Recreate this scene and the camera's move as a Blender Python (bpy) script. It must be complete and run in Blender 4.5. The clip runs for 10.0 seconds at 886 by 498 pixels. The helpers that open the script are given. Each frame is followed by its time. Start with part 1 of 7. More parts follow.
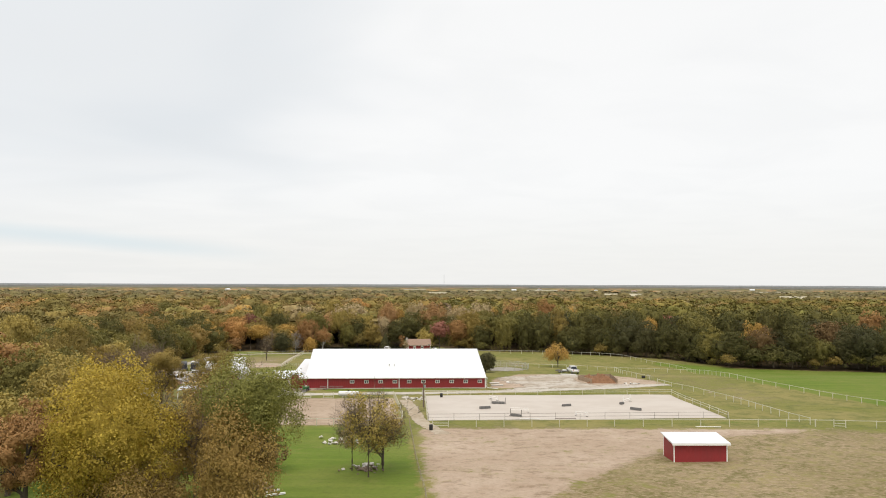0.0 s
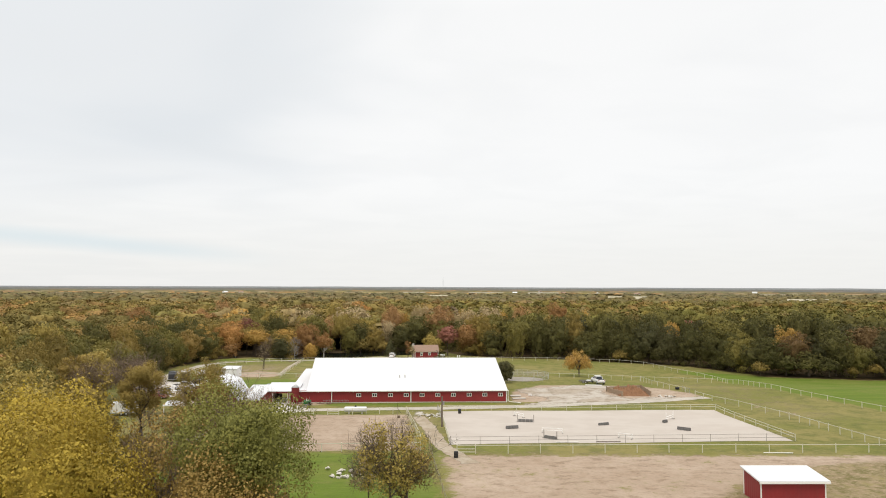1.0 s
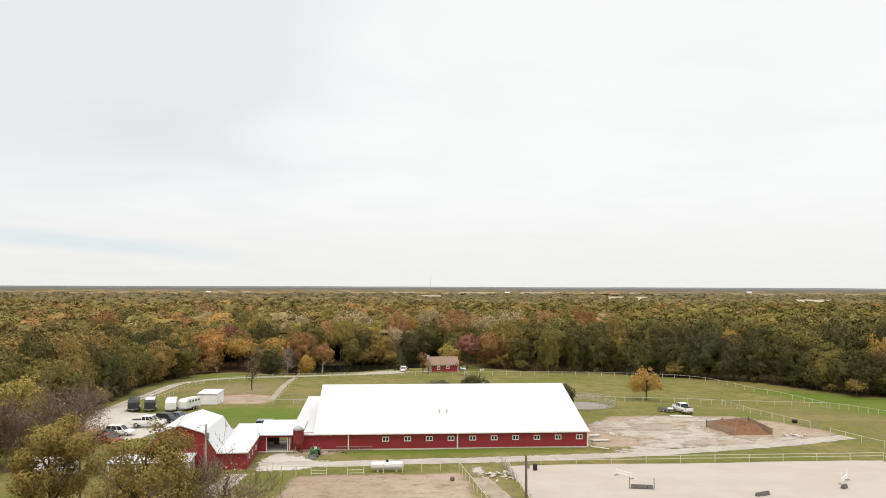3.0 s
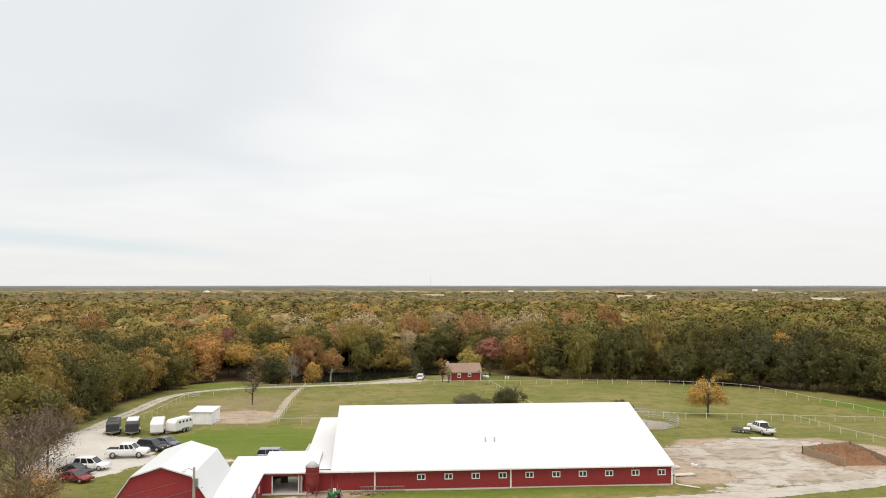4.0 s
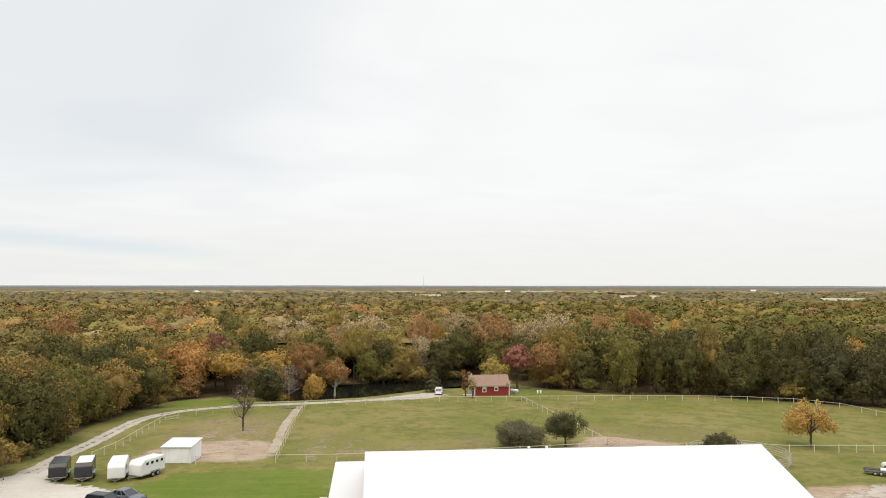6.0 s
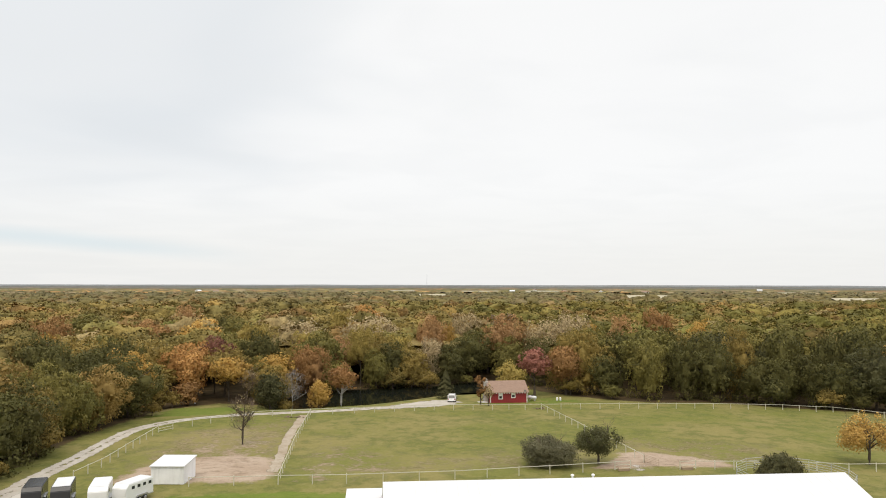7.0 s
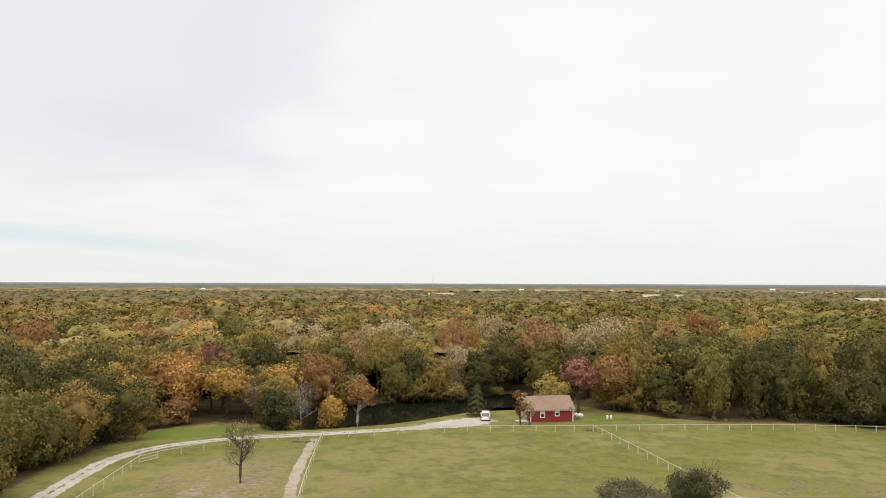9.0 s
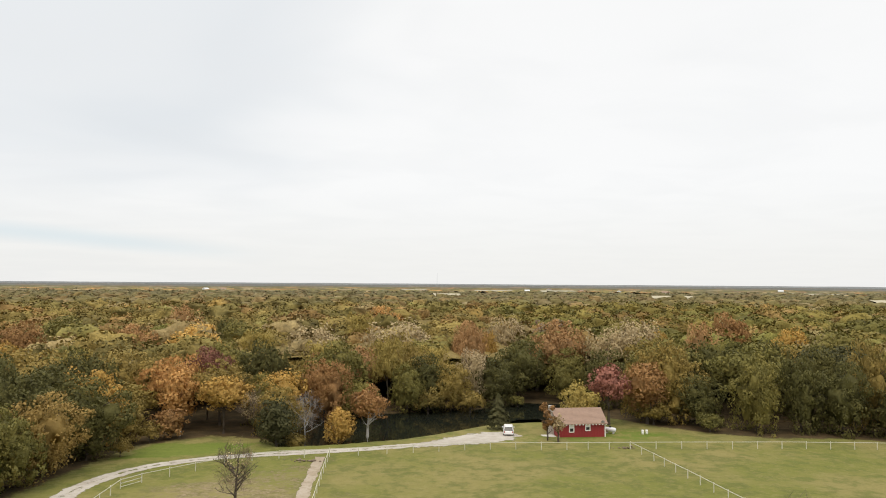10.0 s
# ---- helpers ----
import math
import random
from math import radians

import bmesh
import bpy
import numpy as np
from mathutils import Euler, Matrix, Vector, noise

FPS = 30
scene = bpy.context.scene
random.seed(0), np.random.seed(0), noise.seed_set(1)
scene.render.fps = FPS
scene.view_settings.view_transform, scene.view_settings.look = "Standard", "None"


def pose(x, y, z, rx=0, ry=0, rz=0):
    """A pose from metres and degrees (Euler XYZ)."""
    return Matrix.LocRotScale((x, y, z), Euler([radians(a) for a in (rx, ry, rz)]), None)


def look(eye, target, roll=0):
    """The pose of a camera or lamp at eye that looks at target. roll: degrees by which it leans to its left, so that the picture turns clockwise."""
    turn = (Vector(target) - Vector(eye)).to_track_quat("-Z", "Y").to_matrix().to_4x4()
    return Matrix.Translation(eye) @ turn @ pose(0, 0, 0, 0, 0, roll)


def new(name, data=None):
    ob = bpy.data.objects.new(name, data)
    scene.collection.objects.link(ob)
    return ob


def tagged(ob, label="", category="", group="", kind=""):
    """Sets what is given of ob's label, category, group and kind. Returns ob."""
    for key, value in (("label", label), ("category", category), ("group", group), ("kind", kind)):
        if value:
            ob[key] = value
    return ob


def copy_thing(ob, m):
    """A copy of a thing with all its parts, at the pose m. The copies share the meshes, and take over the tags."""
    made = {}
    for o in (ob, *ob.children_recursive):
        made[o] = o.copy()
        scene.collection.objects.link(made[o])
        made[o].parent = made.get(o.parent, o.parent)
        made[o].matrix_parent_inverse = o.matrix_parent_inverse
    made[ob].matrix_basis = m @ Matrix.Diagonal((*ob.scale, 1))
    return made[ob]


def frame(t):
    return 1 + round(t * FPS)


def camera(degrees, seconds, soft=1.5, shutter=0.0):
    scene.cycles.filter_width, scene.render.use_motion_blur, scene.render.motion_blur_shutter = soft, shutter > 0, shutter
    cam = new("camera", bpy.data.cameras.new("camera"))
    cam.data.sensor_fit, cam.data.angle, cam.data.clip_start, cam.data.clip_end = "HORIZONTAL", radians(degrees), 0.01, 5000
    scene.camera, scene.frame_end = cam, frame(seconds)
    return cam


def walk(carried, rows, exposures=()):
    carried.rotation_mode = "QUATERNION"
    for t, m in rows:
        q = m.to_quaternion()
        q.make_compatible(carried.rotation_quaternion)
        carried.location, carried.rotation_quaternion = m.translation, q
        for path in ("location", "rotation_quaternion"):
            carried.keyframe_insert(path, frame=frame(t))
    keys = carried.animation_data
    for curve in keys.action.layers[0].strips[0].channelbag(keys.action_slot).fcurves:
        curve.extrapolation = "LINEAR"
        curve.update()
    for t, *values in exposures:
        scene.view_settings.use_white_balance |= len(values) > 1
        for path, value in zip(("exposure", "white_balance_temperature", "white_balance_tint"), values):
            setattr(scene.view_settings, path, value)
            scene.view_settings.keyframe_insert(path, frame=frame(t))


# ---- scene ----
cam = camera(62.8, 10.0, 1.0)
PATH = [
    (0, (-0.633, 0.357, 25.294), (-0.637, 2.355, 25.389), 0.2),
    (0.5, (-2.576, 8.933, 25.192), (-2.577, 10.93, 25.291), 0.4),
    (1, (-4.686, 17.75, 25.245), (-4.685, 19.747, 25.347), 0.2),
    (1.5, (-7.061, 27.504, 25.365), (-7.064, 29.501, 25.467), 0.5),
    (2, (-9.969, 38.166, 25.56), (-9.971, 40.163, 25.662), 0.4),
    (2.2, (-11.283, 42.635, 25.604), (-11.286, 44.633, 25.706), 0.3),
    (3.3, (-18.106, 67.984, 25.649), (-18.054, 69.981, 25.749), 0.2),
    (3.5, (-19.265, 72.727, 25.636), (-19.217, 74.724, 25.735), 0.2),
    (4, (-22.117, 84.057, 25.649), (-22.072, 86.054, 25.747), 0.0),
    (4.1, (-22.63, 86.2, 25.63), (-22.583, 88.197, 25.728), 0.0),
    (4.3, (-23.66, 90.45, 25.55), (-23.583, 92.446, 25.648), 0.0),
    (4.5, (-24.65, 94.466, 25.501), (-24.572, 96.462, 25.599), 0.0),
    (5, (-26.544, 102.403, 25.46), (-26.47, 104.399, 25.558), -0.1),
    (5.5, (-27.996, 108.357, 25.44), (-27.924, 110.353, 25.538), 0.0),
    (7, (-31.423, 125.374, 25.599), (-31.362, 127.37, 25.695), 0.1),
    (7.5, (-32.453, 130.933, 25.713), (-32.396, 132.93, 25.807), 0.2),
    (8, (-33.732, 136.686, 25.779), (-33.678, 138.683, 25.872), 0.3),
    (8.5, (-34.996, 142.757, 25.821), (-34.946, 144.754, 25.913), 0.2),
    (9, (-36.253, 149.345, 25.786), (-36.206, 151.342, 25.878), 0.2),
    (9.5, (-37.547, 156.183, 25.77), (-37.504, 158.18, 25.862), 0.4),
    (10, (-38.793, 163.153, 25.732), (-38.756, 165.15, 25.825), 0.4),
]
walk(cam, [(t, look(eye, target, roll)) for t, eye, target, roll in PATH])

# ---- world and sun: a bright overcast sky ----
SUN_ELEVATION, SUN_ROTATION = 62.0, 205.0
world = bpy.data.worlds.new("overcast_sky")
scene.world = world
world.use_nodes = True
wn, wl = world.node_tree.nodes, world.node_tree.links
wn.clear()


def wnode(kind, **settings):
    n = wn.new(kind)
    for key, value in settings.items():
        if key == "op":
            n.operation = value
        elif key == "blend":
            n.blend_type = value
    return n


def wmath(op, a, b=None, clamp=False):
    n = wnode("ShaderNodeMath", op=op)
    n.use_clamp = clamp
    for slot, v in ((0, a), (1, b)):
        if v is None:
            continue
        if isinstance(v, (int, float)):
            n.inputs[slot].default_value = v
        else:
            wl.new(v, n.inputs[slot])
    return n.outputs[0]


def wstep(v, lo, hi):
    n = wn.new("ShaderNodeMapRange")
    n.interpolation_type = "SMOOTHSTEP"
    n.inputs["From Min"].default_value, n.inputs["From Max"].default_value = lo, hi
    wl.new(v, n.inputs["Value"])
    return n.outputs["Result"]


def wmix(f, a, b):
    n = wn.new("ShaderNodeMix")
    n.data_type = "RGBA"
    for slot, v in ((0, f), (6, a), (7, b)):
        if isinstance(v, (int, float)):
            n.inputs[slot].default_value = v
        elif isinstance(v, tuple):
            n.inputs[slot].default_value = (*v, 1)
        else:
            wl.new(v, n.inputs[slot])
    return n.outputs[2]


coord = wn.new("ShaderNodeTexCoord").outputs["Generated"]
sep = wn.new("ShaderNodeSeparateXYZ")
wl.new(coord, sep.inputs[0])
dx, dy, dz = sep.outputs
flat = wmath("ADD", wmath("MAXIMUM", dz, 0.0), 0.07)
comb = wn.new("ShaderNodeCombineXYZ")
wl.new(wmath("DIVIDE", dx, flat), comb.inputs[0])
wl.new(wmath("DIVIDE", dy, flat), comb.inputs[1])


def wnoise(scale, detail, rough, offset):
    mp = wn.new("ShaderNodeMapping")
    mp.inputs["Location"].default_value = offset
    wl.new(comb.outputs[0], mp.inputs[0])
    n = wn.new("ShaderNodeTexNoise")
    n.inputs["Scale"].default_value, n.inputs["Detail"].default_value = scale, detail
    n.inputs["Roughness"].default_value, n.inputs["Distortion"].default_value = rough, 0.6
    wl.new(mp.outputs[0], n.inputs["Vector"])
    return n.outputs[0]


sky = wn.new("ShaderNodeTexSky")
sky.sky_type, sky.sun_disc = "NISHITA", False
sky.sun_elevation, sky.sun_rotation = radians(SUN_ELEVATION), radians(SUN_ROTATION)
blue = wn.new("ShaderNodeMix")
blue.data_type, blue.blend_type = "RGBA", "MULTIPLY"
blue.inputs[0].default_value = 1
wl.new(sky.outputs[0], blue.inputs[6])
blue.inputs[7].default_value = (0.1, 0.1, 0.1, 1)
# cloud deck: broad soft banks, thinner to the west, streaked near the horizon
broad = wstep(wnoise(0.55, 3.0, 0.45, (3.1, 0.4, 0)), 0.33, 0.66)
fine = wstep(wnoise(1.3, 5.0, 0.5, (0.3, 7.7, 0)), 0.38, 0.68)
side = wmath("DIVIDE", dx, wmath("MAXIMUM", dy, 0.05))
west = wstep(wmath("ADD", side, wmath("MULTIPLY", wmath("SUBTRACT", broad, 0.5), 0.25)), 0.02, -0.34)
high = wstep(dz, 0.09, 0.19)
thin = wmath("MULTIPLY", west, wmath("ADD", wmath("MULTIPLY", high, 0.62), wmath("MULTIPLY", broad, 0.38)), True)
deck = wmix(thin, (0.985, 0.985, 0.98), (0.77, 0.805, 0.835))
deck = wmix(wmath("MULTIPLY", fine, 0.22), deck, (0.85, 0.86, 0.865))
low = wstep(dz, 0.15, 0.01)
deck = wmix(wmath("MULTIPLY", low, 0.62), deck, (0.865, 0.86, 0.835))
# one thin rift of blue low in the west
rift_line = wmath("ABSOLUTE", wmath("ADD", wmath("SUBTRACT", dz, 0.016), wmath("MULTIPLY", dx, 0.085)))
rift = wmath("MULTIPLY", wstep(rift_line, 0.017, 0.0), wstep(dx, -0.18, -0.42))
deck = wmix(wmath("MULTIPLY", rift, 0.7), deck, (0.73, 0.82, 0.86))
# an overcast sky grows brighter towards the zenith
lift = wmath("ADD", 1.0, wmath("MULTIPLY", wmath("MAXIMUM", wmath("SUBTRACT", dz, 0.36), 0.0), 1.3))
scaled = wn.new("ShaderNodeVectorMath")
scaled.operation = "SCALE"
wl.new(deck, scaled.inputs[0])
wl.new(lift, scaled.inputs["Scale"])
whole = wmix(0.95, blue.outputs[2], scaled.outputs[0])
bg = wn.new("ShaderNodeBackground")
bg.inputs["Strength"].default_value = 1.0
wl.new(whole, bg.inputs["Color"])
out = wn.new("ShaderNodeOutputWorld")
wl.new(bg.outputs[0], out.inputs["Surface"])

sun = new("sun", bpy.data.lights.new("sun", "SUN"))
sun.data.energy, sun.data.angle, sun.data.color = 1.6, radians(40), (1.0, 0.86, 0.66)
a, e = radians(SUN_ROTATION), radians(SUN_ELEVATION)
sun.matrix_world = look((math.sin(a) * math.cos(e) * 100, math.cos(a) * math.cos(e) * 100, math.sin(e) * 100), (0, 0, 0))

# ---- materials ----
def material(name, rough=0.8, metal=0.0, spec=0.3):
    m = bpy.data.materials.new(name)
    m.use_nodes = True
    b = m.node_tree.nodes["Principled BSDF"]
    b.inputs["Roughness"].default_value, b.inputs["Metallic"].default_value = rough, metal
    b.inputs["Specular IOR Level"].default_value = spec
    return m, m.node_tree.nodes, m.node_tree.links, b


def texture(n, l, scale, detail=4.0, rough=0.55, vector=None, stretch=None):
    t = n.new("ShaderNodeTexNoise")
    t.inputs["Scale"].default_value, t.inputs["Detail"].default_value, t.inputs["Roughness"].default_value = scale, detail, rough
    if vector is None:
        vector = n.new("ShaderNodeTexCoord").outputs["Object"]
    if stretch:
        mp = n.new("ShaderNodeMapping")
        mp.inputs["Scale"].default_value = stretch
        l.new(vector, mp.inputs[0])
        vector = mp.outputs[0]
    l.new(vector, t.inputs["Vector"])
    return t.outputs[0]


def blend(n, l, f, a, b, mode="MIX"):
    x = n.new("ShaderNodeMix")
    x.data_type, x.blend_type = "RGBA", mode
    for slot, v in ((0, f), (6, a), (7, b)):
        if isinstance(v, (int, float)):
            x.inputs[slot].default_value = v
        elif isinstance(v, tuple):
            x.inputs[slot].default_value = (*v, 1)
        else:
            l.new(v, x.inputs[slot])
    return x.outputs[2]


def ramp(n, l, v, lo, hi):
    r = n.new("ShaderNodeMapRange")
    r.interpolation_type = "SMOOTHSTEP"
    r.inputs["From Min"].default_value, r.inputs["From Max"].default_value = lo, hi
    l.new(v, r.inputs["Value"])
    return r.outputs["Result"]


def calc(n, l, op, a, b=0.0, clamp=False):
    x = n.new("ShaderNodeMath")
    x.operation, x.use_clamp = op, clamp
    for slot, v in ((0, a), (1, b)):
        if isinstance(v, (int, float)):
            x.inputs[slot].default_value = v
        else:
            l.new(v, x.inputs[slot])
    return x.outputs[0]


def relief(n, l, b, height, strength, distance):
    x = n.new("ShaderNodeBump")
    x.inputs["Strength"].default_value, x.inputs["Distance"].default_value = strength, distance
    l.new(height, x.inputs["Height"])
    l.new(x.outputs[0], b.inputs["Normal"])


def plain(name, color, rough=0.7, metal=0.0, dirt=0.35, scale=1.5, spec=0.3, coord="Object"):
    """Painted or raw surface with broad stains and fine grain."""
    m, n, l, b = material(name, rough, metal, spec)
    v = n.new("ShaderNodeTexCoord").outputs[coord]
    stain = ramp(n, l, texture(n, l, scale, 4, 0.6, v), 0.4, 0.75)
    grain = texture(n, l, scale * 14, 3, 0.6, v)
    dark = tuple(c * 0.6 for c in color)
    c = blend(n, l, calc(n, l, "MULTIPLY", stain, dirt), color, dark)
    c = blend(n, l, calc(n, l, "MULTIPLY", grain, 0.25), c, tuple(min(1, x * 1.25) for x in color))
    l.new(c, b.inputs["Base Color"])
    relief(n, l, b, grain, 0.15, 0.02)
    return m


def siding(name, color, pitch=0.23):
    """Ribbed sheet siding, ribs along local z, with faded and streaked paint."""
    m, n, l, b = material(name, 0.55, 0.0, 0.35)
    v = n.new("ShaderNodeTexCoord").outputs["Object"]
    broad = ramp(n, l, texture(n, l, 0.35, 4, 0.6, v), 0.35, 0.75)
    streak = ramp(n, l, texture(n, l, 1.0, 4, 0.6, v, (3.0, 3.0, 0.25)), 0.45, 0.8)
    c = blend(n, l, calc(n, l, "MULTIPLY", broad, 0.5), color, tuple(x * 0.72 + 0.01 for x in color))
    c = blend(n, l, calc(n, l, "MULTIPLY", streak, 0.35), c, tuple(x * 0.55 + 0.02 for x in color))
    l.new(c, b.inputs["Base Color"])
    w = n.new("ShaderNodeTexWave")
    w.wave_type, w.bands_direction = "BANDS", "DIAGONAL"
    w.inputs["Scale"].default_value = 0.3 / pitch
    mp = n.new("ShaderNodeMapping")
    mp.inputs["Scale"].default_value = (1, 1, 0)
    l.new(v, mp.inputs[0])
    l.new(mp.outputs[0], w.inputs["Vector"])
    relief(n, l, b, w.outputs[1], 0.4, 0.03)
    return m


M_RED = siding("red_steel_siding", (0.285, 0.030, 0.033))
M_ROOF = plain("white_steel_roof", (0.64, 0.65, 0.665), 0.4, 0.0, 0.10, 0.12, 0.4)
M_TRIM = plain("white_trim_paint", (0.8, 0.79, 0.76), 0.5, 0.0, 0.15, 2.0)
M_FENCE = plain("white_fence_paint", (0.60, 0.575, 0.47), 0.6, 0.0, 0.3, 1.2)
M_WSHED = siding("white_sheet_siding", (0.90, 0.905, 0.92))
M_PIPE = plain("galvanised_pipe", (0.33, 0.33, 0.32), 0.45, 0.6, 0.3, 2.0)
M_PANEL = plain("pale_galvanised_panel", (0.40, 0.40, 0.38), 0.5, 0.2, 0.2, 2.0)
M_DARKPIPE = plain("weathered_pipe", (0.24, 0.225, 0.205), 0.6, 0.3, 0.4, 2.0)
M_WOOD = plain("weathered_wood", (0.34, 0.255, 0.175), 0.85, 0.0, 0.5, 1.6)
M_POLE = plain("utility_pole_wood", (0.16, 0.125, 0.10), 0.9, 0.0, 0.5, 1.5)
M_PALEPOLE = plain("bleached_pole_wood", (0.40, 0.36, 0.31), 0.9, 0.0, 0.4, 1.5)
M_BARK = plain("grey_brown_bark", (0.10, 0.08, 0.06), 0.95, 0.0, 0.5, 1.2)
M_BONE = plain("bleached_bark", (0.40, 0.38, 0.35), 0.9, 0.0, 0.4, 1.2)
M_TWIG = plain("brown_twigs", (0.185, 0.138, 0.1), 0.95, 0.0, 0.4, 1.2)
M_TANK = plain("white_tank_paint", (0.72, 0.74, 0.77), 0.45, 0.0, 0.2, 0.8)
M_RUBBER = plain("tyre_rubber", (0.03, 0.03, 0.03), 0.85, 0.0, 0.3, 4.0)
M_RIM = plain("wheel_rim", (0.45, 0.45, 0.46), 0.35, 0.7, 0.2, 4.0)
M_CARWHITE = plain("white_car_paint", (0.78, 0.78, 0.78), 0.25, 0.0, 0.1, 0.6, 0.5)
M_CARBLACK = plain("black_car_paint", (0.025, 0.026, 0.03), 0.25, 0.0, 0.2, 0.6, 0.5)
M_CARRED = plain("dark_red_car_paint", (0.22, 0.02, 0.025), 0.3, 0.0, 0.2, 0.6, 0.5)
M_CARGREY = plain("grey_car_paint", (0.16, 0.175, 0.20), 0.28, 0.3, 0.2, 0.6, 0.5)
M_CARSILVER = plain("silver_car_paint", (0.30, 0.33, 0.37), 0.3, 0.4, 0.2, 0.6, 0.5)
M_GLASS = plain("dark_vehicle_glass", (0.02, 0.024, 0.03), 0.08, 0.0, 0.1, 1.0, 0.6)
M_LAMP = plain("lamp_lens", (0.7, 0.7, 0.68), 0.2, 0.0, 0.1, 3.0, 0.5)
M_REDLAMP = plain("red_lamp_lens", (0.35, 0.02, 0.02), 0.25, 0.0, 0.1, 3.0, 0.5)
M_GREEN = plain("green_machine_paint", (0.03, 0.13, 0.035), 0.45, 0.0, 0.4, 2.0)
M_BINRED = plain("faded_red_steel", (0.30, 0.055, 0.055), 0.55, 0.2, 0.7, 1.4)
M_SHINGLE = plain("tan_shingles", (0.30, 0.205, 0.155), 0.9, 0.0, 0.35, 1.3)
M_STONE = plain("pale_chimney_stone", (0.42, 0.39, 0.35), 0.9, 0.0, 0.5, 2.5)
M_CONC = plain("concrete", (0.55, 0.53, 0.49), 0.9, 0.0, 0.3, 1.0)
M_INSIDE = plain("barn_interior_boards", (0.10, 0.085, 0.07), 0.9, 0.0, 0.5, 1.0)
M_PANE = plain("window_pane", (0.03, 0.033, 0.038), 0.12, 0.0, 0.1, 2.0, 0.6)
M_STRAW = plain("straw_heap", (0.235, 0.125, 0.068), 0.95, 0.0, 0.9, 2.6)
M_DIRTPILE = plain("brush_pile", (0.20, 0.15, 0.11), 0.95, 0.0, 0.6, 2.0)
M_RUBBLE = plain("pale_rubble", (0.55, 0.52, 0.47), 0.9, 0.0, 0.4, 2.0)
M_JUMPDARK = plain("dark_jump_paint", (0.13, 0.125, 0.12), 0.7, 0.0, 0.4, 3.0)


def sheet_material(name, base, dark, pale, rough=0.95, s=0.12, streak=0.45, fray=True, pull=(0.35, 1.0, 1.0)):
    """Loose ground (sand, gravel, dirt) in world metres: broad tone, drawn-out streaks, fine grain, an edge lost in the grass."""
    m, n, l, b = material(name, rough, 0.0, 0.1)
    v = n.new("ShaderNodeNewGeometry").outputs["Position"]
    broad = ramp(n, l, texture(n, l, s, 5, 0.6, v), 0.40, 0.60)
    drawn = ramp(n, l, texture(n, l, s * 5, 6, 0.65, v, pull), 0.48, 0.64)
    mid = ramp(n, l, texture(n, l, s * 9, 5, 0.7, v), 0.5, 0.7)
    fine = texture(n, l, 4.0, 4, 0.7, v)
    c = blend(n, l, calc(n, l, "MULTIPLY", broad, 0.8), base, pale)
    c = blend(n, l, calc(n, l, "MULTIPLY", drawn, streak), c, dark)
    c = blend(n, l, calc(n, l, "MULTIPLY", mid, streak * 0.7), c, dark)
    c = blend(n, l, calc(n, l, "MULTIPLY", fine, 0.3), c, dark)
    l.new(c, b.inputs["Base Color"])
    relief(n, l, b, fine, 0.5, 0.05)
    if fray:
        at = n.new("ShaderNodeAttribute")
        at.attribute_name = "inset"
        worn = texture(n, l, 0.9, 5, 0.7, v)
        keep_it = ramp(n, l, calc(n, l, "ADD", at.outputs["Fac"], calc(n, l, "MULTIPLY", calc(n, l, "SUBTRACT", worn, 0.5), 1.7)), 0.32, 0.55)
        l.new(keep_it, b.inputs["Alpha"])
    return m


M_SAND = sheet_material("arena_sand", (0.47, 0.42, 0.375), (0.40, 0.355, 0.31), (0.51, 0.465, 0.42), streak=0.2, fray=False)
M_GRAVEL = sheet_material("limestone_gravel", (0.40, 0.345, 0.28), (0.20, 0.155, 0.105), (0.53, 0.49, 0.44), s=0.11, streak=0.7, pull=(0.7, 1.0, 1.0))
M_LANE = sheet_material("gravel_lane", (0.43, 0.395, 0.345), (0.30, 0.255, 0.20), (0.52, 0.485, 0.435), s=0.2, pull=(0.8, 1.0, 1.0))
M_LOT = sheet_material("pale_crushed_stone", (0.52, 0.49, 0.445), (0.40, 0.36, 0.31), (0.58, 0.55, 0.505), s=0.15, streak=0.3, pull=(0.9, 1.0, 1.0))
M_TRACK = sheet_material("worn_dirt_track", (0.36, 0.295, 0.225), (0.22, 0.175, 0.10), (0.45, 0.39, 0.32), s=0.25, pull=(1.0, 0.8, 1.0))
M_PENFLOOR = sheet_material("pen_floor", (0.30, 0.27, 0.23), (0.20, 0.17, 0.14), (0.36, 0.33, 0.29))


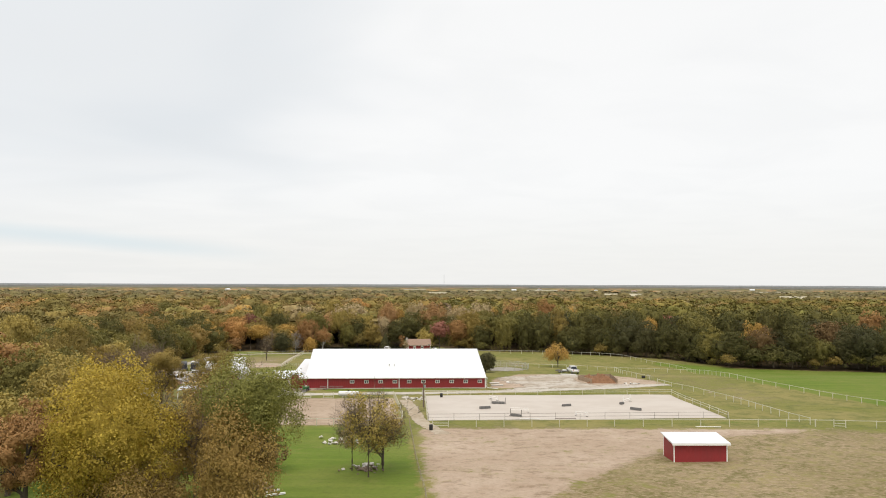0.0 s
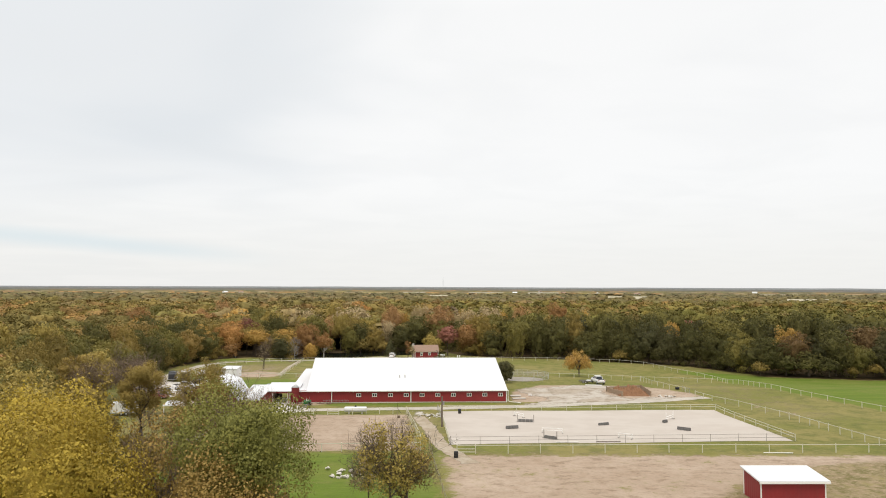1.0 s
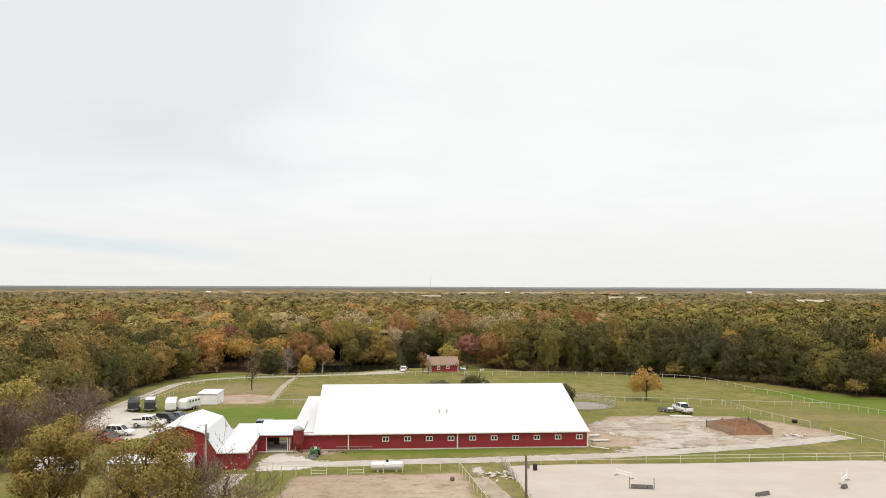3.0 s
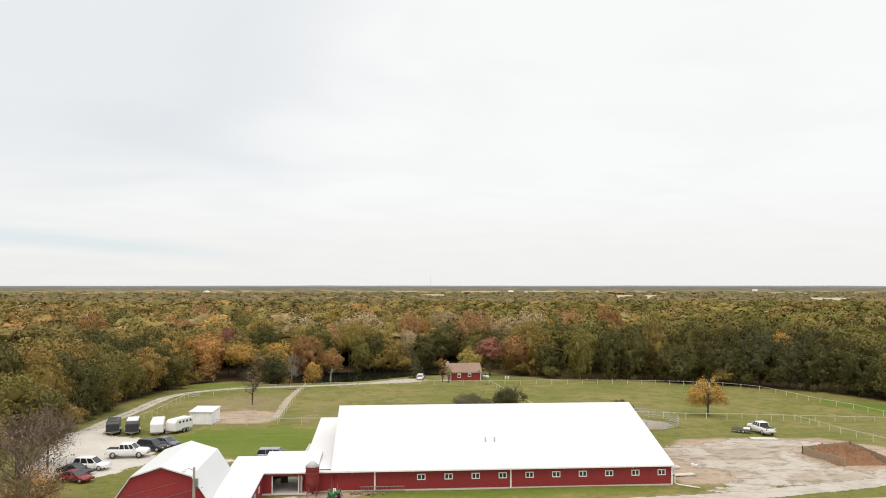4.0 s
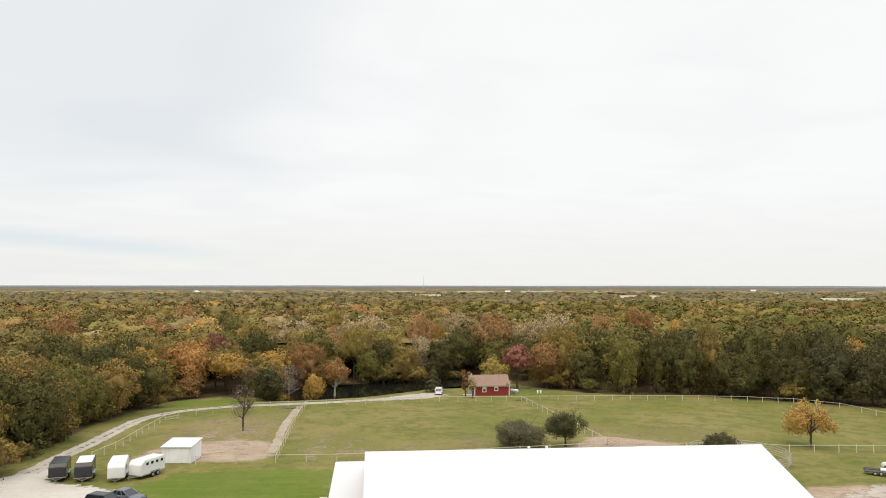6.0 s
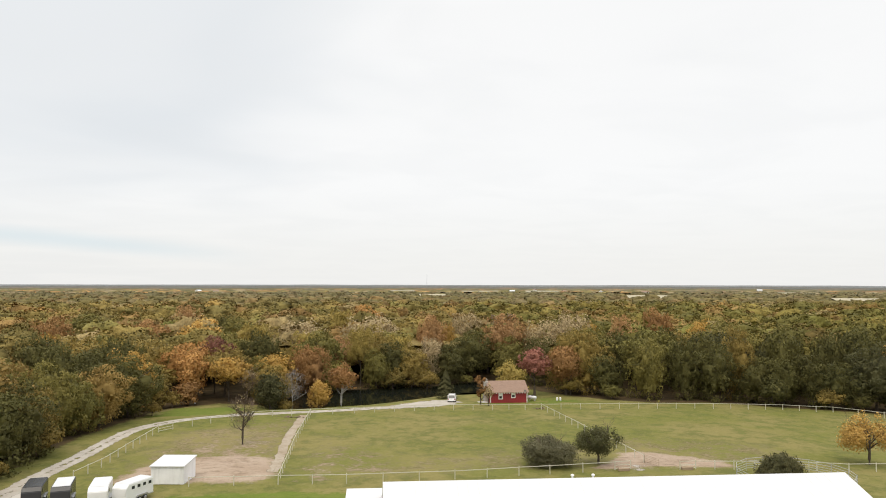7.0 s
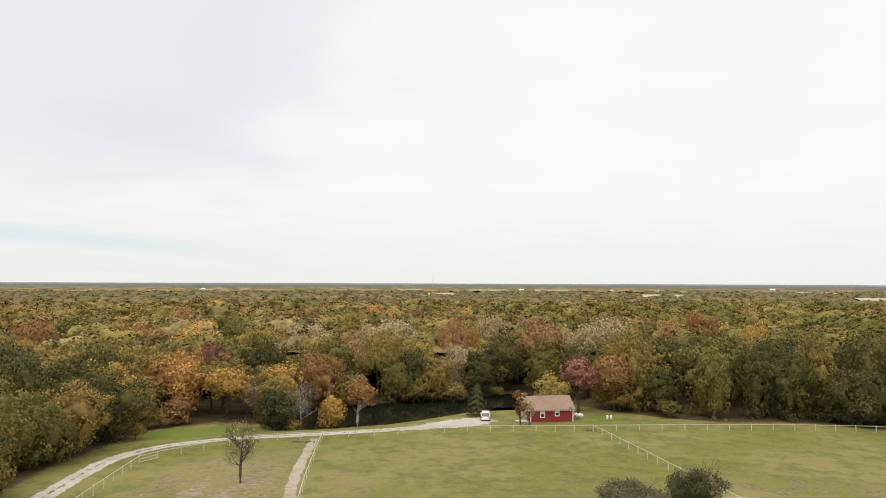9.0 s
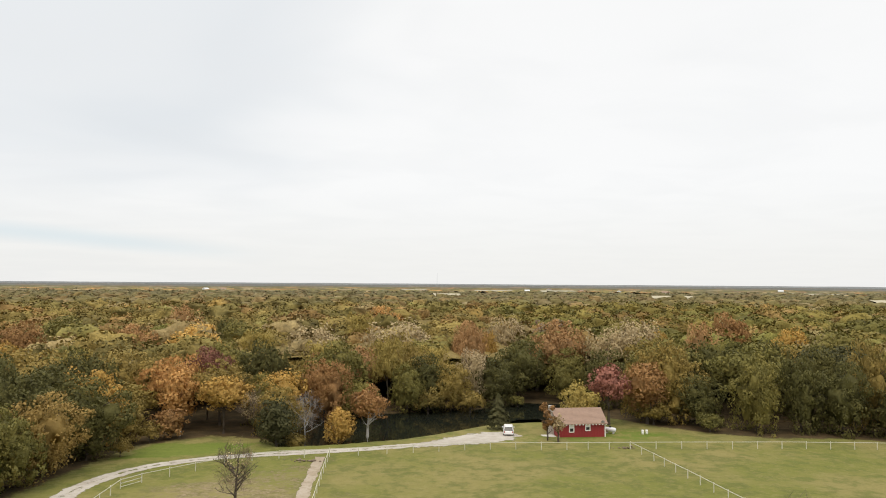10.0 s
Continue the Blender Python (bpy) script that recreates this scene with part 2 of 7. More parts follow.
def ground_material():
    """Grass, worn grass, dirt and woodland litter, mixed by the zones of the plan."""
    m, n, l, b = material("pasture_ground", 0.95, 0.0, 0.08)
    v = n.new("ShaderNodeNewGeometry").outputs["Position"]
    at = n.new("ShaderNodeAttribute")
    at.attribute_name = "zone"
    sp = n.new("ShaderNodeSeparateColor")
    l.new(at.outputs["Color"], sp.inputs[0])
    broad = texture(n, l, 0.045, 5, 0.6, v)
    mid = texture(n, l, 0.32, 5, 0.65, v)
    tuft = texture(n, l, 1.7, 4, 0.7, v)
    swath = texture(n, l, 0.5, 3, 0.6, v, (0.12, 1.0, 1.0))
    speck = texture(n, l, 0.9, 5, 0.75, v)
    olive = blend(n, l, ramp(n, l, broad, 0.40, 0.60), (0.160, 0.164, 0.042), (0.225, 0.196, 0.072))
    olive = blend(n, l, calc(n, l, "MULTIPLY", ramp(n, l, mid, 0.44, 0.62), 0.7), olive, (0.108, 0.120, 0.034))
    olive = blend(n, l, calc(n, l, "MULTIPLY", ramp(n, l, speck, 0.48, 0.66), 0.42), olive, (0.262, 0.226, 0.095))
    dry = blend(n, l, ramp(n, l, broad, 0.40, 0.60), (0.225, 0.168, 0.096), (0.285, 0.214, 0.138))
    patch = calc(n, l, "ADD", calc(n, l, "MULTIPLY", speck, 0.55), calc(n, l, "MULTIPLY", mid, 0.45))
    dry = blend(n, l, calc(n, l, "MULTIPLY", ramp(n, l, patch, 0.46, 0.57), 0.85), dry, (0.128, 0.116, 0.038))
    dry = blend(n, l, calc(n, l, "MULTIPLY", ramp(n, l, tuft, 0.48, 0.66), 0.6), dry, (0.31, 0.24, 0.15))
    straw = texture(n, l, 2.6, 5, 0.75, v, (0.55, 1.0, 1.0))
    dry = blend(n, l, calc(n, l, "MULTIPLY", ramp(n, l, straw, 0.5, 0.62), 0.5), dry, (0.40, 0.32, 0.21))
    dry = blend(n, l, calc(n, l, "MULTIPLY", ramp(n, l, straw, 0.47, 0.36), 0.45), dry, (0.12, 0.095, 0.04))
    lush = blend(n, l, ramp(n, l, swath, 0.35, 0.7), (0.104, 0.155, 0.022), (0.136, 0.182, 0.030))
    lush = blend(n, l, calc(n, l, "MULTIPLY", ramp(n, l, mid, 0.52, 0.78), 0.6), lush, (0.203, 0.187, 0.068))
    lush = blend(n, l, calc(n, l, "MULTIPLY", ramp(n, l, broad, 0.42, 0.6), 0.42), lush, (0.180, 0.185, 0.050))
    lush = blend(n, l, calc(n, l, "MULTIPLY", ramp(n, l, speck, 0.5, 0.66), 0.35), lush, (0.085, 0.115, 0.022))
    dirt = blend(n, l, ramp(n, l, broad, 0.35, 0.7), (0.36, 0.275, 0.205), (0.44, 0.35, 0.275))
    dirt = blend(n, l, calc(n, l, "MULTIPLY", ramp(n, l, mid, 0.45, 0.72), 0.6), dirt, (0.29, 0.21, 0.145))
    dirt = blend(n, l, calc(n, l, "MULTIPLY", ramp(n, l, speck, 0.5, 0.75), 0.5), dirt, (0.24, 0.175, 0.115))
    clod = texture(n, l, 0.55, 6, 0.75, v, (0.6, 1.0, 1.0))
    dirt = blend(n, l, calc(n, l, "MULTIPLY", ramp(n, l, clod, 0.52, 0.64), 0.6), dirt, (0.20, 0.14, 0.092))
    dirt = blend(n, l, calc(n, l, "MULTIPLY", ramp(n, l, clod, 0.44, 0.34), 0.4), dirt, (0.47, 0.38, 0.295))
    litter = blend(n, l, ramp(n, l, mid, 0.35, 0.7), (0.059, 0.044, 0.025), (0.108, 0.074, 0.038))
    edge = calc(n, l, "MULTIPLY", calc(n, l, "SUBTRACT", mid, 0.5), 0.9)
    fray = calc(n, l, "ADD", edge, calc(n, l, "MULTIPLY", calc(n, l, "SUBTRACT", tuft, 0.5), 0.5))

    def zone(i):
        return ramp(n, l, calc(n, l, "ADD", sp.outputs[i], fray), 0.38, 0.62)

    dryness = ramp(n, l, calc(n, l, "ADD", at.outputs["Alpha"], calc(n, l, "MULTIPLY", fray, 1.4)), 0.3, 0.7)
    c = blend(n, l, dryness, olive, dry)
    c = blend(n, l, zone(1), c, lush)
    c = blend(n, l, zone(0), c, dirt)
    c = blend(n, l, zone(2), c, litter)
    c = blend(n, l, calc(n, l, "MULTIPLY", ramp(n, l, tuft, 0.45, 0.8), 0.35), c, (0.09, 0.085, 0.035))
    l.new(c, b.inputs["Base Color"])
    relief(n, l, b, tuft, 0.6, 0.15)
    return m


M_GROUND = ground_material()


def leaf_material(name, color, pale, dark):
    """Foliage: a tone for each tree, another for each bough and leaf, and light through the leaves."""
    m, n, l, b = material(name, 0.7, 0.0, 0.2)
    tree_tone = n.new("ShaderNodeObjectInfo").outputs["Random"]
    other = calc(n, l, "FRACT", calc(n, l, "MULTIPLY", tree_tone, 17.3))
    clump = n.new("ShaderNodeNewGeometry").outputs["Random Per Island"]
    c = blend(n, l, tree_tone, color, pale)
    c = blend(n, l, calc(n, l, "MULTIPLY", other, 0.55), c, dark)
    v = n.new("ShaderNodeTexCoord").outputs["Object"]
    # noise varies the leaf tone and paints dark, shaded gaps between sprays
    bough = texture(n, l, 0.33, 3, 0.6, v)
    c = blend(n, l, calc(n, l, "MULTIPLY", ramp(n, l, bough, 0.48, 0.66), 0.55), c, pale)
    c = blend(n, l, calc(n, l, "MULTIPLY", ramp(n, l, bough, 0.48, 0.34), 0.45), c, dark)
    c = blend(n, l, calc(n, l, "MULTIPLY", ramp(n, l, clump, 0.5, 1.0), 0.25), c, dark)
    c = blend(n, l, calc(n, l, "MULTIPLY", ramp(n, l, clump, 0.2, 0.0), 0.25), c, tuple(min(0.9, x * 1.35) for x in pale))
    l.new(c, b.inputs["Base Color"])
    relief(n, l, b, texture(n, l, 2.2, 4, 0.7, v), 0.4, 0.4)
    tr = n.new("ShaderNodeBsdfTranslucent")
    l.new(c, tr.inputs["Color"])
    mx = n.new("ShaderNodeMixShader")
    mx.inputs[0].default_value = 0.25
    l.new(b.outputs[0], mx.inputs[1])
    l.new(tr.outputs[0], mx.inputs[2])
    l.new(mx.outputs[0], n["Material Output"].inputs["Surface"])
    return m


TONES = {
    "green": ((0.204, 0.186, 0.052), (0.281, 0.235, 0.064), (0.099, 0.096, 0.032)),
    "olive": ((0.297, 0.227, 0.062), (0.38, 0.274, 0.078), (0.165, 0.127, 0.04)),
    "yellow": ((0.40, 0.31, 0.085), (0.46, 0.355, 0.10), (0.24, 0.185, 0.055)),
    "gold": ((0.52, 0.33, 0.085), (0.58, 0.37, 0.10), (0.31, 0.19, 0.055)),
    "orange": ((0.60, 0.33, 0.11), (0.62, 0.36, 0.125), (0.37, 0.19, 0.07)),
    "copper": ((0.47, 0.275, 0.115), (0.53, 0.33, 0.15), (0.28, 0.155, 0.065)),
    "rust": ((0.36, 0.195, 0.075), (0.43, 0.25, 0.10), (0.21, 0.115, 0.045)),
    "deep": ((0.122, 0.118, 0.038), (0.17, 0.152, 0.046), (0.058, 0.058, 0.023)),
    "red": ((0.40, 0.165, 0.12), (0.43, 0.21, 0.15), (0.23, 0.09, 0.065)),
    "wine": ((0.24, 0.105, 0.075), (0.28, 0.13, 0.085), (0.13, 0.055, 0.042)),
    "umber": ((0.20, 0.125, 0.055), (0.26, 0.17, 0.075), (0.11, 0.068, 0.032)),
    "bronze": ((0.36, 0.25, 0.075), (0.44, 0.30, 0.095), (0.21, 0.145, 0.05)),
    "amber": ((0.62, 0.40, 0.11), (0.68, 0.46, 0.14), (0.42, 0.26, 0.075)),
    "tan": ((0.46, 0.355, 0.19), (0.52, 0.41, 0.24), (0.30, 0.23, 0.12)),
    "dark": ((0.108, 0.106, 0.044), (0.132, 0.12, 0.05), (0.055, 0.057, 0.025)),
    "fresh": ((0.275, 0.27, 0.072), (0.36, 0.335, 0.088), (0.135, 0.14, 0.042)),
    "honey": ((0.74, 0.46, 0.13), (0.77, 0.53, 0.18), (0.46, 0.28, 0.08)),
    "twig": ((0.277, 0.198, 0.139), (0.318, 0.233, 0.169), (0.184, 0.129, 0.093)),
    "sage": ((0.184, 0.178, 0.097), (0.225, 0.210, 0.118), (0.100, 0.096, 0.056)),
    "maple": ((0.43, 0.31, 0.052), (0.52, 0.385, 0.062), (0.22, 0.165, 0.036)),
}
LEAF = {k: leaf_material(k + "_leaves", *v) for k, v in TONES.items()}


def tint_material(name, rough=0.9, scale=0.6):
    """Woodland seen from afar: each crown has its own tone, haze put into the farthest, broken up bough by bough."""
    m, n, l, b = material(name, rough, 0.0, 0.1)
    at = n.new("ShaderNodeAttribute")
    at.attribute_name = "tone"
    v = n.new("ShaderNodeNewGeometry").outputs["Position"]
    clump = n.new("ShaderNodeNewGeometry").outputs["Random Per Island"]
    fine = texture(n, l, scale, 4, 0.7, v)
    c = blend(n, l, calc(n, l, "MULTIPLY", ramp(n, l, clump, 0.5, 1.0), 0.2), at.outputs["Color"], (0.5, 0.5, 0.5), "MULTIPLY")
    # dark gaps between leaf clumps, and paler leaves, put into the colour by noise
    c = blend(n, l, calc(n, l, "MULTIPLY", ramp(n, l, fine, 0.45, 0.62), 0.35), c, (0.5, 0.52, 0.5), "MULTIPLY")
    c = blend(n, l, calc(n, l, "MULTIPLY", ramp(n, l, fine, 0.48, 0.36), 0.4), c, (1.5, 1.45, 1.35), "MULTIPLY")
    l.new(c, b.inputs["Base Color"])
    relief(n, l, b, fine, 0.3, 0.6 / scale)
    return m


M_WOODS = tint_material("far_woodland_leaves", 0.9, 1.5)
M_CANOPY = tint_material("distant_canopy", 0.95, 0.12)


def water_material():
    m, n, l, b = material("still_pond_water", 0.03, 0.0, 0.35)
    v = n.new("ShaderNodeNewGeometry").outputs["Position"]
    b.inputs["Base Color"].default_value = (0.012, 0.014, 0.010, 1)
    relief(n, l, b, texture(n, l, 1.2, 3, 0.5, v), 0.06, 0.05)
    return m


M_WATER = water_material()
# haze in front of the far hills and the mast is painted as this colour
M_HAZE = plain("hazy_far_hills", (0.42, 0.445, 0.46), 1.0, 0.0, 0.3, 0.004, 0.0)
M_FARFIELD = plain("pale_far_field", (0.42, 0.38, 0.28), 1.0, 0.0, 0.3, 0.02, 0.0)

# ---- building helpers ----
def part(name, bm, mat, parent=None, label=""):
    me = bpy.data.meshes.new(name)
    bm.to_mesh(me)
    bm.free()
    me.materials.append(mat)
    ob = new(name, me)
    ob.parent = parent
    return tagged(ob, label)


def from_arrays(name, verts, faces, mat, parent=None, label="", normals=None):
    """faces: an array of quads or triangles. normals: one for each vertex, where leaves share the rounding of their bough."""
    me = bpy.data.meshes.new(name)
    verts, faces = np.asarray(verts, np.float32), np.asarray(faces, np.int32)
    k = faces.shape[1]
    me.vertices.add(len(verts))
    me.vertices.foreach_set("co", verts.ravel())
    me.loops.add(faces.size)
    me.loops.foreach_set("vertex_index", faces.ravel())
    me.polygons.add(len(faces))
    me.polygons.foreach_set("loop_start", np.arange(0, faces.size, k, dtype=np.int32))
    if normals is not None:
        at = me.attributes.new("custom_normal", "FLOAT_VECTOR", "POINT")
        at.data.foreach_set("vector", np.asarray(normals, np.float32).ravel())
    me.update(calc_edges=True)
    me.materials.append(mat)
    ob = new(name, me)
    ob.parent = parent
    return tagged(ob, label)


def empty(name, m, label, category, group="", kind=""):
    ob = new(name)
    ob.matrix_basis = m
    ob.empty_display_size = 0.3
    return tagged(ob, label, category, group, kind)


def box(bm, x0, x1, y0, y1, z0, z1, bevel=0.0):
    vs = [bm.verts.new(p) for p in ((x0, y0, z0), (x1, y0, z0), (x1, y1, z0), (x0, y1, z0), (x0, y0, z1), (x1, y0, z1), (x1, y1, z1), (x0, y1, z1))]
    fs = [bm.faces.new([vs[i] for i in f]) for f in ((3, 2, 1, 0), (4, 5, 6, 7), (0, 1, 5, 4), (1, 2, 6, 5), (2, 3, 7, 6), (3, 0, 4, 7))]
    if bevel:
        bmesh.ops.bevel(bm, geom=list({e for f in fs for e in f.edges}), offset=bevel, segments=2, affect="EDGES", profile=0.6)
    return bm


def prism(bm, profile, y0, y1, axis="y"):
    """A closed outline (u, z) drawn out along y (or x)."""
    def at(u, z, s):
        return (u, s, z) if axis == "y" else (s, u, z)
    a = [bm.verts.new(at(u, z, y0)) for u, z in profile]
    b = [bm.verts.new(at(u, z, y1)) for u, z in profile]
    n = len(a)
    bm.faces.new(a)
    bm.faces.new(b[::-1])
    for i in range(n):
        bm.faces.new((a[i], b[i], b[(i + 1) % n], a[(i + 1) % n]))
    bmesh.ops.recalc_face_normals(bm, faces=bm.faces)
    return bm


def tube(bm, points, radii, sides=6, cap=True):
    rings = []
    for i, p in enumerate(points):
        p = Vector(p)
        d = Vector(points[min(i + 1, len(points) - 1)]) - Vector(points[max(i - 1, 0)])
        q = d.to_track_quat("Z", "Y")
        rings.append([bm.verts.new(p + q @ Vector((math.cos(t) * radii[i], math.sin(t) * radii[i], 0))) for t in [2 * math.pi * k / sides for k in range(sides)]])
    for a, b in zip(rings, rings[1:]):
        for k in range(sides):
            bm.faces.new((a[k], a[(k + 1) % sides], b[(k + 1) % sides], b[k]))
    if cap:
        bm.faces.new(rings[0][::-1])
        bm.faces.new(rings[-1])
    return bm


def lathe(bm, outline, sides=16, axis="z", at=(0, 0, 0)):
    """Turns (radius, height) pairs round an axis."""
    rings = []
    for r, h in outline:
        ring = []
        for k in range(sides):
            t = 2 * math.pi * k / sides
            u, v = r * math.cos(t), r * math.sin(t)
            p = {"z": (u, v, h), "x": (h, u, v), "y": (u, h, v)}[axis]
            ring.append(bm.verts.new(Vector(p) + Vector(at)))
        rings.append(ring)
    for a, b in zip(rings, rings[1:]):
        for k in range(sides):
            bm.faces.new((a[k], a[(k + 1) % sides], b[(k + 1) % sides], b[k]))
    bm.faces.new(rings[0][::-1])
    bm.faces.new(rings[-1])
    bmesh.ops.recalc_face_normals(bm, faces=bm.faces)
    for f in bm.faces:
        f.smooth = len(f.verts) == 4
    return bm


# ---- lie of the land ----
LAND_Y = (90, 120, 144, 160, 166, 200, 225, 236, 270, 285, 303, 318)
LAND_Z = (2.2, 1.5, 0.65, 0.1, 0, 0, -0.4, -0.8, -1.6, -1.9, -2.3, -2.6)
POND = [(-64, 288.5), (-54, 290.8), (-44.6, 295), (-34.3, 303.5), (-27.5, 310.5), (-22, 313), (-14, 314), (-4, 322), (-6, 334), (-16, 336), (-27, 327), (-40, 324), (-51, 319.5), (-61, 312), (-70, 302)]
WATER = -2.75


def reach(poly, x, y):
    """Metres from (x, y) to the outline, positive inside."""
    p = np.array(poly, float)
    q = np.roll(p, -1, 0)
    x, y = np.asarray(x, float)[..., None], np.asarray(y, float)[..., None]
    ex, ey = (q - p).T
    t = np.clip(((x - p[:, 0]) * ex + (y - p[:, 1]) * ey) / (ex * ex + ey * ey), 0, 1)
    d = np.hypot(x - p[:, 0] - t * ex, y - p[:, 1] - t * ey).min(-1)
    cross = ((p[:, 1] > y) != (q[:, 1] > y)) & (x < (q[:, 0] - p[:, 0]) * (y - p[:, 1]) / (q[:, 1] - p[:, 1] + 1e-9) + p[:, 0])
    return np.where(cross.sum(-1) % 2 == 1, d, -d)


def land(x, y):
    z = np.interp(y, LAND_Y, LAND_Z)
    # the land falls off to the north-east
    z = z + np.interp(x, (20, 36, 54, 84, 110), (0, -0.55, -1.7, -2.5, -2.8)) * np.clip((np.asarray(y) - 200) / 34, 0, 1) * (1 - 0.6 * np.clip((np.asarray(y) - 245) / 35, 0, 1))
    near = (np.asarray(y) > 280) & (np.asarray(y) < 340) & (np.abs(np.asarray(x) + 35) < 50)
    if np.any(near):
        d = reach(POND, x, y)
        z = z - np.clip((d + 1.5) / 4.0, 0, 1) * 1.5
    return z


def gz(x, y):
    return float(land(np.array([x], float), np.array([y], float))[0])


PLAN_EYE = (-4.7, 17.75, 25.25)


def shrink(y):
    """How far the southern slope draws a place of the level plan towards the south."""
    k = 1.0
    for _ in range(12):
        k = 1 - float(np.interp(PLAN_EYE[1] + (y - PLAN_EYE[1]) * k, LAND_Y, LAND_Z)) / PLAN_EYE[2] if y < 166 else 1.0
    return k


def lay(x, y):
    """A place of the level plan, on the land that rises to the south."""
    k = shrink(y)
    return (PLAN_EYE[0] + (x - PLAN_EYE[0]) * k, PLAN_EYE[1] + (y - PLAN_EYE[1]) * k)


def surf(x, y):
    """The height of the ground sheet itself, with its slow swells."""
    wob = math.sin(x * 0.21 + math.sin(y * 0.17)) * math.cos(y * 0.19 + 0.4) * 0.06 - 0.05
    return gz(x, y) + (wob if abs(x) < 130 and 60 < y < 340 else 0)


CLEAR = [(-62, -150), (-64, 95), (-60, 112), (-62, 128), (-72, 142), (-86, 165), (-90, 188), (-89, 205), (-88, 226), (-90, 243), (-90.5, 258), (-89, 276), (-86, 289), (-78, 296),
         (-66, 293), (-66, 300), (-58.5, 306.5), (-49, 314.5), (-39.5, 319), (-25.5, 322), (-15, 331), (-8, 330), (-1, 318), (8, 306), (18, 297.5), (27, 296), (42, 296), (66, 285), (82, 275.5), (99, 253), (146, 243), (230, 232), (290, 150), (240, -150)]

DIRT = [
    ([(-76, 226), (-52, 226), (-53, 260), (-70, 254)], 0.42),
    ([(-50, 222), (-30, 224), (-34, 240), (-51, 250)], 0.38),
    ([(-37, 130), (-8.6, 131), (-9.2, 143), (-11.8, 162.5), (-34, 160.5)], 0.95),
    ([(-6, 128.5), (70, 129.5), (60, 124), (42, 119), (33, 110), (23, 98), (14, 86), (8, 76), (-2, 70)], 0.66),
    ([(-6, 131), (-2.5, 130), (-3.5, 146), (-8.5, 160), (-9, 158), (-7, 145)], 0.45),
    ([(-72, 222), (-51, 222), (-51, 233), (-55, 240), (-64, 240), (-72, 232)], 0.8),
    ([(-49, 222), (-40, 222), (-41, 230), (-48, 240)], 0.55),
    ([(-8, 229), (14, 229.5), (14.5, 233), (9.5, 238), (2.5, 242), (-1, 240), (-2, 236)], 0.85),
    ([(-2, 218), (4, 222), (6, 234), (1, 236), (-3, 226)], 0.5),
    ([(10.5, 178), (20, 178), (52, 182), (56, 190), (53, 196), (45, 208), (30, 207), (20, 206), (12, 195)], 0.85),
    ([(54, 178), (64, 156), (74, 160), (66, 178), (56, 192)], 0.42),
    ([(-39, 171), (-30, 172.5), (-27, 176), (-37, 177)], 0.7),
    ([(6, 176), (11, 176.5), (12, 182), (8, 180)], 0.5),
    ([(-19, 299), (-10, 299), (-13, 311), (-24, 306)], 0.40),
]
LUSH = [
    ([(-34, 129), (-8, 130), (-5, 112), (-2.2, 85), (-1, -60), (-60, -60), (-50, 120)], 0.9),
    ([(-57, 196), (-50, 193.5), (-40.5, 193.5), (-39.5, 218), (-52, 218), (-62, 216), (-66, 206)], 0.85),
    ([(-30, 171.3), (7, 174), (9, 178), (-30, 176.5)], 0.75),
    ([(-3, 131.8), (66, 131.6), (66, 140), (56, 139), (-3, 135.2)], 0.5),
    ([(-6, 166), (52, 168), (57, 160), (54, 139), (58, 140), (60, 158), (54, 176), (10, 172), (-8, 169)], 0.42),
    ([(80, 246), (80.2, 225), (78.3, 200), (81, 186), (86, 168), (92, 154), (107, 125), (260, 60), (270, 220), (146, 243), (99, 252), (76, 266), (74, 259)], 0.95),
    ([(-72, 281), (-88, 276), (-86, 290), (-66, 291)], 0.8),
    ([(14, 178), (26, 180), (16, 184), (11, 182)], 0.6),
    ([(6, 262), (28, 242), (70, 236), (78, 262), (40, 288), (8, 290)], 0.34),
    ([(-44, 284), (-24, 289), (0, 291), (14, 298), (0, 308), (-18, 300), (-30, 304), (-40, 297)], 0.55),
]


DRY = [
    ([(-3, 131), (92, 128), (120, 60), (120, -60), (-2, -60)], 0.66),
    ([(-60, 222), (-51, 222), (-54, 278), (-76, 262), (-76, 224)], 0.5),
    ([(-50, 222), (-2, 229), (0, 250), (-30, 240), (-52, 262)], 0.42),
    ([(54, 200), (60, 160), (78, 150), (76, 222), (52, 226)], 0.4),
    ([(-2, 229), (30, 229), (30, 246), (0, 258)], 0.45),
    ([(-13, 165), (-3, 167), (-5, 135), (-9, 131)], 0.5),
]


def zones(x, y):
    out = np.zeros((len(x), 4), np.float32)
    for poly, most in DRY:
        poly = [lay(*p) for p in poly]
        out[:, 3] = np.maximum(out[:, 3], most * np.clip(reach(poly, x, y) / 9.0 + 0.5, 0, 1))
    for i, group in ((0, DIRT), (1, LUSH)):
        for poly, most in group:
            d = reach([lay(*p) for p in poly], x, y)
            out[:, i] = np.maximum(out[:, i], most * np.clip(d / (5.0 if most > 0.65 else 11.0) + 0.5, 0, 1))
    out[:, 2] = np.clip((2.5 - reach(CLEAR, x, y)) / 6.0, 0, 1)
    return out


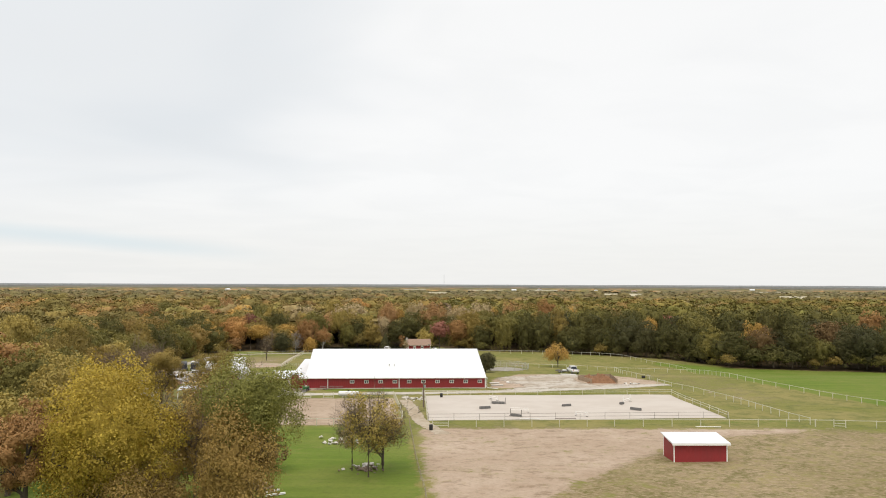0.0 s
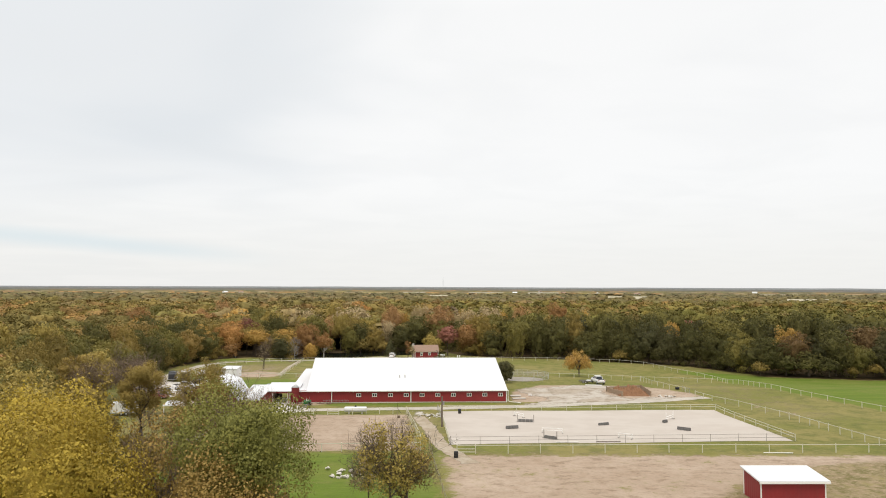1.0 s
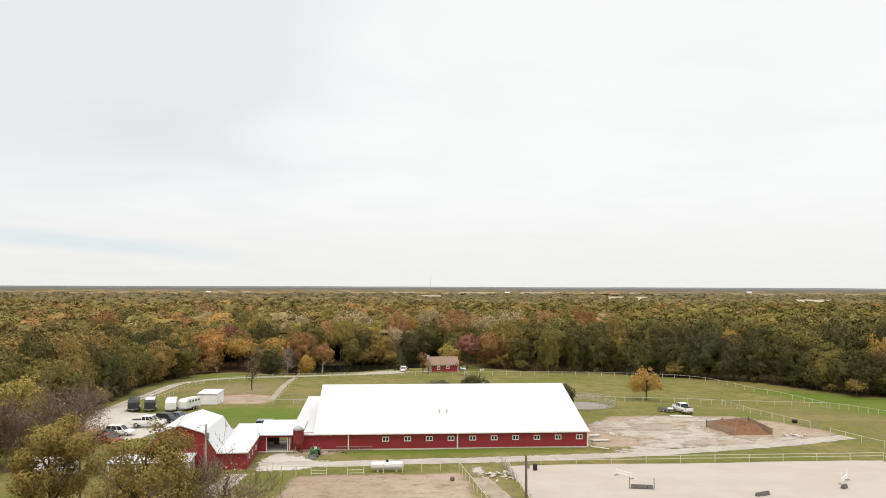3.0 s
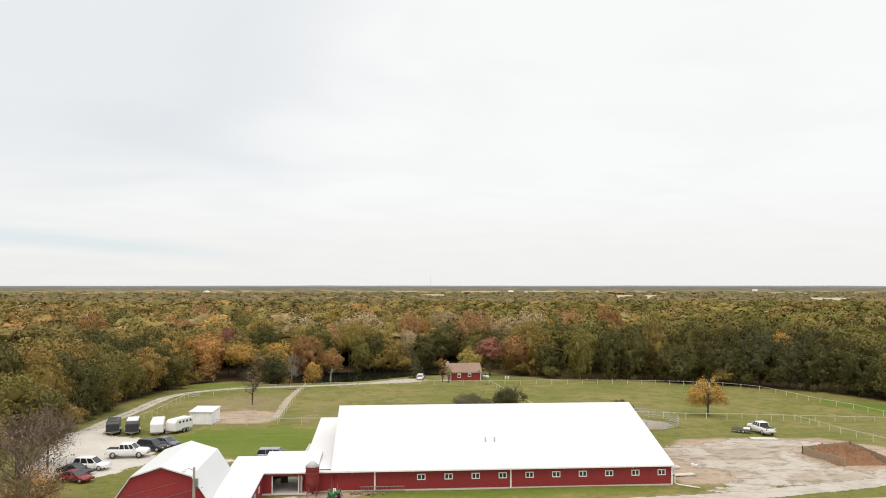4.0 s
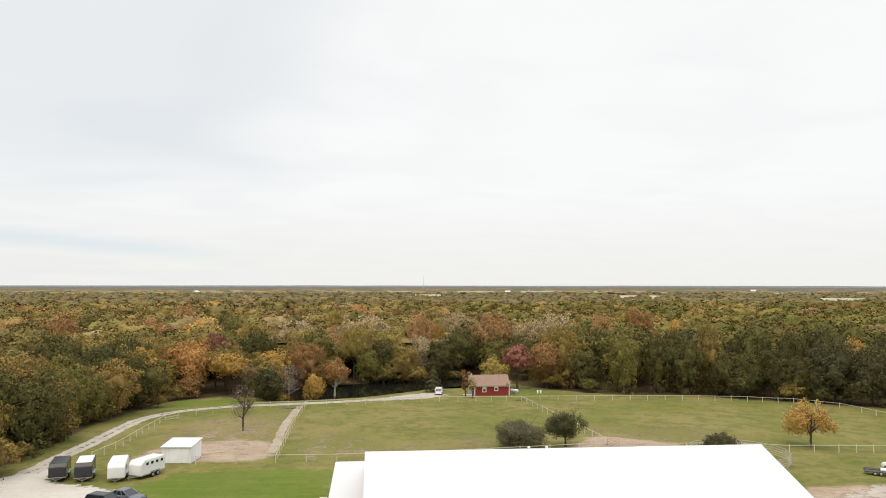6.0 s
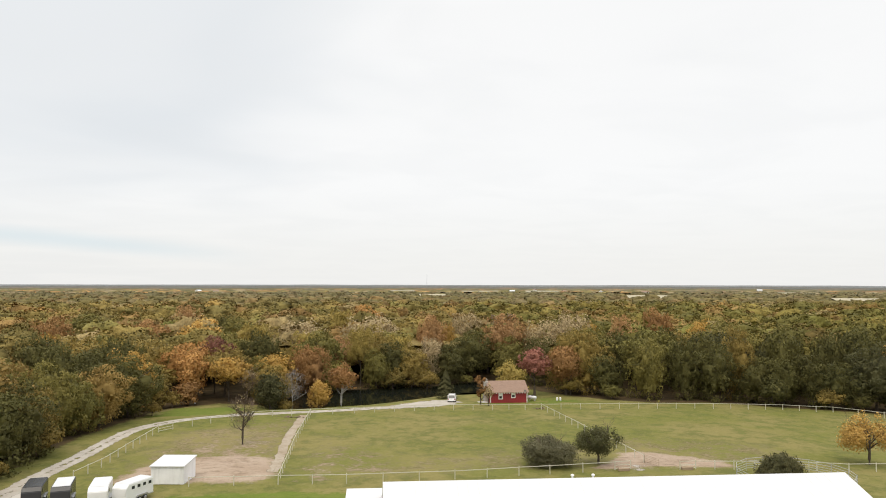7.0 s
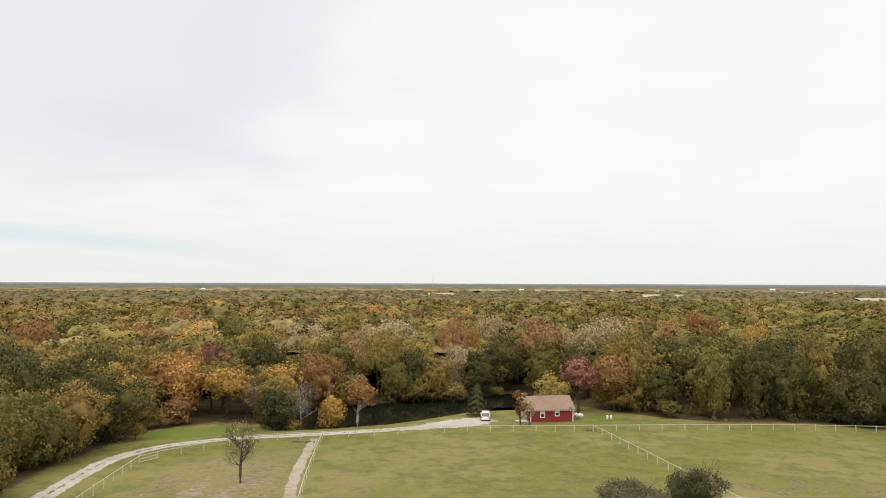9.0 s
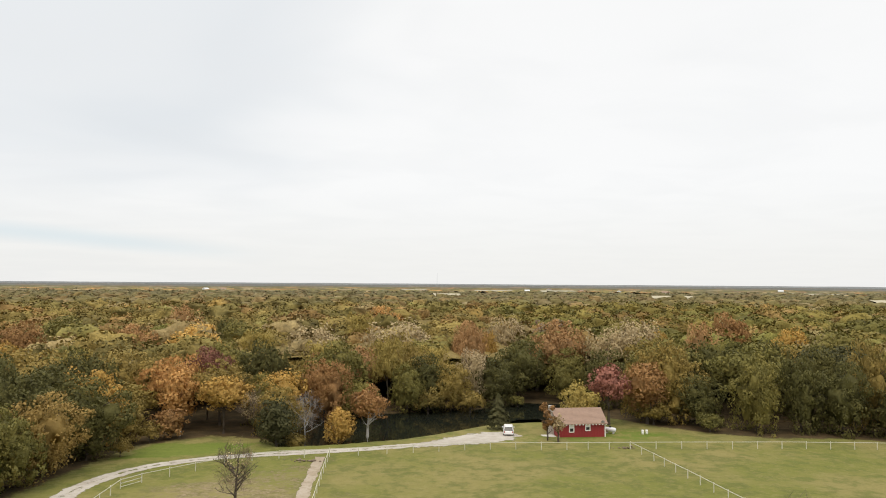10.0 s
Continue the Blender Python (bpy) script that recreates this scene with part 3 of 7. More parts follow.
def ground():
    fine_x, fine_y = np.arange(-100, 130.1, 1.0), np.arange(70, 340.1, 1.0)
    xs = np.r_[-4800, -2500, -1200, -600, -350, -220, -160, -130, -112, fine_x, 150, 180, 230, 320, 600, 1200, 2500, 4800]
    ys = np.r_[-2000, -800, -300, -100, 0, 35, 55, fine_y, 350, 370, 400, 460, 600, 900, 1500, 2600, 4900]
    gx, gy = np.meshgrid(xs, ys)
    x, y = gx.ravel(), gy.ravel()
    z = land(x, y)
    wob = np.sin(x * 0.21 + np.sin(y * 0.17)) * np.cos(y * 0.19 + 0.4) * 0.06
    z = z + np.where((np.abs(x) < 130) & (y > 60) & (y < 340), wob - 0.05, 0)
    i = np.arange(len(x)).reshape(gx.shape)
    faces = np.stack([i[:-1, :-1], i[:-1, 1:], i[1:, 1:], i[1:, :-1]], -1).reshape(-1, 4)
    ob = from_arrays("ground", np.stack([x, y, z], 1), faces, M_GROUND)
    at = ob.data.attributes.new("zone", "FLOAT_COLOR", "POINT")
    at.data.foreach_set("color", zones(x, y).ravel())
    tagged(ob, "grassy farm ground with worn dirt and autumn litter", "ground", kind="structure")


ground()


def jitter(poly, step, amount, rng):
    """The outline cut into short uneven steps."""
    pts = []
    for (x0, y0), (x1, y1) in zip(poly, poly[1:] + poly[:1]):
        n = max(1, int(math.hypot(x1 - x0, y1 - y0) / step))
        for k in range(n):
            s = k / n
            pts.append((x0 + (x1 - x0) * s + rng.uniform(-amount, amount), y0 + (y1 - y0) * s + rng.uniform(-amount, amount)))
    return pts


def ground_sheet(name, poly, mat, label, lift=0.05, step=1.2, amount=0.35, seed=1, category="ground", most=1.0):
    """A patch of other ground laid over the land, with an uneven edge."""
    from mathutils.geometry import delaunay_2d_cdt
    rng = random.Random(seed)
    edge = jitter([lay(*p) for p in poly], step, amount, rng)
    xs, ys = [p[0] for p in edge], [p[1] for p in edge]
    gx, gy = np.meshgrid(np.arange(min(xs), max(xs), 3.0), np.arange(min(ys), max(ys), 3.0))
    inside = reach(edge, gx.ravel(), gy.ravel()) > 1.0
    pts = [Vector(p) for p in edge] + [Vector((a, b)) for a, b in zip(gx.ravel()[inside], gy.ravel()[inside])]
    n = len(edge)
    v, _, f, *_ = delaunay_2d_cdt(pts, [], [list(range(n))], 1, 1e-4)
    bm = bmesh.new()
    vs = [bm.verts.new((p.x, p.y, surf(p.x, p.y) + lift * 0.4)) for p in v]
    for tri in f:
        bm.faces.new([vs[k] for k in tri])
    bmesh.ops.recalc_face_normals(bm, faces=bm.faces)
    if sum(fc.normal.z for fc in bm.faces) < 0:
        bmesh.ops.reverse_faces(bm, faces=bm.faces)
    ob = part(name, bm, mat)
    at = ob.data.attributes.new("inset", "FLOAT", "POINT")
    co = np.array([q.co[:2] for q in ob.data.vertices])
    at.data.foreach_set("value", np.clip(reach(edge, co[:, 0], co[:, 1]) / 2.2, 0, most).astype(np.float32))
    return tagged(ob, label, category, kind="structure")


def ribbon(name, line, width, mat, label, lift=0.05, seed=2, category="road", crown=1.0):
    """A track along a line, with a grassy crown left between the wheel ruts by its tone alone."""
    rng = random.Random(seed)
    pts = []
    line = [lay(*p) for p in line]
    for (x0, y0), (x1, y1) in zip(line, line[1:]):
        n = max(1, int(math.hypot(x1 - x0, y1 - y0) / 1.5))
        pts += [(x0 + (x1 - x0) * k / n, y0 + (y1 - y0) * k / n) for k in range(n)]
    pts.append(line[-1])
    p = np.array(pts)
    for _ in range(6):
        p[1:-1] = (p[:-2] + 2 * p[1:-1] + p[2:]) / 4
    d = np.gradient(p, axis=0)
    d /= np.linalg.norm(d, axis=1)[:, None] + 1e-9
    nrm = np.stack([-d[:, 1], d[:, 0]], 1)
    bm = bmesh.new()
    rows = []
    for c, w in zip(p, nrm):
        offs = [-0.6 * width + rng.uniform(-0.25, 0.25), -0.34 * width, 0.0, 0.34 * width, 0.6 * width + rng.uniform(-0.25, 0.25)]
        rows.append([bm.verts.new((c[0] + w[0] * o, c[1] + w[1] * o, surf(c[0] + w[0] * o, c[1] + w[1] * o) + lift * 0.4)) for o in offs])
    for a, b in zip(rows, rows[1:]):
        for k in range(4):
            bm.faces.new((a[k], b[k], b[k + 1], a[k + 1]))
    bmesh.ops.recalc_face_normals(bm, faces=bm.faces)
    if sum(fc.normal.z for fc in bm.faces) < 0:
        bmesh.ops.reverse_faces(bm, faces=bm.faces)
    ob = part(name, bm, mat)
    at = ob.data.attributes.new("inset", "FLOAT", "POINT")
    at.data.foreach_set("value", np.array(([0.0, 1.0, crown, 1.0, 0.0] * (len(ob.data.vertices) // 5)), np.float32))
    return tagged(ob, label, category, kind="structure")


ARENA = [(-3.3, 135.2), (53.2, 138.8), (51.4, 168.8), (-4.8, 166)]
ground_sheet("arena_pavement", ARENA, M_SAND, "pale raked sand of the riding arena", 0.06, 2.0, 0.12, 3, "sand")
ground_sheet("gravel_lot", [(6, 170.2), (16, 172.6), (26, 175.6), (37, 178), (47, 181.2), (55, 184.6), (53, 188.5), (46, 187), (37, 186), (34.5, 194.5), (43.5, 198.5), (42, 206.5), (33, 208.5), (27.5, 208), (22.5, 202.5), (16, 204), (11.5, 196), (14.3, 187.4), (17, 183), (16, 179), (12, 176), (7, 173.6)], M_GRAVEL, "bleached limestone gravel yard with puddle stains", 0.05, 1.0, 0.8, 4, "gravel", 0.8)
ribbon("lane_road", [(56, 185.5), (46, 181.5), (37, 178.6), (22, 174.2), (7, 171.2), (-12, 169), (-30, 167), (-40, 166.8)], 3.4, M_LANE, "pale gravel lane running along the barn", 0.08, 5, "road", 0.8)
ground_sheet("barn_forecourt_pavement", [(-45, 161.6), (-33, 163.5), (-28, 166), (-28, 168.6), (-33, 171), (-36.5, 174.6), (-41.5, 174.6), (-42, 164.5)], M_LOT, "pale gravel forecourt by the red barn", 0.06, 1.2, 0.3, 6, "gravel")
ribbon("yard_lane_road", [(-80, 119), (-68, 123), (-60, 126.4), (-51, 131.6), (-46, 138), (-43.5, 148), (-42, 162)], 3.0, M_LANE, "pale gravel lane below the red barn", 0.06, 15)
ground_sheet("track_mouth_pavement", [(-14.5, 168.6), (-8.4, 168.8), (-6.4, 160), (-5.2, 152), (-7.2, 150), (-9.6, 159)], M_LANE, "pale gravel mouth of the arena track", 0.065, 1.0, 0.4, 14, "gravel", 0.8)
ribbon("arena_track_road", [(-9.2, 160), (-7.4, 151), (-5.8, 141), (-4.4, 133), (-2.6, 128), (-0.5, 123)], 2.6, M_TRACK, "worn dirt track between paddock and arena", 0.07, 7)
ground_sheet("gravel_parking_lot", [(-86, 214), (-82, 221), (-79, 222), (-77, 213), (-68.5, 209), (-63.5, 206), (-63.5, 201), (-61, 193.5), (-50, 194), (-38, 193.6), (-38, 190.5), (-52, 190.3), (-62, 188), (-66, 180), (-78, 183), (-82, 198)], M_LOT, "pale gravel parking yard", 0.05, 1.2, 0.4, 8, "gravel")
ribbon("driveway_road", [(-82.5, 216), (-82.6, 223), (-83.2, 236), (-84.2, 250), (-84.6, 261), (-82.6, 269), (-78.8, 274.5), (-72, 278.6), (-64, 281), (-55, 283.6), (-44, 287.3), (-36, 291.2), (-28, 295.5), (-22, 298.2)], 3.0, M_LANE, "pale gravel drive curving along the wood", 0.06, 9, "road", 0.46)
ground_sheet("gravel_turnaround", [(-46, 285.5), (-40, 292), (-36, 296.5), (-29, 302), (-24, 302), (-21.5, 298), (-23, 292.5), (-30, 288.5), (-38, 286.5)], M_LANE, "gravel turning place beside the cottage", 0.075, 1.2, 0.4, 10, "gravel")
ribbon("dirt_path", [(-55.8, 279.5), (-55.2, 268), (-54.4, 252), (-53, 240), (-51.8, 228)], 1.6, M_TRACK, "worn dirt path beside the white fence", 0.06, 11, "path", 0.7)
ground_sheet("gate_track", [(-3.4, 222), (-0.6, 222), (2.6, 233), (1.8, 237), (-0.6, 236.5), (-1.8, 230)], M_LANE, "pale worn ground at the pasture gate", 0.05, 0.9, 0.3, 12, "path")
ground_sheet("gate_footpath", [(2.4, 221), (4.6, 221), (5.6, 229.4), (3.0, 229)], M_LANE, "pale worn ground at the side gate", 0.05, 0.8, 0.2, 16, "path")


def round_pen_floor():
    poly = [(17.6 + 7 * math.cos(t), 220.3 + 7 * math.sin(t)) for t in [2 * math.pi * k / 24 for k in range(24)]]
    ground_sheet("pen_floor", poly, M_PENFLOOR, "grey dirt floor of the round pen", 0.06, 1.2, 0.15, 13, "dirt")


round_pen_floor()


def pond():
    bm = bmesh.new()
    bm.faces.new([bm.verts.new((x + (2 if x > -35 else -2), y + (3 if y > 312 else -1.6), WATER)) for x, y in POND])
    bmesh.ops.triangulate(bm, faces=bm.faces)
    bmesh.ops.recalc_face_normals(bm, faces=bm.faces)
    if sum(f.normal.z for f in bm.faces) < 0:
        bmesh.ops.reverse_faces(bm, faces=bm.faces)
    tagged(part("pond_water", bm, M_WATER), "dark still pond reflecting the woods", "water", kind="structure")


pond()


# ---- the long barn ----
def at_turn(x, y, deg=0.0, z=None):
    x, y = lay(x, y)
    return pose(x, y, gz(x, y) if z is None else z, 0, 0, deg)


def window_unit(parent, name, x, y, z, w, h, facing="y", panes=2, f=0.11, sash=False):
    """A framed window set 3 cm proud of a wall that faces -y (or +x)."""
    bm = bmesh.new()

    def bar(u0, u1, z0, z1):
        if facing == "y":
            box(bm, u0, u1, y - 0.05, y + 0.02, z0, z1)
        else:
            box(bm, x - 0.02, x + 0.05, u0, u1, z0, z1)
    c = x if facing == "y" else y
    bar(c - w / 2, c + w / 2, z + h - f, z + h)
    bar(c - w / 2, c + w / 2, z, z + f)
    bar(c - w / 2, c - w / 2 + f, z + f, z + h - f)
    bar(c + w / 2 - f, c + w / 2, z + f, z + h - f)
    if sash:
        bar(c - w / 2 + f, c + w / 2 - f, z + h * 0.5, z + h - f)
    if panes == 2:
        bar(c - f / 2, c + f / 2, z + f, z + h - f)
    frame_part = part(name, bm, M_TRIM, parent, "white window frame")
    cells = [(c - w / 2 + f, c - f / 2), (c + f / 2, c + w / 2 - f)] if panes == 2 else [(c - w / 2 + f, c + w / 2 - f)]
    for u0, u1 in cells:
        bm = bmesh.new()
        if facing == "y":
            box(bm, u0, u1, y - 0.015, y + 0.015, z + f, z + h - f)
        else:
            box(bm, x - 0.015, x + 0.015, u0, u1, z + f, z + h - f)
        part("pane", bm, M_PANE, frame_part)


def roof_ribs(parent, x0, x1, pitch, line):
    """Raised seams of a sheet roof that run down a slope given as (y, z) points."""
    bm = bmesh.new()
    x = x0
    while x < x1:
        for (ya, za), (yb, zb) in zip(line, line[1:]):
            v = [bm.verts.new(p) for p in ((x, ya, za), (x + 0.06, ya, za), (x + 0.06, yb, zb), (x, yb, zb), (x + 0.03, ya, za + 0.02), (x + 0.03, yb, zb + 0.02))]
            bm.faces.new((v[0], v[4], v[5], v[3]))
            bm.faces.new((v[4], v[1], v[2], v[5]))
        x += pitch
    return tagged(part("roof_seam", bm, M_ROOF, parent), kind="stuff")


def long_barn():
    t = empty("barn", at_turn(9.5, 178.0, 3.0, 0.0), "long red steel barn with a broad white roof", "barn")
    L, D, E, R = 43.2, 29.2, 2.72, 8.1
    bm = bmesh.new()
    prism(bm, [(0, -0.2), (0, E), (D / 2, R - 0.15), (D, E), (D, -0.2), (D - 0.2, -0.2), (D - 0.2, E - 0.05), (D / 2, R - 0.4), (0.2, E - 0.05), (0.2, -0.2)], -0.2, 0.0, "x")
    part("end_wall", bm, M_RED, t)
    bm = bmesh.new()
    prism(bm, [(0, -0.2), (0, E), (D / 2, R - 0.15), (D, E), (D, -0.2)], -L, -L + 0.2, "x")
    part("end_wall", bm, M_RED, t)
    bm = bmesh.new()
    box(bm, -0.2, 0.0, 0.2, D - 0.2, -0.2, E - 0.05)
    prism(bm, [(0.2, E - 0.05), (D / 2, R - 0.4), (D - 0.2, E - 0.05)], -0.18, -0.02, "x")
    part("gable_infill", bm, M_RED, t)
    for y0, y1 in ((0.0, 0.2), (D - 0.2, D)):
        bm = bmesh.new()
        box(bm, -46.9, -0.2, y0, y1, -0.2, E)
        part("long_wall", bm, M_RED, t)
    bm = bmesh.new()
    box(bm, -46.9, 0.03, -0.035, -0.003, -0.1, 0.12)
    part("base_board", bm, M_CONC, t, "pale concrete footing")
    th = 0.14
    bm = bmesh.new()
    s = (R - E) / (D / 2)
    o = 0.45
    prism(bm, [(-o, E - s * o + 0.06), (D / 2, R + 0.06), (D + o, E - s * o + 0.06), (D + o, E - s * o + 0.06 - th), (D / 2, R + 0.06 - th), (-o, E - s * o + 0.06 - th)], -L - 0.3, 0.1, "x")
    roof = part("roof", bm, M_ROOF, t, "broad white sheet-steel roof")
    roof_ribs(roof, -L - 0.25, -1.0, 0.92, [(-o, E - s * o + 0.062), (D / 2, R + 0.062)])
    bm = bmesh.new()
    prism(bm, [(D / 2 - 0.3, R + 0.066 - 0.3 * s), (D / 2, R + 0.085), (D / 2 + 0.3, R + 0.066 - 0.3 * s), (D / 2, R + 0.03)], -L - 0.3, 0.1, "x")
    part("ridge_cap", bm, M_ROOF, t)
    bm = bmesh.new()
    box(bm, -47.2, 0.35, -o - 0.12, -o, E - s * o - 0.13, E - s * o + 0.03)
    part("gutter", bm, M_TRIM, t, "white eaves gutter")
    for x in (-0.12, -21.0, -38.1):
        bm = bmesh.new()
        box(bm, x - 0.09, x + 0.09, -0.16, -0.03, 0.0, E - 0.2)
        part("downpipe", bm, M_TRIM, t, "white downpipe")
    bm = bmesh.new()
    tube(bm, [(0.25, -0.2, 2.5), (0.25, -0.2, 0.25), (0.6, -0.5, 0.12), (2.8, -1.9, 0.06)], [0.07] * 4, 8)
    part("drain_pipe", bm, M_TRIM, t)
    bm = bmesh.new()
    box(bm, 0.003, 0.05, -0.05, 0.14, 0.0, E)
    part("corner_trim", bm, M_TRIM, t)
    bm = bmesh.new()
    box(bm, 0.003, 0.05, D - 0.14, D + 0.05, 0.0, E)
    part("corner_trim", bm, M_TRIM, t)
    for k in range(10):
        window_unit(t, "window", -32.3 + k * 3.43, -0.0, 1.22, 1.05, 0.75)
    # low side aisle at the west end
    bm = bmesh.new()
    box(bm, -46.9, -46.7, 0.2, D - 3.2, -0.2, 2.7)
    prism(bm, [(0.2, 2.7), (D - 3.2, 4.2), (D - 3.2, 2.7)], -46.9, -46.7, "x")
    part("aisle_wall", bm, M_RED, t)
    bm = bmesh.new()
    prism(bm, [(-o, 2.62), (D - 2.6, 4.35), (D - 2.6, 4.2), (-o, 2.48)], -47.2, -L - 0.32, "x")
    part("aisle_roof", bm, M_ROOF, t, "low white lean-to roof")
    for x in (-23.5, -22.3):
        bm = bmesh.new()
        zr = E + s * 5.2
        lathe(bm, [(0.11, 0), (0.11, 0.7), (0.17, 0.71), (0.17, 0.82), (0.05, 0.9)], 10, "z", (x, 5.2, zr - 0.1))
        part("vent_pipe", bm, M_TRIM, t, "white roof vent pipe")
    for x in (-25.6, -23.6):
        bm = bmesh.new()
        zr = R - s * 3.4
        lathe(bm, [(0.09, 0), (0.09, 0.95), (0.17, 0.97), (0.16, 1.08), (0.05, 1.14)], 10, "z", (x, D / 2 + 3.4, zr - 0.35))
        part("vent_pipe", bm, M_TRIM, t, "white roof vent pipe")
    for x in (-40.9, -33.4, -5.2):
        bm = bmesh.new()
        box(bm, x - 0.08, x + 0.08, -0.22, -0.02, 2.25, 2.42, 0.03)
        part("wall_lamp", bm, M_LAMP, t)
    # the east end stands a little askew
    for ob in t.children:
        if ob.name.split(".")[0] in ("roof", "ridge_cap", "end_wall", "gable_infill", "corner_trim"):
            for q in ob.data.vertices:
                if q.co.x > -2:
                    q.co.x -= 0.8 * q.co.y / (D / 2)
    return t


long_barn()


def connector():
    """The open way between the two barns."""
    t = empty("barn_passage", at_turn(-42.4, 174.7, 2.6, 0.0), "red open passage building linking two barns", "shed")
    def slab(name, x0, x1, y0, y1, z0, z1, mat=M_RED, label=""):
        bm = bmesh.new()
        box(bm, x0, x1, y0, y1, z0, z1)
        return part(name, bm, mat, t, label)
    slab("front_wall", 0.0, 1.45, 0, 0.18, -0.1, 2.7)
    slab("front_wall", 4.55, 4.95, 0, 0.18, -0.1, 2.7)
    slab("front_wall", 5.75, 6.4, 0, 0.18, -0.1, 2.7)
    slab("lintel", 1.45, 4.55, 0, 0.18, 2.15, 2.7)
    slab("lintel", 4.95, 5.75, 0, 0.18, 2.15, 2.7)
    slab("side_wall", 0, 0.18, 0.18, 7.2, -0.1, 2.7, M_INSIDE)
    slab("side_wall", 6.2, 6.38, 0.18, 7.2, -0.1, 2.7, M_INSIDE)
    slab("rear_wall", 0.18, 1.45, 7.0, 7.2, -0.1, 2.7, M_INSIDE)
    slab("rear_wall", 4.5, 6.2, 7.0, 7.2, -0.1, 2.7, M_INSIDE)
    slab("rear_lintel", 1.45, 4.5, 7.0, 7.2, 2.3, 2.7, M_INSIDE)
    slab("stall_rail", 1.7, 2.6, 4.8, 4.9, 0.0, 1.4, M_INSIDE)
    for x0, x1 in ((1.33, 1.45), (4.55, 4.67), (4.85, 4.95), (5.75, 5.85)):
        slab("door_post", x0, x1, -0.05, -0.003, 0, 2.2, M_TRIM, "white door post")
    bm = bmesh.new()
    prism(bm, [(-0.5, 2.68), (7.6, 3.5), (7.6, 3.36), (-0.5, 2.54)], -0.25, 6.8, "x")
    part("roof", bm, M_ROOF, t, "white low-pitched roof")
    bm = bmesh.new()
    prism(bm, [(0.75, 2.72), (6.8, 3.1), (6.8, 2.96), (0.75, 2.58)], -4.2, -0.27, "x")
    part("link_roof", bm, M_ROOF, t)
    bm = bmesh.new()
    box(bm, -4.1, -0.02, 1.0, 1.2, -0.1, 2.6)
    part("link_wall", bm, M_RED, t)
    slab("floor_slab", 0.19, 6.19, -0.6, 7.4, 0.02, 0.09, M_CONC, "pale concrete floor")


connector()


def west_barn():
    t = empty("west_barn", at_turn(-50.5, 163.6, 4.0, 0.0), "red barn with a broken-pitch white roof", "barn")
    prof = [(-5.0, 2.6), (-3.15, 5.3), (0, 6.3), (3.2, 5.25), (5.0, 2.55)]
    n = 12.3
    bm = bmesh.new()
    prism(bm, [(-4.9, -0.1)] + [(u * 0.98, z - 0.1) for u, z in prof] + [(4.9, -0.1)], 0, 0.2)
    part("gable_wall", bm, M_RED, t)
    bm = bmesh.new()
    prism(bm, [(-4.9, -0.1)] + [(u * 0.98, z - 0.1) for u, z in prof] + [(4.9, -0.1)], n - 0.2, n)
    part("gable_wall", bm, M_RED, t)
    bm = bmesh.new()
    box(bm, -4.9, -4.7, 0.2, n - 0.2, -0.1, 2.4)
    part("side_wall", bm, M_RED, t)
    bm = bmesh.new()
    top = [(-5.25, 2.15)] + prof
    prism(bm, top + [(u, z - 0.13) for u, z in top[::-1]], -0.35, n + 0.35)
    part("roof", bm, M_ROOF, t, "white broken-pitch sheet roof")
    for u, z in ((-1.2, 4.1), (1.8, 3.6)):
        bm = bmesh.new()
        tube(bm, [(u - 2.4, -0.04, z - 0.9), (u + 2.6, -0.04, z + 0.35)], [0.02, 0.02], 5)
        part("cable", bm, M_DARKPIPE, t)
    # wing towards the passage
    bm = bmesh.new()
    box(bm, 4.92, 9.0, 0.3, 0.5, -0.1, 2.24)
    part("wing_wall", bm, M_RED, t)
    bm = bmesh.new()
    box(bm, 8.8, 9.0, 0.5, 11.2, -0.1, 2.2)
    prism(bm, [(0.5, 2.2), (11.2, 2.58), (11.2, 2.2)], 8.8, 9.0, "x")
    part("wing_wall", bm, M_RED, t)
    bm = bmesh.new()
    prism(bm, [(-0.1, 2.38), (11.6, 2.75), (11.6, 2.61), (-0.1, 2.24)], 4.9, 9.25, "x")
    part("wing_roof", bm, M_ROOF, t, "white low-pitched roof")
    for y in (2.2, 4.9, 8.0):
        window_unit(t, "window", 9.0, y, 0.95, 0.7, 0.7, "x", 1)
    # porch in front
    bm = bmesh.new()
    prism(bm, [(-3.6, 2.05), (-0.02, 2.45), (-0.02, 2.33), (-3.6, 1.93)], -8.5, 2.3, "x")
    part("porch_roof", bm, M_ROOF, t, "white porch roof")
    for x in (-8.3, -4.8, -1.3, 2.1):
        bm = bmesh.new()
        box(bm, x - 0.08, x + 0.08, -3.5, -3.34, 0, 1.97)
        part("porch_post", bm, M_TRIM, t)
    bm = bmesh.new()
    box(bm, -0.6, 2.1, -1.6, -0.3, 0, 1.9, 0.04)
    part("store_box", bm, M_CONC, t, "grey store under the porch")


west_barn()


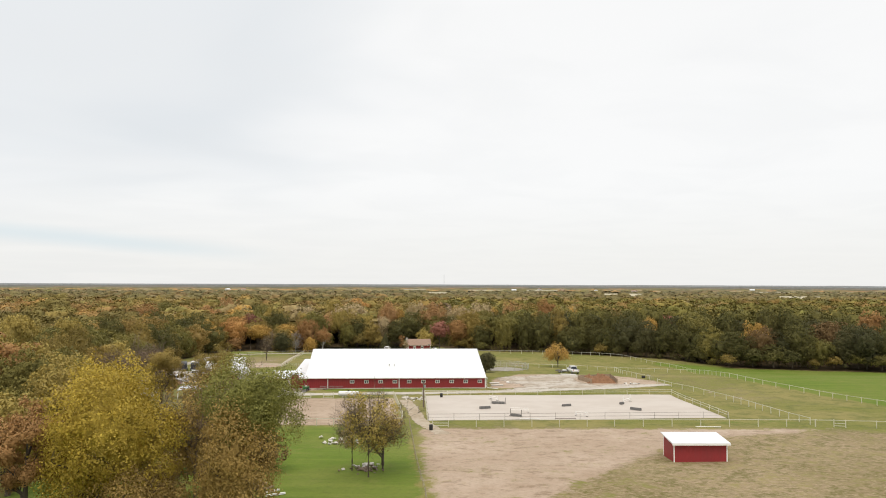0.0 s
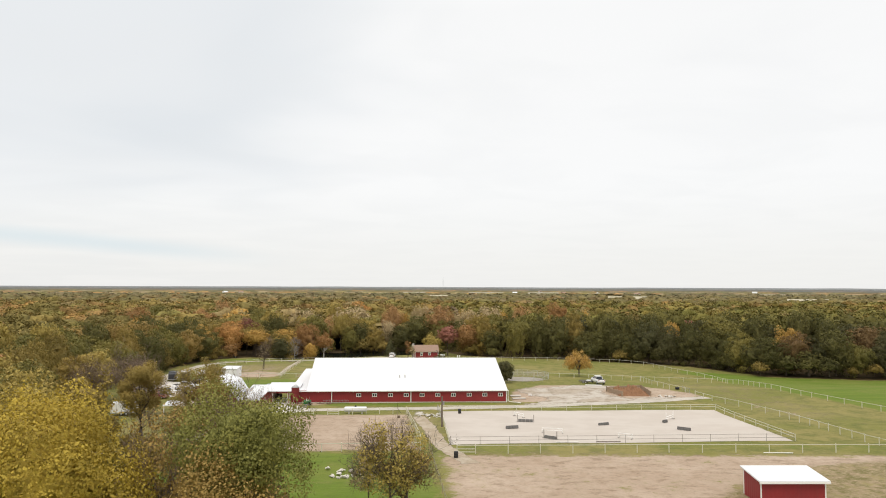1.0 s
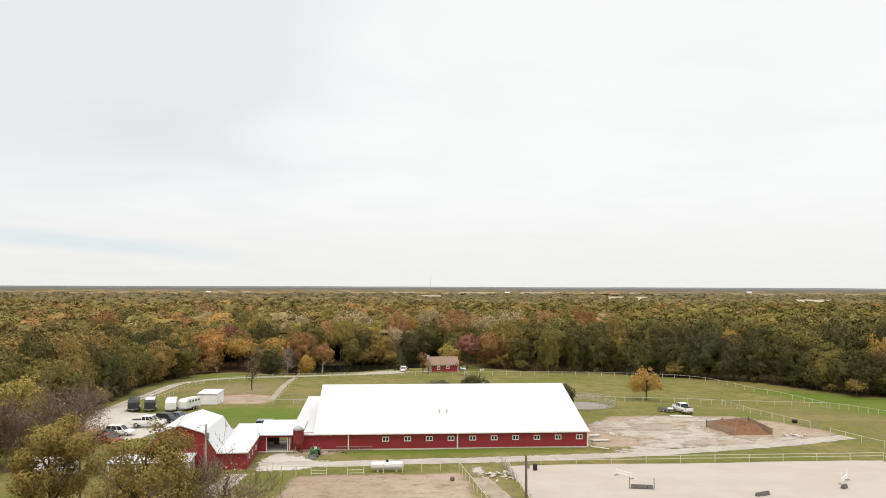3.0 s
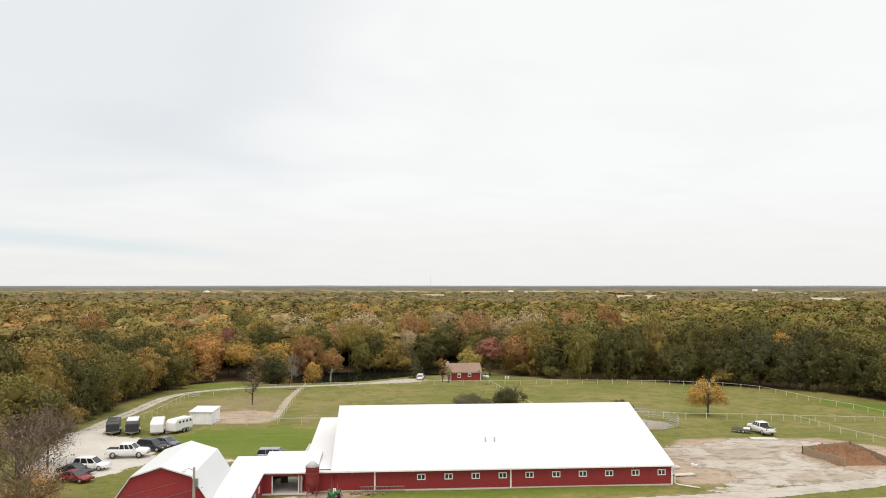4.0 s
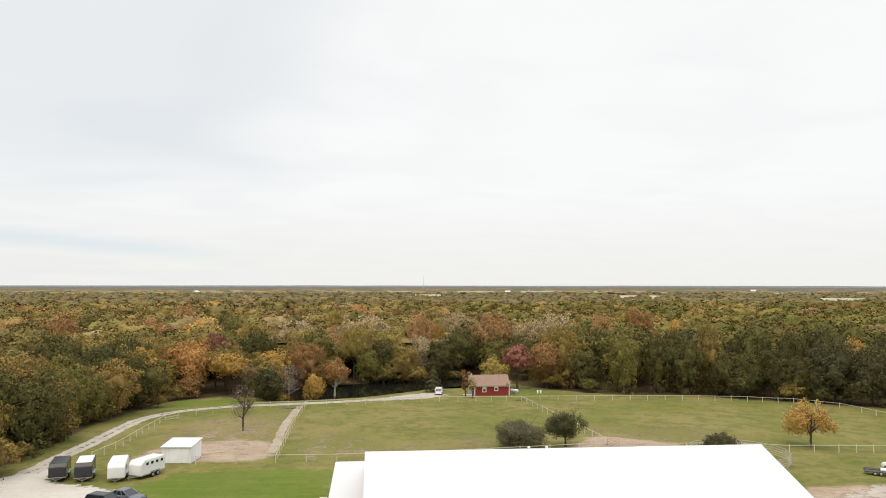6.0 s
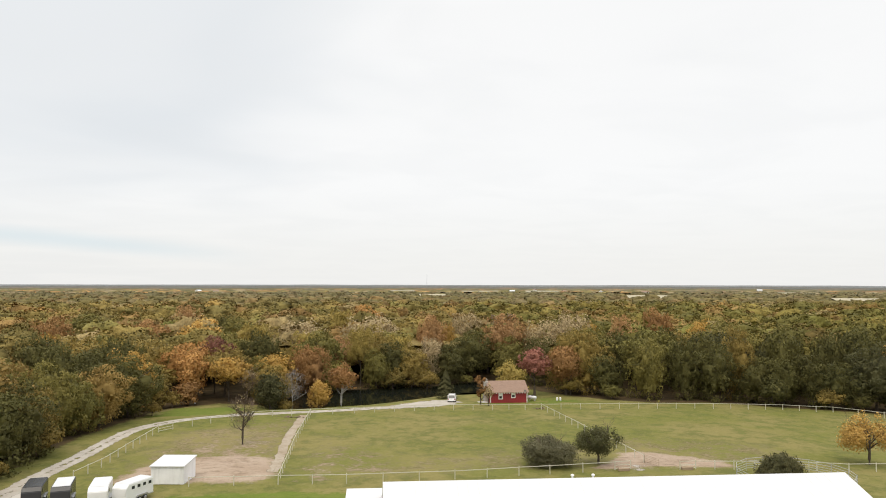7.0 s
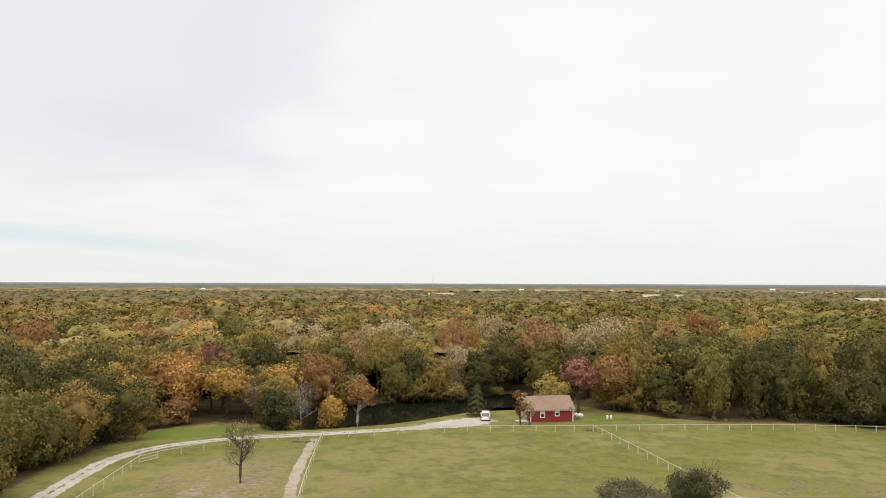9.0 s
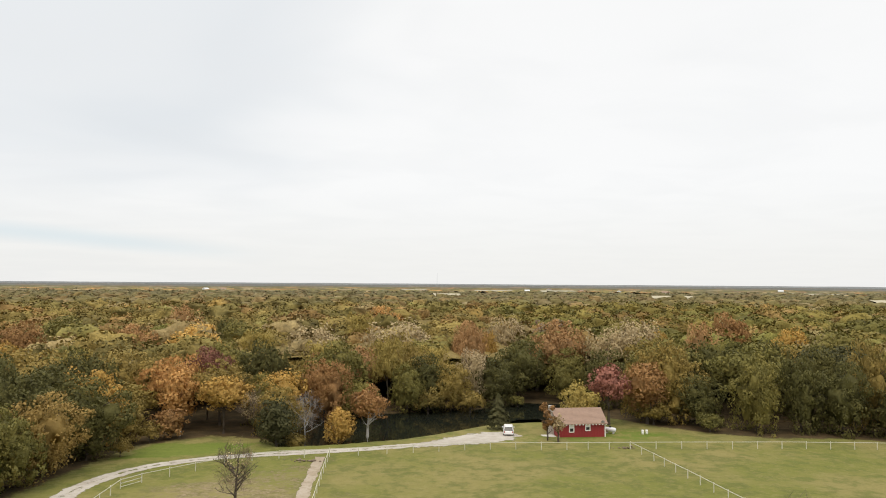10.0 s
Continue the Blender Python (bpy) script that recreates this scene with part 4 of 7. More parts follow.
def hopper_bin():
    t = empty("feed_bin", at_turn(-36.0, 174.0), "faded red steel feed bin with a white cone top", "silo")
    bm = bmesh.new()
    lathe(bm, [(0.16, 0.75), (0.82, 1.75), (0.82, 3.55), (0.86, 3.57)], 18)
    part("bin_body", bm, M_BINRED, t)
    bm = bmesh.new()
    lathe(bm, [(0.9, 3.56), (0.22, 4.12), (0.22, 4.22), (0.05, 4.25)], 18)
    part("cone_top", bm, M_ROOF, t, "white cone lid")
    for k in range(4):
        a = math.pi / 4 + k * math.pi / 2
        bm = bmesh.new()
        tube(bm, [(0.8 * math.cos(a), 0.8 * math.sin(a), -0.05), (0.8 * math.cos(a), 0.8 * math.sin(a), 1.9)], [0.05, 0.05], 6)
        part("leg", bm, M_BINRED, t)
    for z in (2.2, 2.8, 3.3):
        bm = bmesh.new()
        lathe(bm, [(0.82, z), (0.86, z + 0.03), (0.82, z + 0.06)], 18)
        part("hoop", bm, M_BINRED, t)


hopper_bin()


def red_shed():
    t = empty("run_in_shed", pose(29.6, 97.0, gz(33, 98.5), 0, 0, 1.0), "small red steel field shed with a white roof", "shed")
    w, d = 7.1, 4.2
    for name, a in (("front_wall", (0, w, 0, 0.15)), ("rear_wall", (0, w, d - 0.15, d)), ):
        bm = bmesh.new()
        box(bm, *a, -0.15, 2.36 if name == "front_wall" else 2.74)
        part(name, bm, M_RED, t)
    for x in (0, w - 0.15):
        bm = bmesh.new()
        prism(bm, [(0.15, -0.15), (0.15, 2.37), (d - 0.15, 2.76), (d - 0.15, -0.15)], x, x + 0.15, "x")
        part("side_wall", bm, M_RED, t)
    bm = bmesh.new()
    prism(bm, [(-0.45, 2.5), (d + 0.3, 2.98), (d + 0.3, 2.84), (-0.45, 2.36)], -0.3, w + 0.3, "x")
    roof = part("roof", bm, M_ROOF, t, "white sheet roof")
    roof_ribs(roof, -0.25, w + 0.25, 0.92, [(-0.45, 2.502), (d + 0.3, 2.982)])
    bm = bmesh.new()
    box(bm, -0.3, w + 0.3, -0.52, -0.45, 2.22, 2.42)
    part("fascia", bm, M_TRIM, t)
    for x in (-0.03, w - 0.12):
        bm = bmesh.new()
        box(bm, x, x + 0.15, -0.04, -0.003, -0.05, 2.4)
        part("corner_trim", bm, M_TRIM, t)
    bm = bmesh.new()
    box(bm, -0.035, -0.003, d - 0.15, d, -0.05, 2.7)
    part("corner_trim", bm, M_TRIM, t)


red_shed()


def white_shed():
    t = empty("white_shed", at_turn(-66.3, 221.8, -2.0), "white sheet-steel shed on the grass", "shed")
    w, d = 4.25, 4.5
    for name, a, z in (("front_wall", (0, w, 0, 0.12), 2.18), ("rear_wall", (0, w, d - 0.12, d), 2.48)):
        bm = bmesh.new()
        box(bm, *a, -0.25, z)
        part(name, bm, M_WSHED, t)
    for x in (0, w - 0.12):
        bm = bmesh.new()
        prism(bm, [(0.12, -0.25), (0.12, 2.2), (d - 0.12, 2.5), (d - 0.12, -0.25)], x, x + 0.12, "x")
        part("side_wall", bm, M_WSHED, t)
    bm = bmesh.new()
    prism(bm, [(-0.2, 2.32), (d + 0.2, 2.66), (d + 0.2, 2.54), (-0.2, 2.2)], -0.15, w + 0.15, "x")
    part("roof", bm, M_ROOF, t)
    bm = bmesh.new()
    box(bm, w * 0.12, w * 0.88, -0.04, -0.003, 0.0, 2.0)
    part("door", bm, M_WSHED, t, "white sliding door")


white_shed()


def cottage():
    t = empty("cottage", at_turn(-15.1, 296.2, 6.5, -2.15), "small red cottage with a tan shingle roof", "house")
    w, d, E, R = 8.9, 6.6, 2.6, 4.5
    for name, a in (("wall", (0, w, 0, 0.2)), ("wall", (0, w, d - 0.2, d))):
        bm = bmesh.new()
        box(bm, *a, -0.5, E)
        part(name, bm, M_RED, t)
    for x0, x1 in ((0, 0.2), (w - 0.2, w)):
        bm = bmesh.new()
        prism(bm, [(0.2, -0.5), (0.2, E), (d / 2, R - 0.1), (d - 0.2, E), (d - 0.2, -0.5)], x0, x1, "x")
        part("gable_wall", bm, M_RED, t)
    s, o = (R - E) / (d / 2), 0.45
    bm = bmesh.new()
    prism(bm, [(-o, E - s * o + 0.05), (d / 2, R + 0.05), (d + o, E - s * o + 0.05), (d + o, E - s * o - 0.1), (d / 2, R - 0.1), (-o, E - s * o - 0.1)], -0.35, w + 0.35, "x")
    roof = part("roof", bm, M_SHINGLE, t, "tan shingle roof")
    bm = bmesh.new()
    k = 0
    y = -o
    while y < d / 2 - 0.05:
        z = E + s * y + 0.055
        prism(bm, [(y, z), (y, z + 0.03), (y + 0.26, z + s * 0.26 + 0.004), (y + 0.26, z + s * 0.26)], -0.34, w + 0.34, "x")
        y += 0.28
    tagged(part("shingle_course", bm, M_SHINGLE, roof), kind="stuff")
    for x in [0.2 + 0.62 * i for i in range(15)]:
        bm = bmesh.new()
        box(bm, x - 0.09, x + 0.09, -o - 0.06, 0.0, E - s * o - 0.22, E - s * o - 0.06)
        part("rafter_end", bm, M_TRIM, t)
    for x in (0.06, w - 0.06):
        bm = bmesh.new()
        box(bm, x - 0.1, x + 0.1, -0.035, -0.003, -0.4, E - 0.25)
        part("corner_trim", bm, M_TRIM, t)
    window_unit(t, "window", 2.5, 0.0, 0.75, 1.0, 1.5, "y", 1, 0.17, True)
    window_unit(t, "window", 5.55, 0.0, 1.0, 1.0, 1.4, "y", 1, 0.17, True)
    bm = bmesh.new()
    box(bm, -0.95, -0.003, d / 2 - 0.7, d / 2 + 0.7, -0.5, 4.6, 0.05)
    box(bm, -0.85, -0.1, d / 2 - 0.55, d / 2 + 0.55, 4.55, 5.15, 0.06)
    part("chimney", bm, M_STONE, t, "pale stone chimney")
    bm = bmesh.new()
    lathe(bm, [(0.35, 0), (0.3, 0.05), (0.05, 0.08)], 14, "y", (w - 0.6, -0.35, E - 0.02))
    part("dish", bm, M_DARKPIPE, t, "dark round dish at the eave")
    bm = bmesh.new()
    box(bm, -2.6, -0.2, 0.4, 2.6, -0.5, -0.05, 0.03)
    part("step_slab", bm, M_CONC, t)


cottage()


def dark_shed():
    t = empty("field_shelter", at_turn(150, 246, -8), "dark open field shelter at the wood's edge", "shed")
    for x0, x1, y0, y1 in ((0, 9, 3.8, 4), (0, 0.2, 0, 3.8), (8.8, 9, 0, 3.8)):
        bm = bmesh.new()
        box(bm, x0, x1, y0, y1, -0.2, 2.4)
        part("wall", bm, M_WOOD, t)
    bm = bmesh.new()
    prism(bm, [(-0.5, 2.7), (4.3, 2.4), (4.3, 2.28), (-0.5, 2.58)], -0.3, 9.3, "x")
    part("roof", bm, M_PIPE, t)


dark_shed()

# ---- fences ----
def unit_box(name, mat, bevel=0.0):
    bm = bmesh.new()
    box(bm, -0.5, 0.5, -0.5, 0.5, -0.5, 0.5)
    if bevel:
        bmesh.ops.bevel(bm, geom=bm.edges[:], offset=bevel, segments=1, affect="EDGES")
    me = bpy.data.meshes.new(name)
    bm.to_mesh(me)
    bm.free()
    me.materials.append(mat)
    return me


def unit_round(name, mat):
    bm = bmesh.new()
    tube(bm, [(0, 0, -0.5), (0, 0, 0.5)], [0.5, 0.5], 8)
    me = bpy.data.meshes.new(name)
    bm.to_mesh(me)
    bm.free()
    me.materials.append(mat)
    return me


ME_POST = unit_box("white_post", M_FENCE, 0.06)
ME_RAIL = unit_box("white_rail", M_FENCE)
ME_GREY = unit_round("grey_post", M_DARKPIPE)
ME_GREYRAIL = unit_round("grey_rail", M_DARKPIPE)
ME_PIPE = unit_round("bright_pipe", M_PIPE)
ME_PANEL = unit_round("pale_panel_pipe", M_PANEL)
ME_WPOST = unit_round("wood_post", M_WOOD)
ME_PLANK = unit_box("wood_plank", M_WOOD)


def piece(name, me, parent, a, b, thick, deep=None):
    """A post or rail between two points of its thing, out of a shared mesh."""
    a, b = Vector(a), Vector(b)
    d = b - a
    ob = new(name, me)
    ob.parent = parent
    upright = abs(d.normalized().z) > 0.95
    q = d.to_track_quat("Z", "Y") if not upright else Euler((0, 0, 0)).to_quaternion()
    ob.matrix_basis = Matrix.LocRotScale((a + b) / 2, q, (thick, deep or thick, d.length))
    return ob


def fence(label, line, spacing, rails=(1.12,), tall=1.25, post=0.10, me_post=None, me_rail=None, rail=(0.05, 0.075), seed=1, gates=()):
    """Posts and rails along a line on the ground. gates: (segment number) drawn with a second rail."""
    rng = random.Random(seed)
    line = [lay(*p) for p in line]
    x0, y0 = line[0]
    t = empty("fence", pose(x0, y0, gz(x0, y0)), label, "fence")
    base = Vector((x0, y0, gz(x0, y0)))
    marks = []
    for i, ((ax, ay), (bx, by)) in enumerate(zip(line, line[1:])):
        n = max(1, round(math.hypot(bx - ax, by - ay) / spacing))
        marks += [(ax + (bx - ax) * k / n, ay + (by - ay) * k / n, i) for k in range(n)]
    marks.append((*line[-1], len(line)))
    tops = []
    for x, y, i in marks:
        g = Vector((x, y, gz(x, y))) - base
        lean = Vector((rng.uniform(-0.03, 0.03), rng.uniform(-0.03, 0.03), 0))
        h = tall * rng.uniform(0.97, 1.03)
        piece("post", me_post or ME_POST, t, g - Vector((0, 0, 0.25)), g + lean + Vector((0, 0, h)), post)
        tops.append((g, lean, i))
    for (ga, la, i), (gb, lb, _) in zip(tops, tops[1:]):
        for z in (rails if i not in gates else (1.12, 0.62, 0.2)):
            d = rng.uniform(-0.015, 0.015)
            piece("rail", me_rail or ME_RAIL, t, ga + la + Vector((0, 0, z + d)), gb + lb + Vector((0, 0, z + d)), *rail)
    return t


W = "white-painted post and rail fence "
fence(W + "before the arena", [(-2.4, 128.9), (0.4, 128.9), (30, 130.0), (66, 130.6)], 4.9, seed=1, gates=(0,))
fence(W + "with a gate bay", [(66, 130.5), (69.2, 130.3), (71, 129.8), (92, 128)], 4.6, seed=2, gates=(1,))
fence(W + "climbing beside the arena", [(66, 132.5), (64.7, 138.2), (63.4, 147), (62.8, 152.3), (61.3, 161), (58.2, 173), (55.3, 180.4), (53.8, 187)], 4.0, seed=3)
fence(W + "between yard and pasture", [(53.7, 193.5), (51.6, 199), (51.0, 212), (52, 221), (52.7, 229), (53.8, 233.8)], 4.0, seed=4)
fence(W + "along the bright green field", [(69, 273), (71, 266), (73, 259), (77, 252), (79, 244), (79.3, 225), (77.3, 200), (80, 185.5), (85, 167.5), (90.6, 154.4), (104, 128)], 4.2, seed=5)
fence(W + "across the back pasture", [(24.6, 227.6), (28.8, 226.9), (37.5, 228.3), (47.9, 231.4), (53.8, 233.4), (66.6, 234), (79.2, 234)], 4.0, seed=6)
fence(W + "before the cottage and wood", [(-54.4, 279.8), (-45.4, 281.8), (-37, 283.6), (-28.4, 285.4), (-15.6, 285.4), (-4.8, 285.8), (17, 286.4), (34, 287.1), (50, 287.6), (60, 285), (67, 278), (69, 273)], 4.0, seed=7)
fence(W + "between the two pastures", [(-4.8, 286), (-3.6, 277), (-2.2, 266), (-1, 255), (0.9, 240), (1.6, 233)], 3.9, seed=8)
fence(W + "behind the barn", [(-61, 220.5), (-49.8, 221.3), (-41, 221.6), (-26.8, 223.2), (-13.6, 225.9), (-4, 228.2), (-1.6, 228.8)], 4.5, seed=9, gates=(5,))
fence(W + "at the pasture gate", [(5.2, 228), (7.6, 228.4), (13, 228.2), (24.6, 227.6)], 2.7, seed=10, gates=(0,))
fence(W + "following the gravel drive", [(-77.2, 224), (-77, 232), (-78, 246), (-78.9, 260), (-77.4, 263.2), (-72.3, 269.8), (-65.8, 276.5), (-62, 278), (-54.4, 279.8)], 3.8, seed=11, gates=(3,))
fence(W + "dividing the small paddock", [(-54.4, 279.8), (-53.5, 265), (-52.2, 247), (-51, 234), (-49.8, 221.3)], 3.3, seed=12)
fence(W + "between lawn and dirt paddock", [(-37, 129.5), (-23, 129.6), (-8, 131)], 2.9, seed=13, post=0.11, rail=(0.05, 0.09))
fence(W + "beside the dirt track", [(-8, 131.4), (-8.2, 137), (-9.3, 146), (-11.8, 163.6)], 2.6, seed=14)
fence(W + "by the lane and tank", [(-36, 160.9), (-32, 161.1), (-29.9, 161.2), (-27.1, 161.2), (-24.9, 161.4), (-11.8, 163.6)], 2.6, seed=15, gates=(1, 3))
fence("thin wire and post fence along the lawn", [(-6.6, 131), (-5.2, 114.3), (-3.7, 98), (-2.4, 86), (-1.2, 70)], 3.4, (1.0, 0.6), 1.1, 0.06, ME_WPOST, ME_GREYRAIL, (0.025, 0.025), 16)
fence("thin grey pipe fence on the sand's edge", [(-3.3, 135.1), (53.3, 138.7)], 4.6, (1.1, 0.55), 1.2, 0.06, ME_GREY, ME_GREYRAIL, (0.05, 0.05), 17)
fence("white double rail round the arena", [(53.6, 138.8), (51.8, 169.2), (-5, 166.4)], 5.0, (1.0, 0.55), 1.05, 0.08, None, None, (0.04, 0.07), 18)
fence("white rail at the arena's end", [(-5, 166.4), (-3.5, 135.1)], 3.4, (1.05, 0.6), 1.1, 0.1, None, None, (0.04, 0.08), 19)


def pipe_gate(label, a, b, mat_mesh):
    a, b = lay(*a), lay(*b)
    x0, y0 = a
    base = Vector((x0, y0, gz(x0, y0)))
    t = empty("gate", pose(*base), label, "gate")
    e = Vector((b[0], b[1], gz(*b))) - base
    for p in (Vector((0, 0, 0)), e):
        piece("gate_upright", mat_mesh, t, p, p + Vector((0, 0, 1.25)), 0.06)
    for z in (0.25, 0.5, 0.75, 1.0, 1.2):
        piece("gate_bar", mat_mesh, t, Vector((0, 0, z)), e + Vector((0, 0, z)), 0.045)


pipe_gate("grey tubular field gate by the arena", (-5.6, 166.5), (-4.9, 158), ME_PIPE)
pipe_gate("brown tubular pasture gate, open", (1.6, 232.6), (2.6, 229.2), ME_WPOST)
pipe_gate("grey tubular yard gate", (53.8, 196), (54, 191.3), ME_PIPE)


def round_pen():
    t = empty("round_pen", pose(17.6, 220.3, gz(17.6, 220.3)), "round pen of grey tubular livestock panels", "pen")
    n, r = 15, 7.2
    for k in range(n):
        a, b = 2 * math.pi * k / n, 2 * math.pi * (k + 1) / n
        pa, pb = Vector((r * math.cos(a), r * math.sin(a), 0)), Vector((r * math.cos(b), r * math.sin(b), 0))
        piece("panel_post", ME_PANEL, t, pa, pa + Vector((0, 0, 1.7)), 0.08)
        for z in (0.35, 0.65, 0.95, 1.3, 1.65):
            piece("panel_bar", ME_PANEL, t, pa + Vector((0, 0, z)), pb + Vector((0, 0, z)), 0.065)


round_pen()


def manure_bay():
    corners = [(37.0, 186.6), (34.9, 194.2), (44.2, 197.6), (43.6, 187.0)]
    base = Vector((39.5, 191, 0))
    t = empty("manure_bay", pose(*base), "weathered plank bay holding a brown straw heap", "bunker")
    for (ax, ay), (bx, by) in zip(corners, corners[1:]):
        n = 3
        a, b = Vector((ax, ay, 0)) - base, Vector((bx, by, 0)) - base
        for k in range(n + 1):
            p = a + (b - a) * k / n
            piece("post", ME_WPOST, t, p + Vector((0, 0, -0.2)), p + Vector((0, 0, 1.25)), 0.18)
        for z in (0.15, 0.43, 0.71, 0.99):
            piece("plank", ME_PLANK, t, a + Vector((0, 0, z)), b + Vector((0, 0, z)), 0.07, 0.25)
    heap = empty("straw_heap", pose(40, 191.5, 0), "brown heap of straw and manure", "heap")
    n = 64
    g = np.linspace(-1, 1, n)
    gx, gy = np.meshgrid(g, g)
    h = np.zeros_like(gx)
    for i in range(n):
        for j in range(n):
            f = max(0, 1 - max(abs(gx[i, j]), abs(gy[i, j])) ** 4)
            h[i, j] = f * (0.7 + 0.6 * noise.noise(Vector((gx[i, j] * 2.2, gy[i, j] * 2.2, 3))) + 0.4 * noise.noise(Vector((gx[i, j] * 6, gy[i, j] * 6, 9))) + 0.3 * noise.noise(Vector((gx[i, j] * 15, gy[i, j] * 15, 4)))) - 0.1
    idx = np.arange(n * n).reshape(n, n)
    faces = np.stack([idx[:-1, :-1], idx[:-1, 1:], idx[1:, 1:], idx[1:, :-1]], -1).reshape(-1, 4)
    from_arrays("heap", np.stack([gx.ravel() * 3.8 - 0.1, gy.ravel() * 4.6 + 0.2, np.maximum(h.ravel() * 1.75, -0.1)], 1), faces, M_STRAW, heap)


manure_bay()


def rubble(name, label, x, y, n, spread, size, mat, seed):
    rng = random.Random(seed)
    bm = bmesh.new()
    for _ in range(n):
        s = size * rng.uniform(0.4, 1.2)
        m = pose(rng.gauss(0, spread[0]), rng.gauss(0, spread[1]), s * 0.15, rng.uniform(-20, 20), rng.uniform(-20, 20), rng.uniform(0, 360)) @ Matrix.Diagonal((s, s * rng.uniform(0.4, 1), s * rng.uniform(0.15, 0.5), 1))
        r = bmesh.ops.create_icosphere(bm, subdivisions=1, radius=0.6, matrix=m)
        for v in r["verts"]:
            v.co += Vector((rng.uniform(-1, 1), rng.uniform(-1, 1), rng.uniform(-1, 1))) * s * 0.12
    ob = part(name, bm, mat)
    x, y = lay(x, y)
    ob.location = (x, y, gz(x, y))
    return tagged(ob, label, "rubble", kind="stuff")


rubble("broken_concrete", "pale broken concrete on the verge", -6.6, 160.5, 26, (0.9, 1.2), 0.6, M_RUBBLE, 1)
rubble("limestone_heap", "pale stones by the trees on the lawn", -11.3, 100.6, 30, (1.0, 0.8), 0.5, M_RUBBLE, 2)
rubble("leaf_litter_heap", "brown brush heap under the lawn trees", -10.9, 98.6, 50, (1.1, 0.8), 0.5, M_DIRTPILE, 3)
rubble("pale_stones", "flat pale stones on the lawn", -17.0, 116, 24, (1.6, 1.4), 0.7, M_RUBBLE, 4)
rubble("stone_patch", "pale stones at the yard's corner", 47.5, 186.5, 20, (1.2, 0.6), 0.7, M_RUBBLE, 5)
rubble("scrap_heap", "odds and ends along the barn wall", -29.9, 174.6, 24, (1.4, 0.35), 0.55, M_DIRTPILE, 6)
rubble("brush_heap", "brown brush heap at the fence corner", -5.6, 286.6, 20, (0.8, 0.5), 0.5, M_DIRTPILE, 7)
rubble("bank_litter", "old branches on the verge", -58, 276.5, 16, (2.0, 0.4), 0.5, M_DIRTPILE, 8)


def slab_at(name, x, y, deg, w, d, h, mat, label, category):
    bm = bmesh.new()
    box(bm, -w / 2, w / 2, -d / 2, d / 2, 0, h, 0.03)
    ob = part(name, bm, mat)
    ob.matrix_basis = at_turn(x, y, deg)
    return tagged(ob, label, category)


slab_at("concrete_slab", 34.2, 205.6, -8, 4.2, 1.5, 0.18, M_CONC, "pale concrete slab lying in the yard", "slab")
slab_at("concrete_slab", 12.2, 186.4, 5, 2.4, 1.2, 0.2, M_CONC, "pale concrete apron by the barn's end", "slab")
slab_at("concrete_slab", 12.6, 182.6, 8, 3.0, 1.0, 0.15, M_CONC, "pale concrete apron by the barn's end", "slab")
slab_at("barrow_block", 15.6, 186.9, -50, 0.9, 0.35, 0.4, M_TRIM, "white block lying in the gravel", "block")
slab_at("trough", -50.5, 129.9, 3, 1.8, 0.6, 0.5, M_PIPE, "grey water trough at the fence", "trough")
slab_at("side_ramp", -40.3, 199.0, 2, 0.9, 6.0, 0.25, M_CONC, "pale concrete curb beside the barn", "curb")


def propane_tank(x, y, deg, length, r, label, mat=M_TANK):
    t = empty("gas_tank", at_turn(x, y, deg), label, "tank")
    bm = bmesh.new()
    h = length / 2
    prof = [(0.02, -h)] + [(r * math.sin(a), -h + r * 0.6 * (1 - math.cos(a))) for a in (0.4, 0.8, 1.2, 1.57)]
    prof += [(q, -z) for q, z in prof[::-1]]
    lathe(bm, prof, 20, "x", (0, 0, r + 0.3))
    part("tank_shell", bm, mat, t)
    bm = bmesh.new()
    lathe(bm, [(0.2, 0), (0.2, 0.2), (0.12, 0.28)], 12, "z", (0, 0, 2 * r + 0.27))
    part("valve_dome", bm, M_RUBBER, t, "dark valve cover")
    for x in (-length * 0.28, length * 0.28):
        bm = bmesh.new()
        box(bm, x - 0.12, x + 0.12, -r * 0.7, r * 0.7, 0, r * 0.6)
        part("saddle", bm, M_CONC, t)


propane_tank(-21.8, 162.9, 1.5, 4.6, 0.52, "long white propane tank on concrete saddles")
propane_tank(-4.6, 300.2, -35, 2.2, 0.4, "small white propane tank behind the cottage lawn")


def utility_pole(x, y, tall, label, arm=True, wood=None):
    t = empty("utility_pole", at_turn(x, y), label, "pole")
    bm = bmesh.new()
    tube(bm, [(0, 0, -0.3), (0, 0, tall * 0.5), (0, 0, tall)], [0.17, 0.15, 0.12], 10)
    part("pole_shaft", bm, wood or M_POLE, t)
    bm = bmesh.new()
    box(bm, 0.1, 0.42, -0.16, 0.16, tall * 0.72, tall * 0.84, 0.04)
    part("meter_box", bm, M_PIPE, t, "grey equipment box")
    if arm:
        bm = bmesh.new()
        tube(bm, [(0, 0, tall * 0.95), (-0.5, -0.1, tall * 0.99), (-0.9, -0.2, tall * 0.97)], [0.03] * 3, 6)
        part("lamp_arm", bm, M_PIPE, t)
        bm = bmesh.new()
        lathe(bm, [(0.05, 0.15), (0.2, 0.02), (0.18, -0.05)], 10, "z", (-0.95, -0.21, tall * 0.95))
        part("lamp_head", bm, M_LAMP, t)


utility_pole(-4.7, 149.6, 5.3, "brown wooden pole beside the arena", False)
utility_pole(-45.9, 160.0, 7.0, "pale weathered utility pole before the red barn", True, M_PALEPOLE)

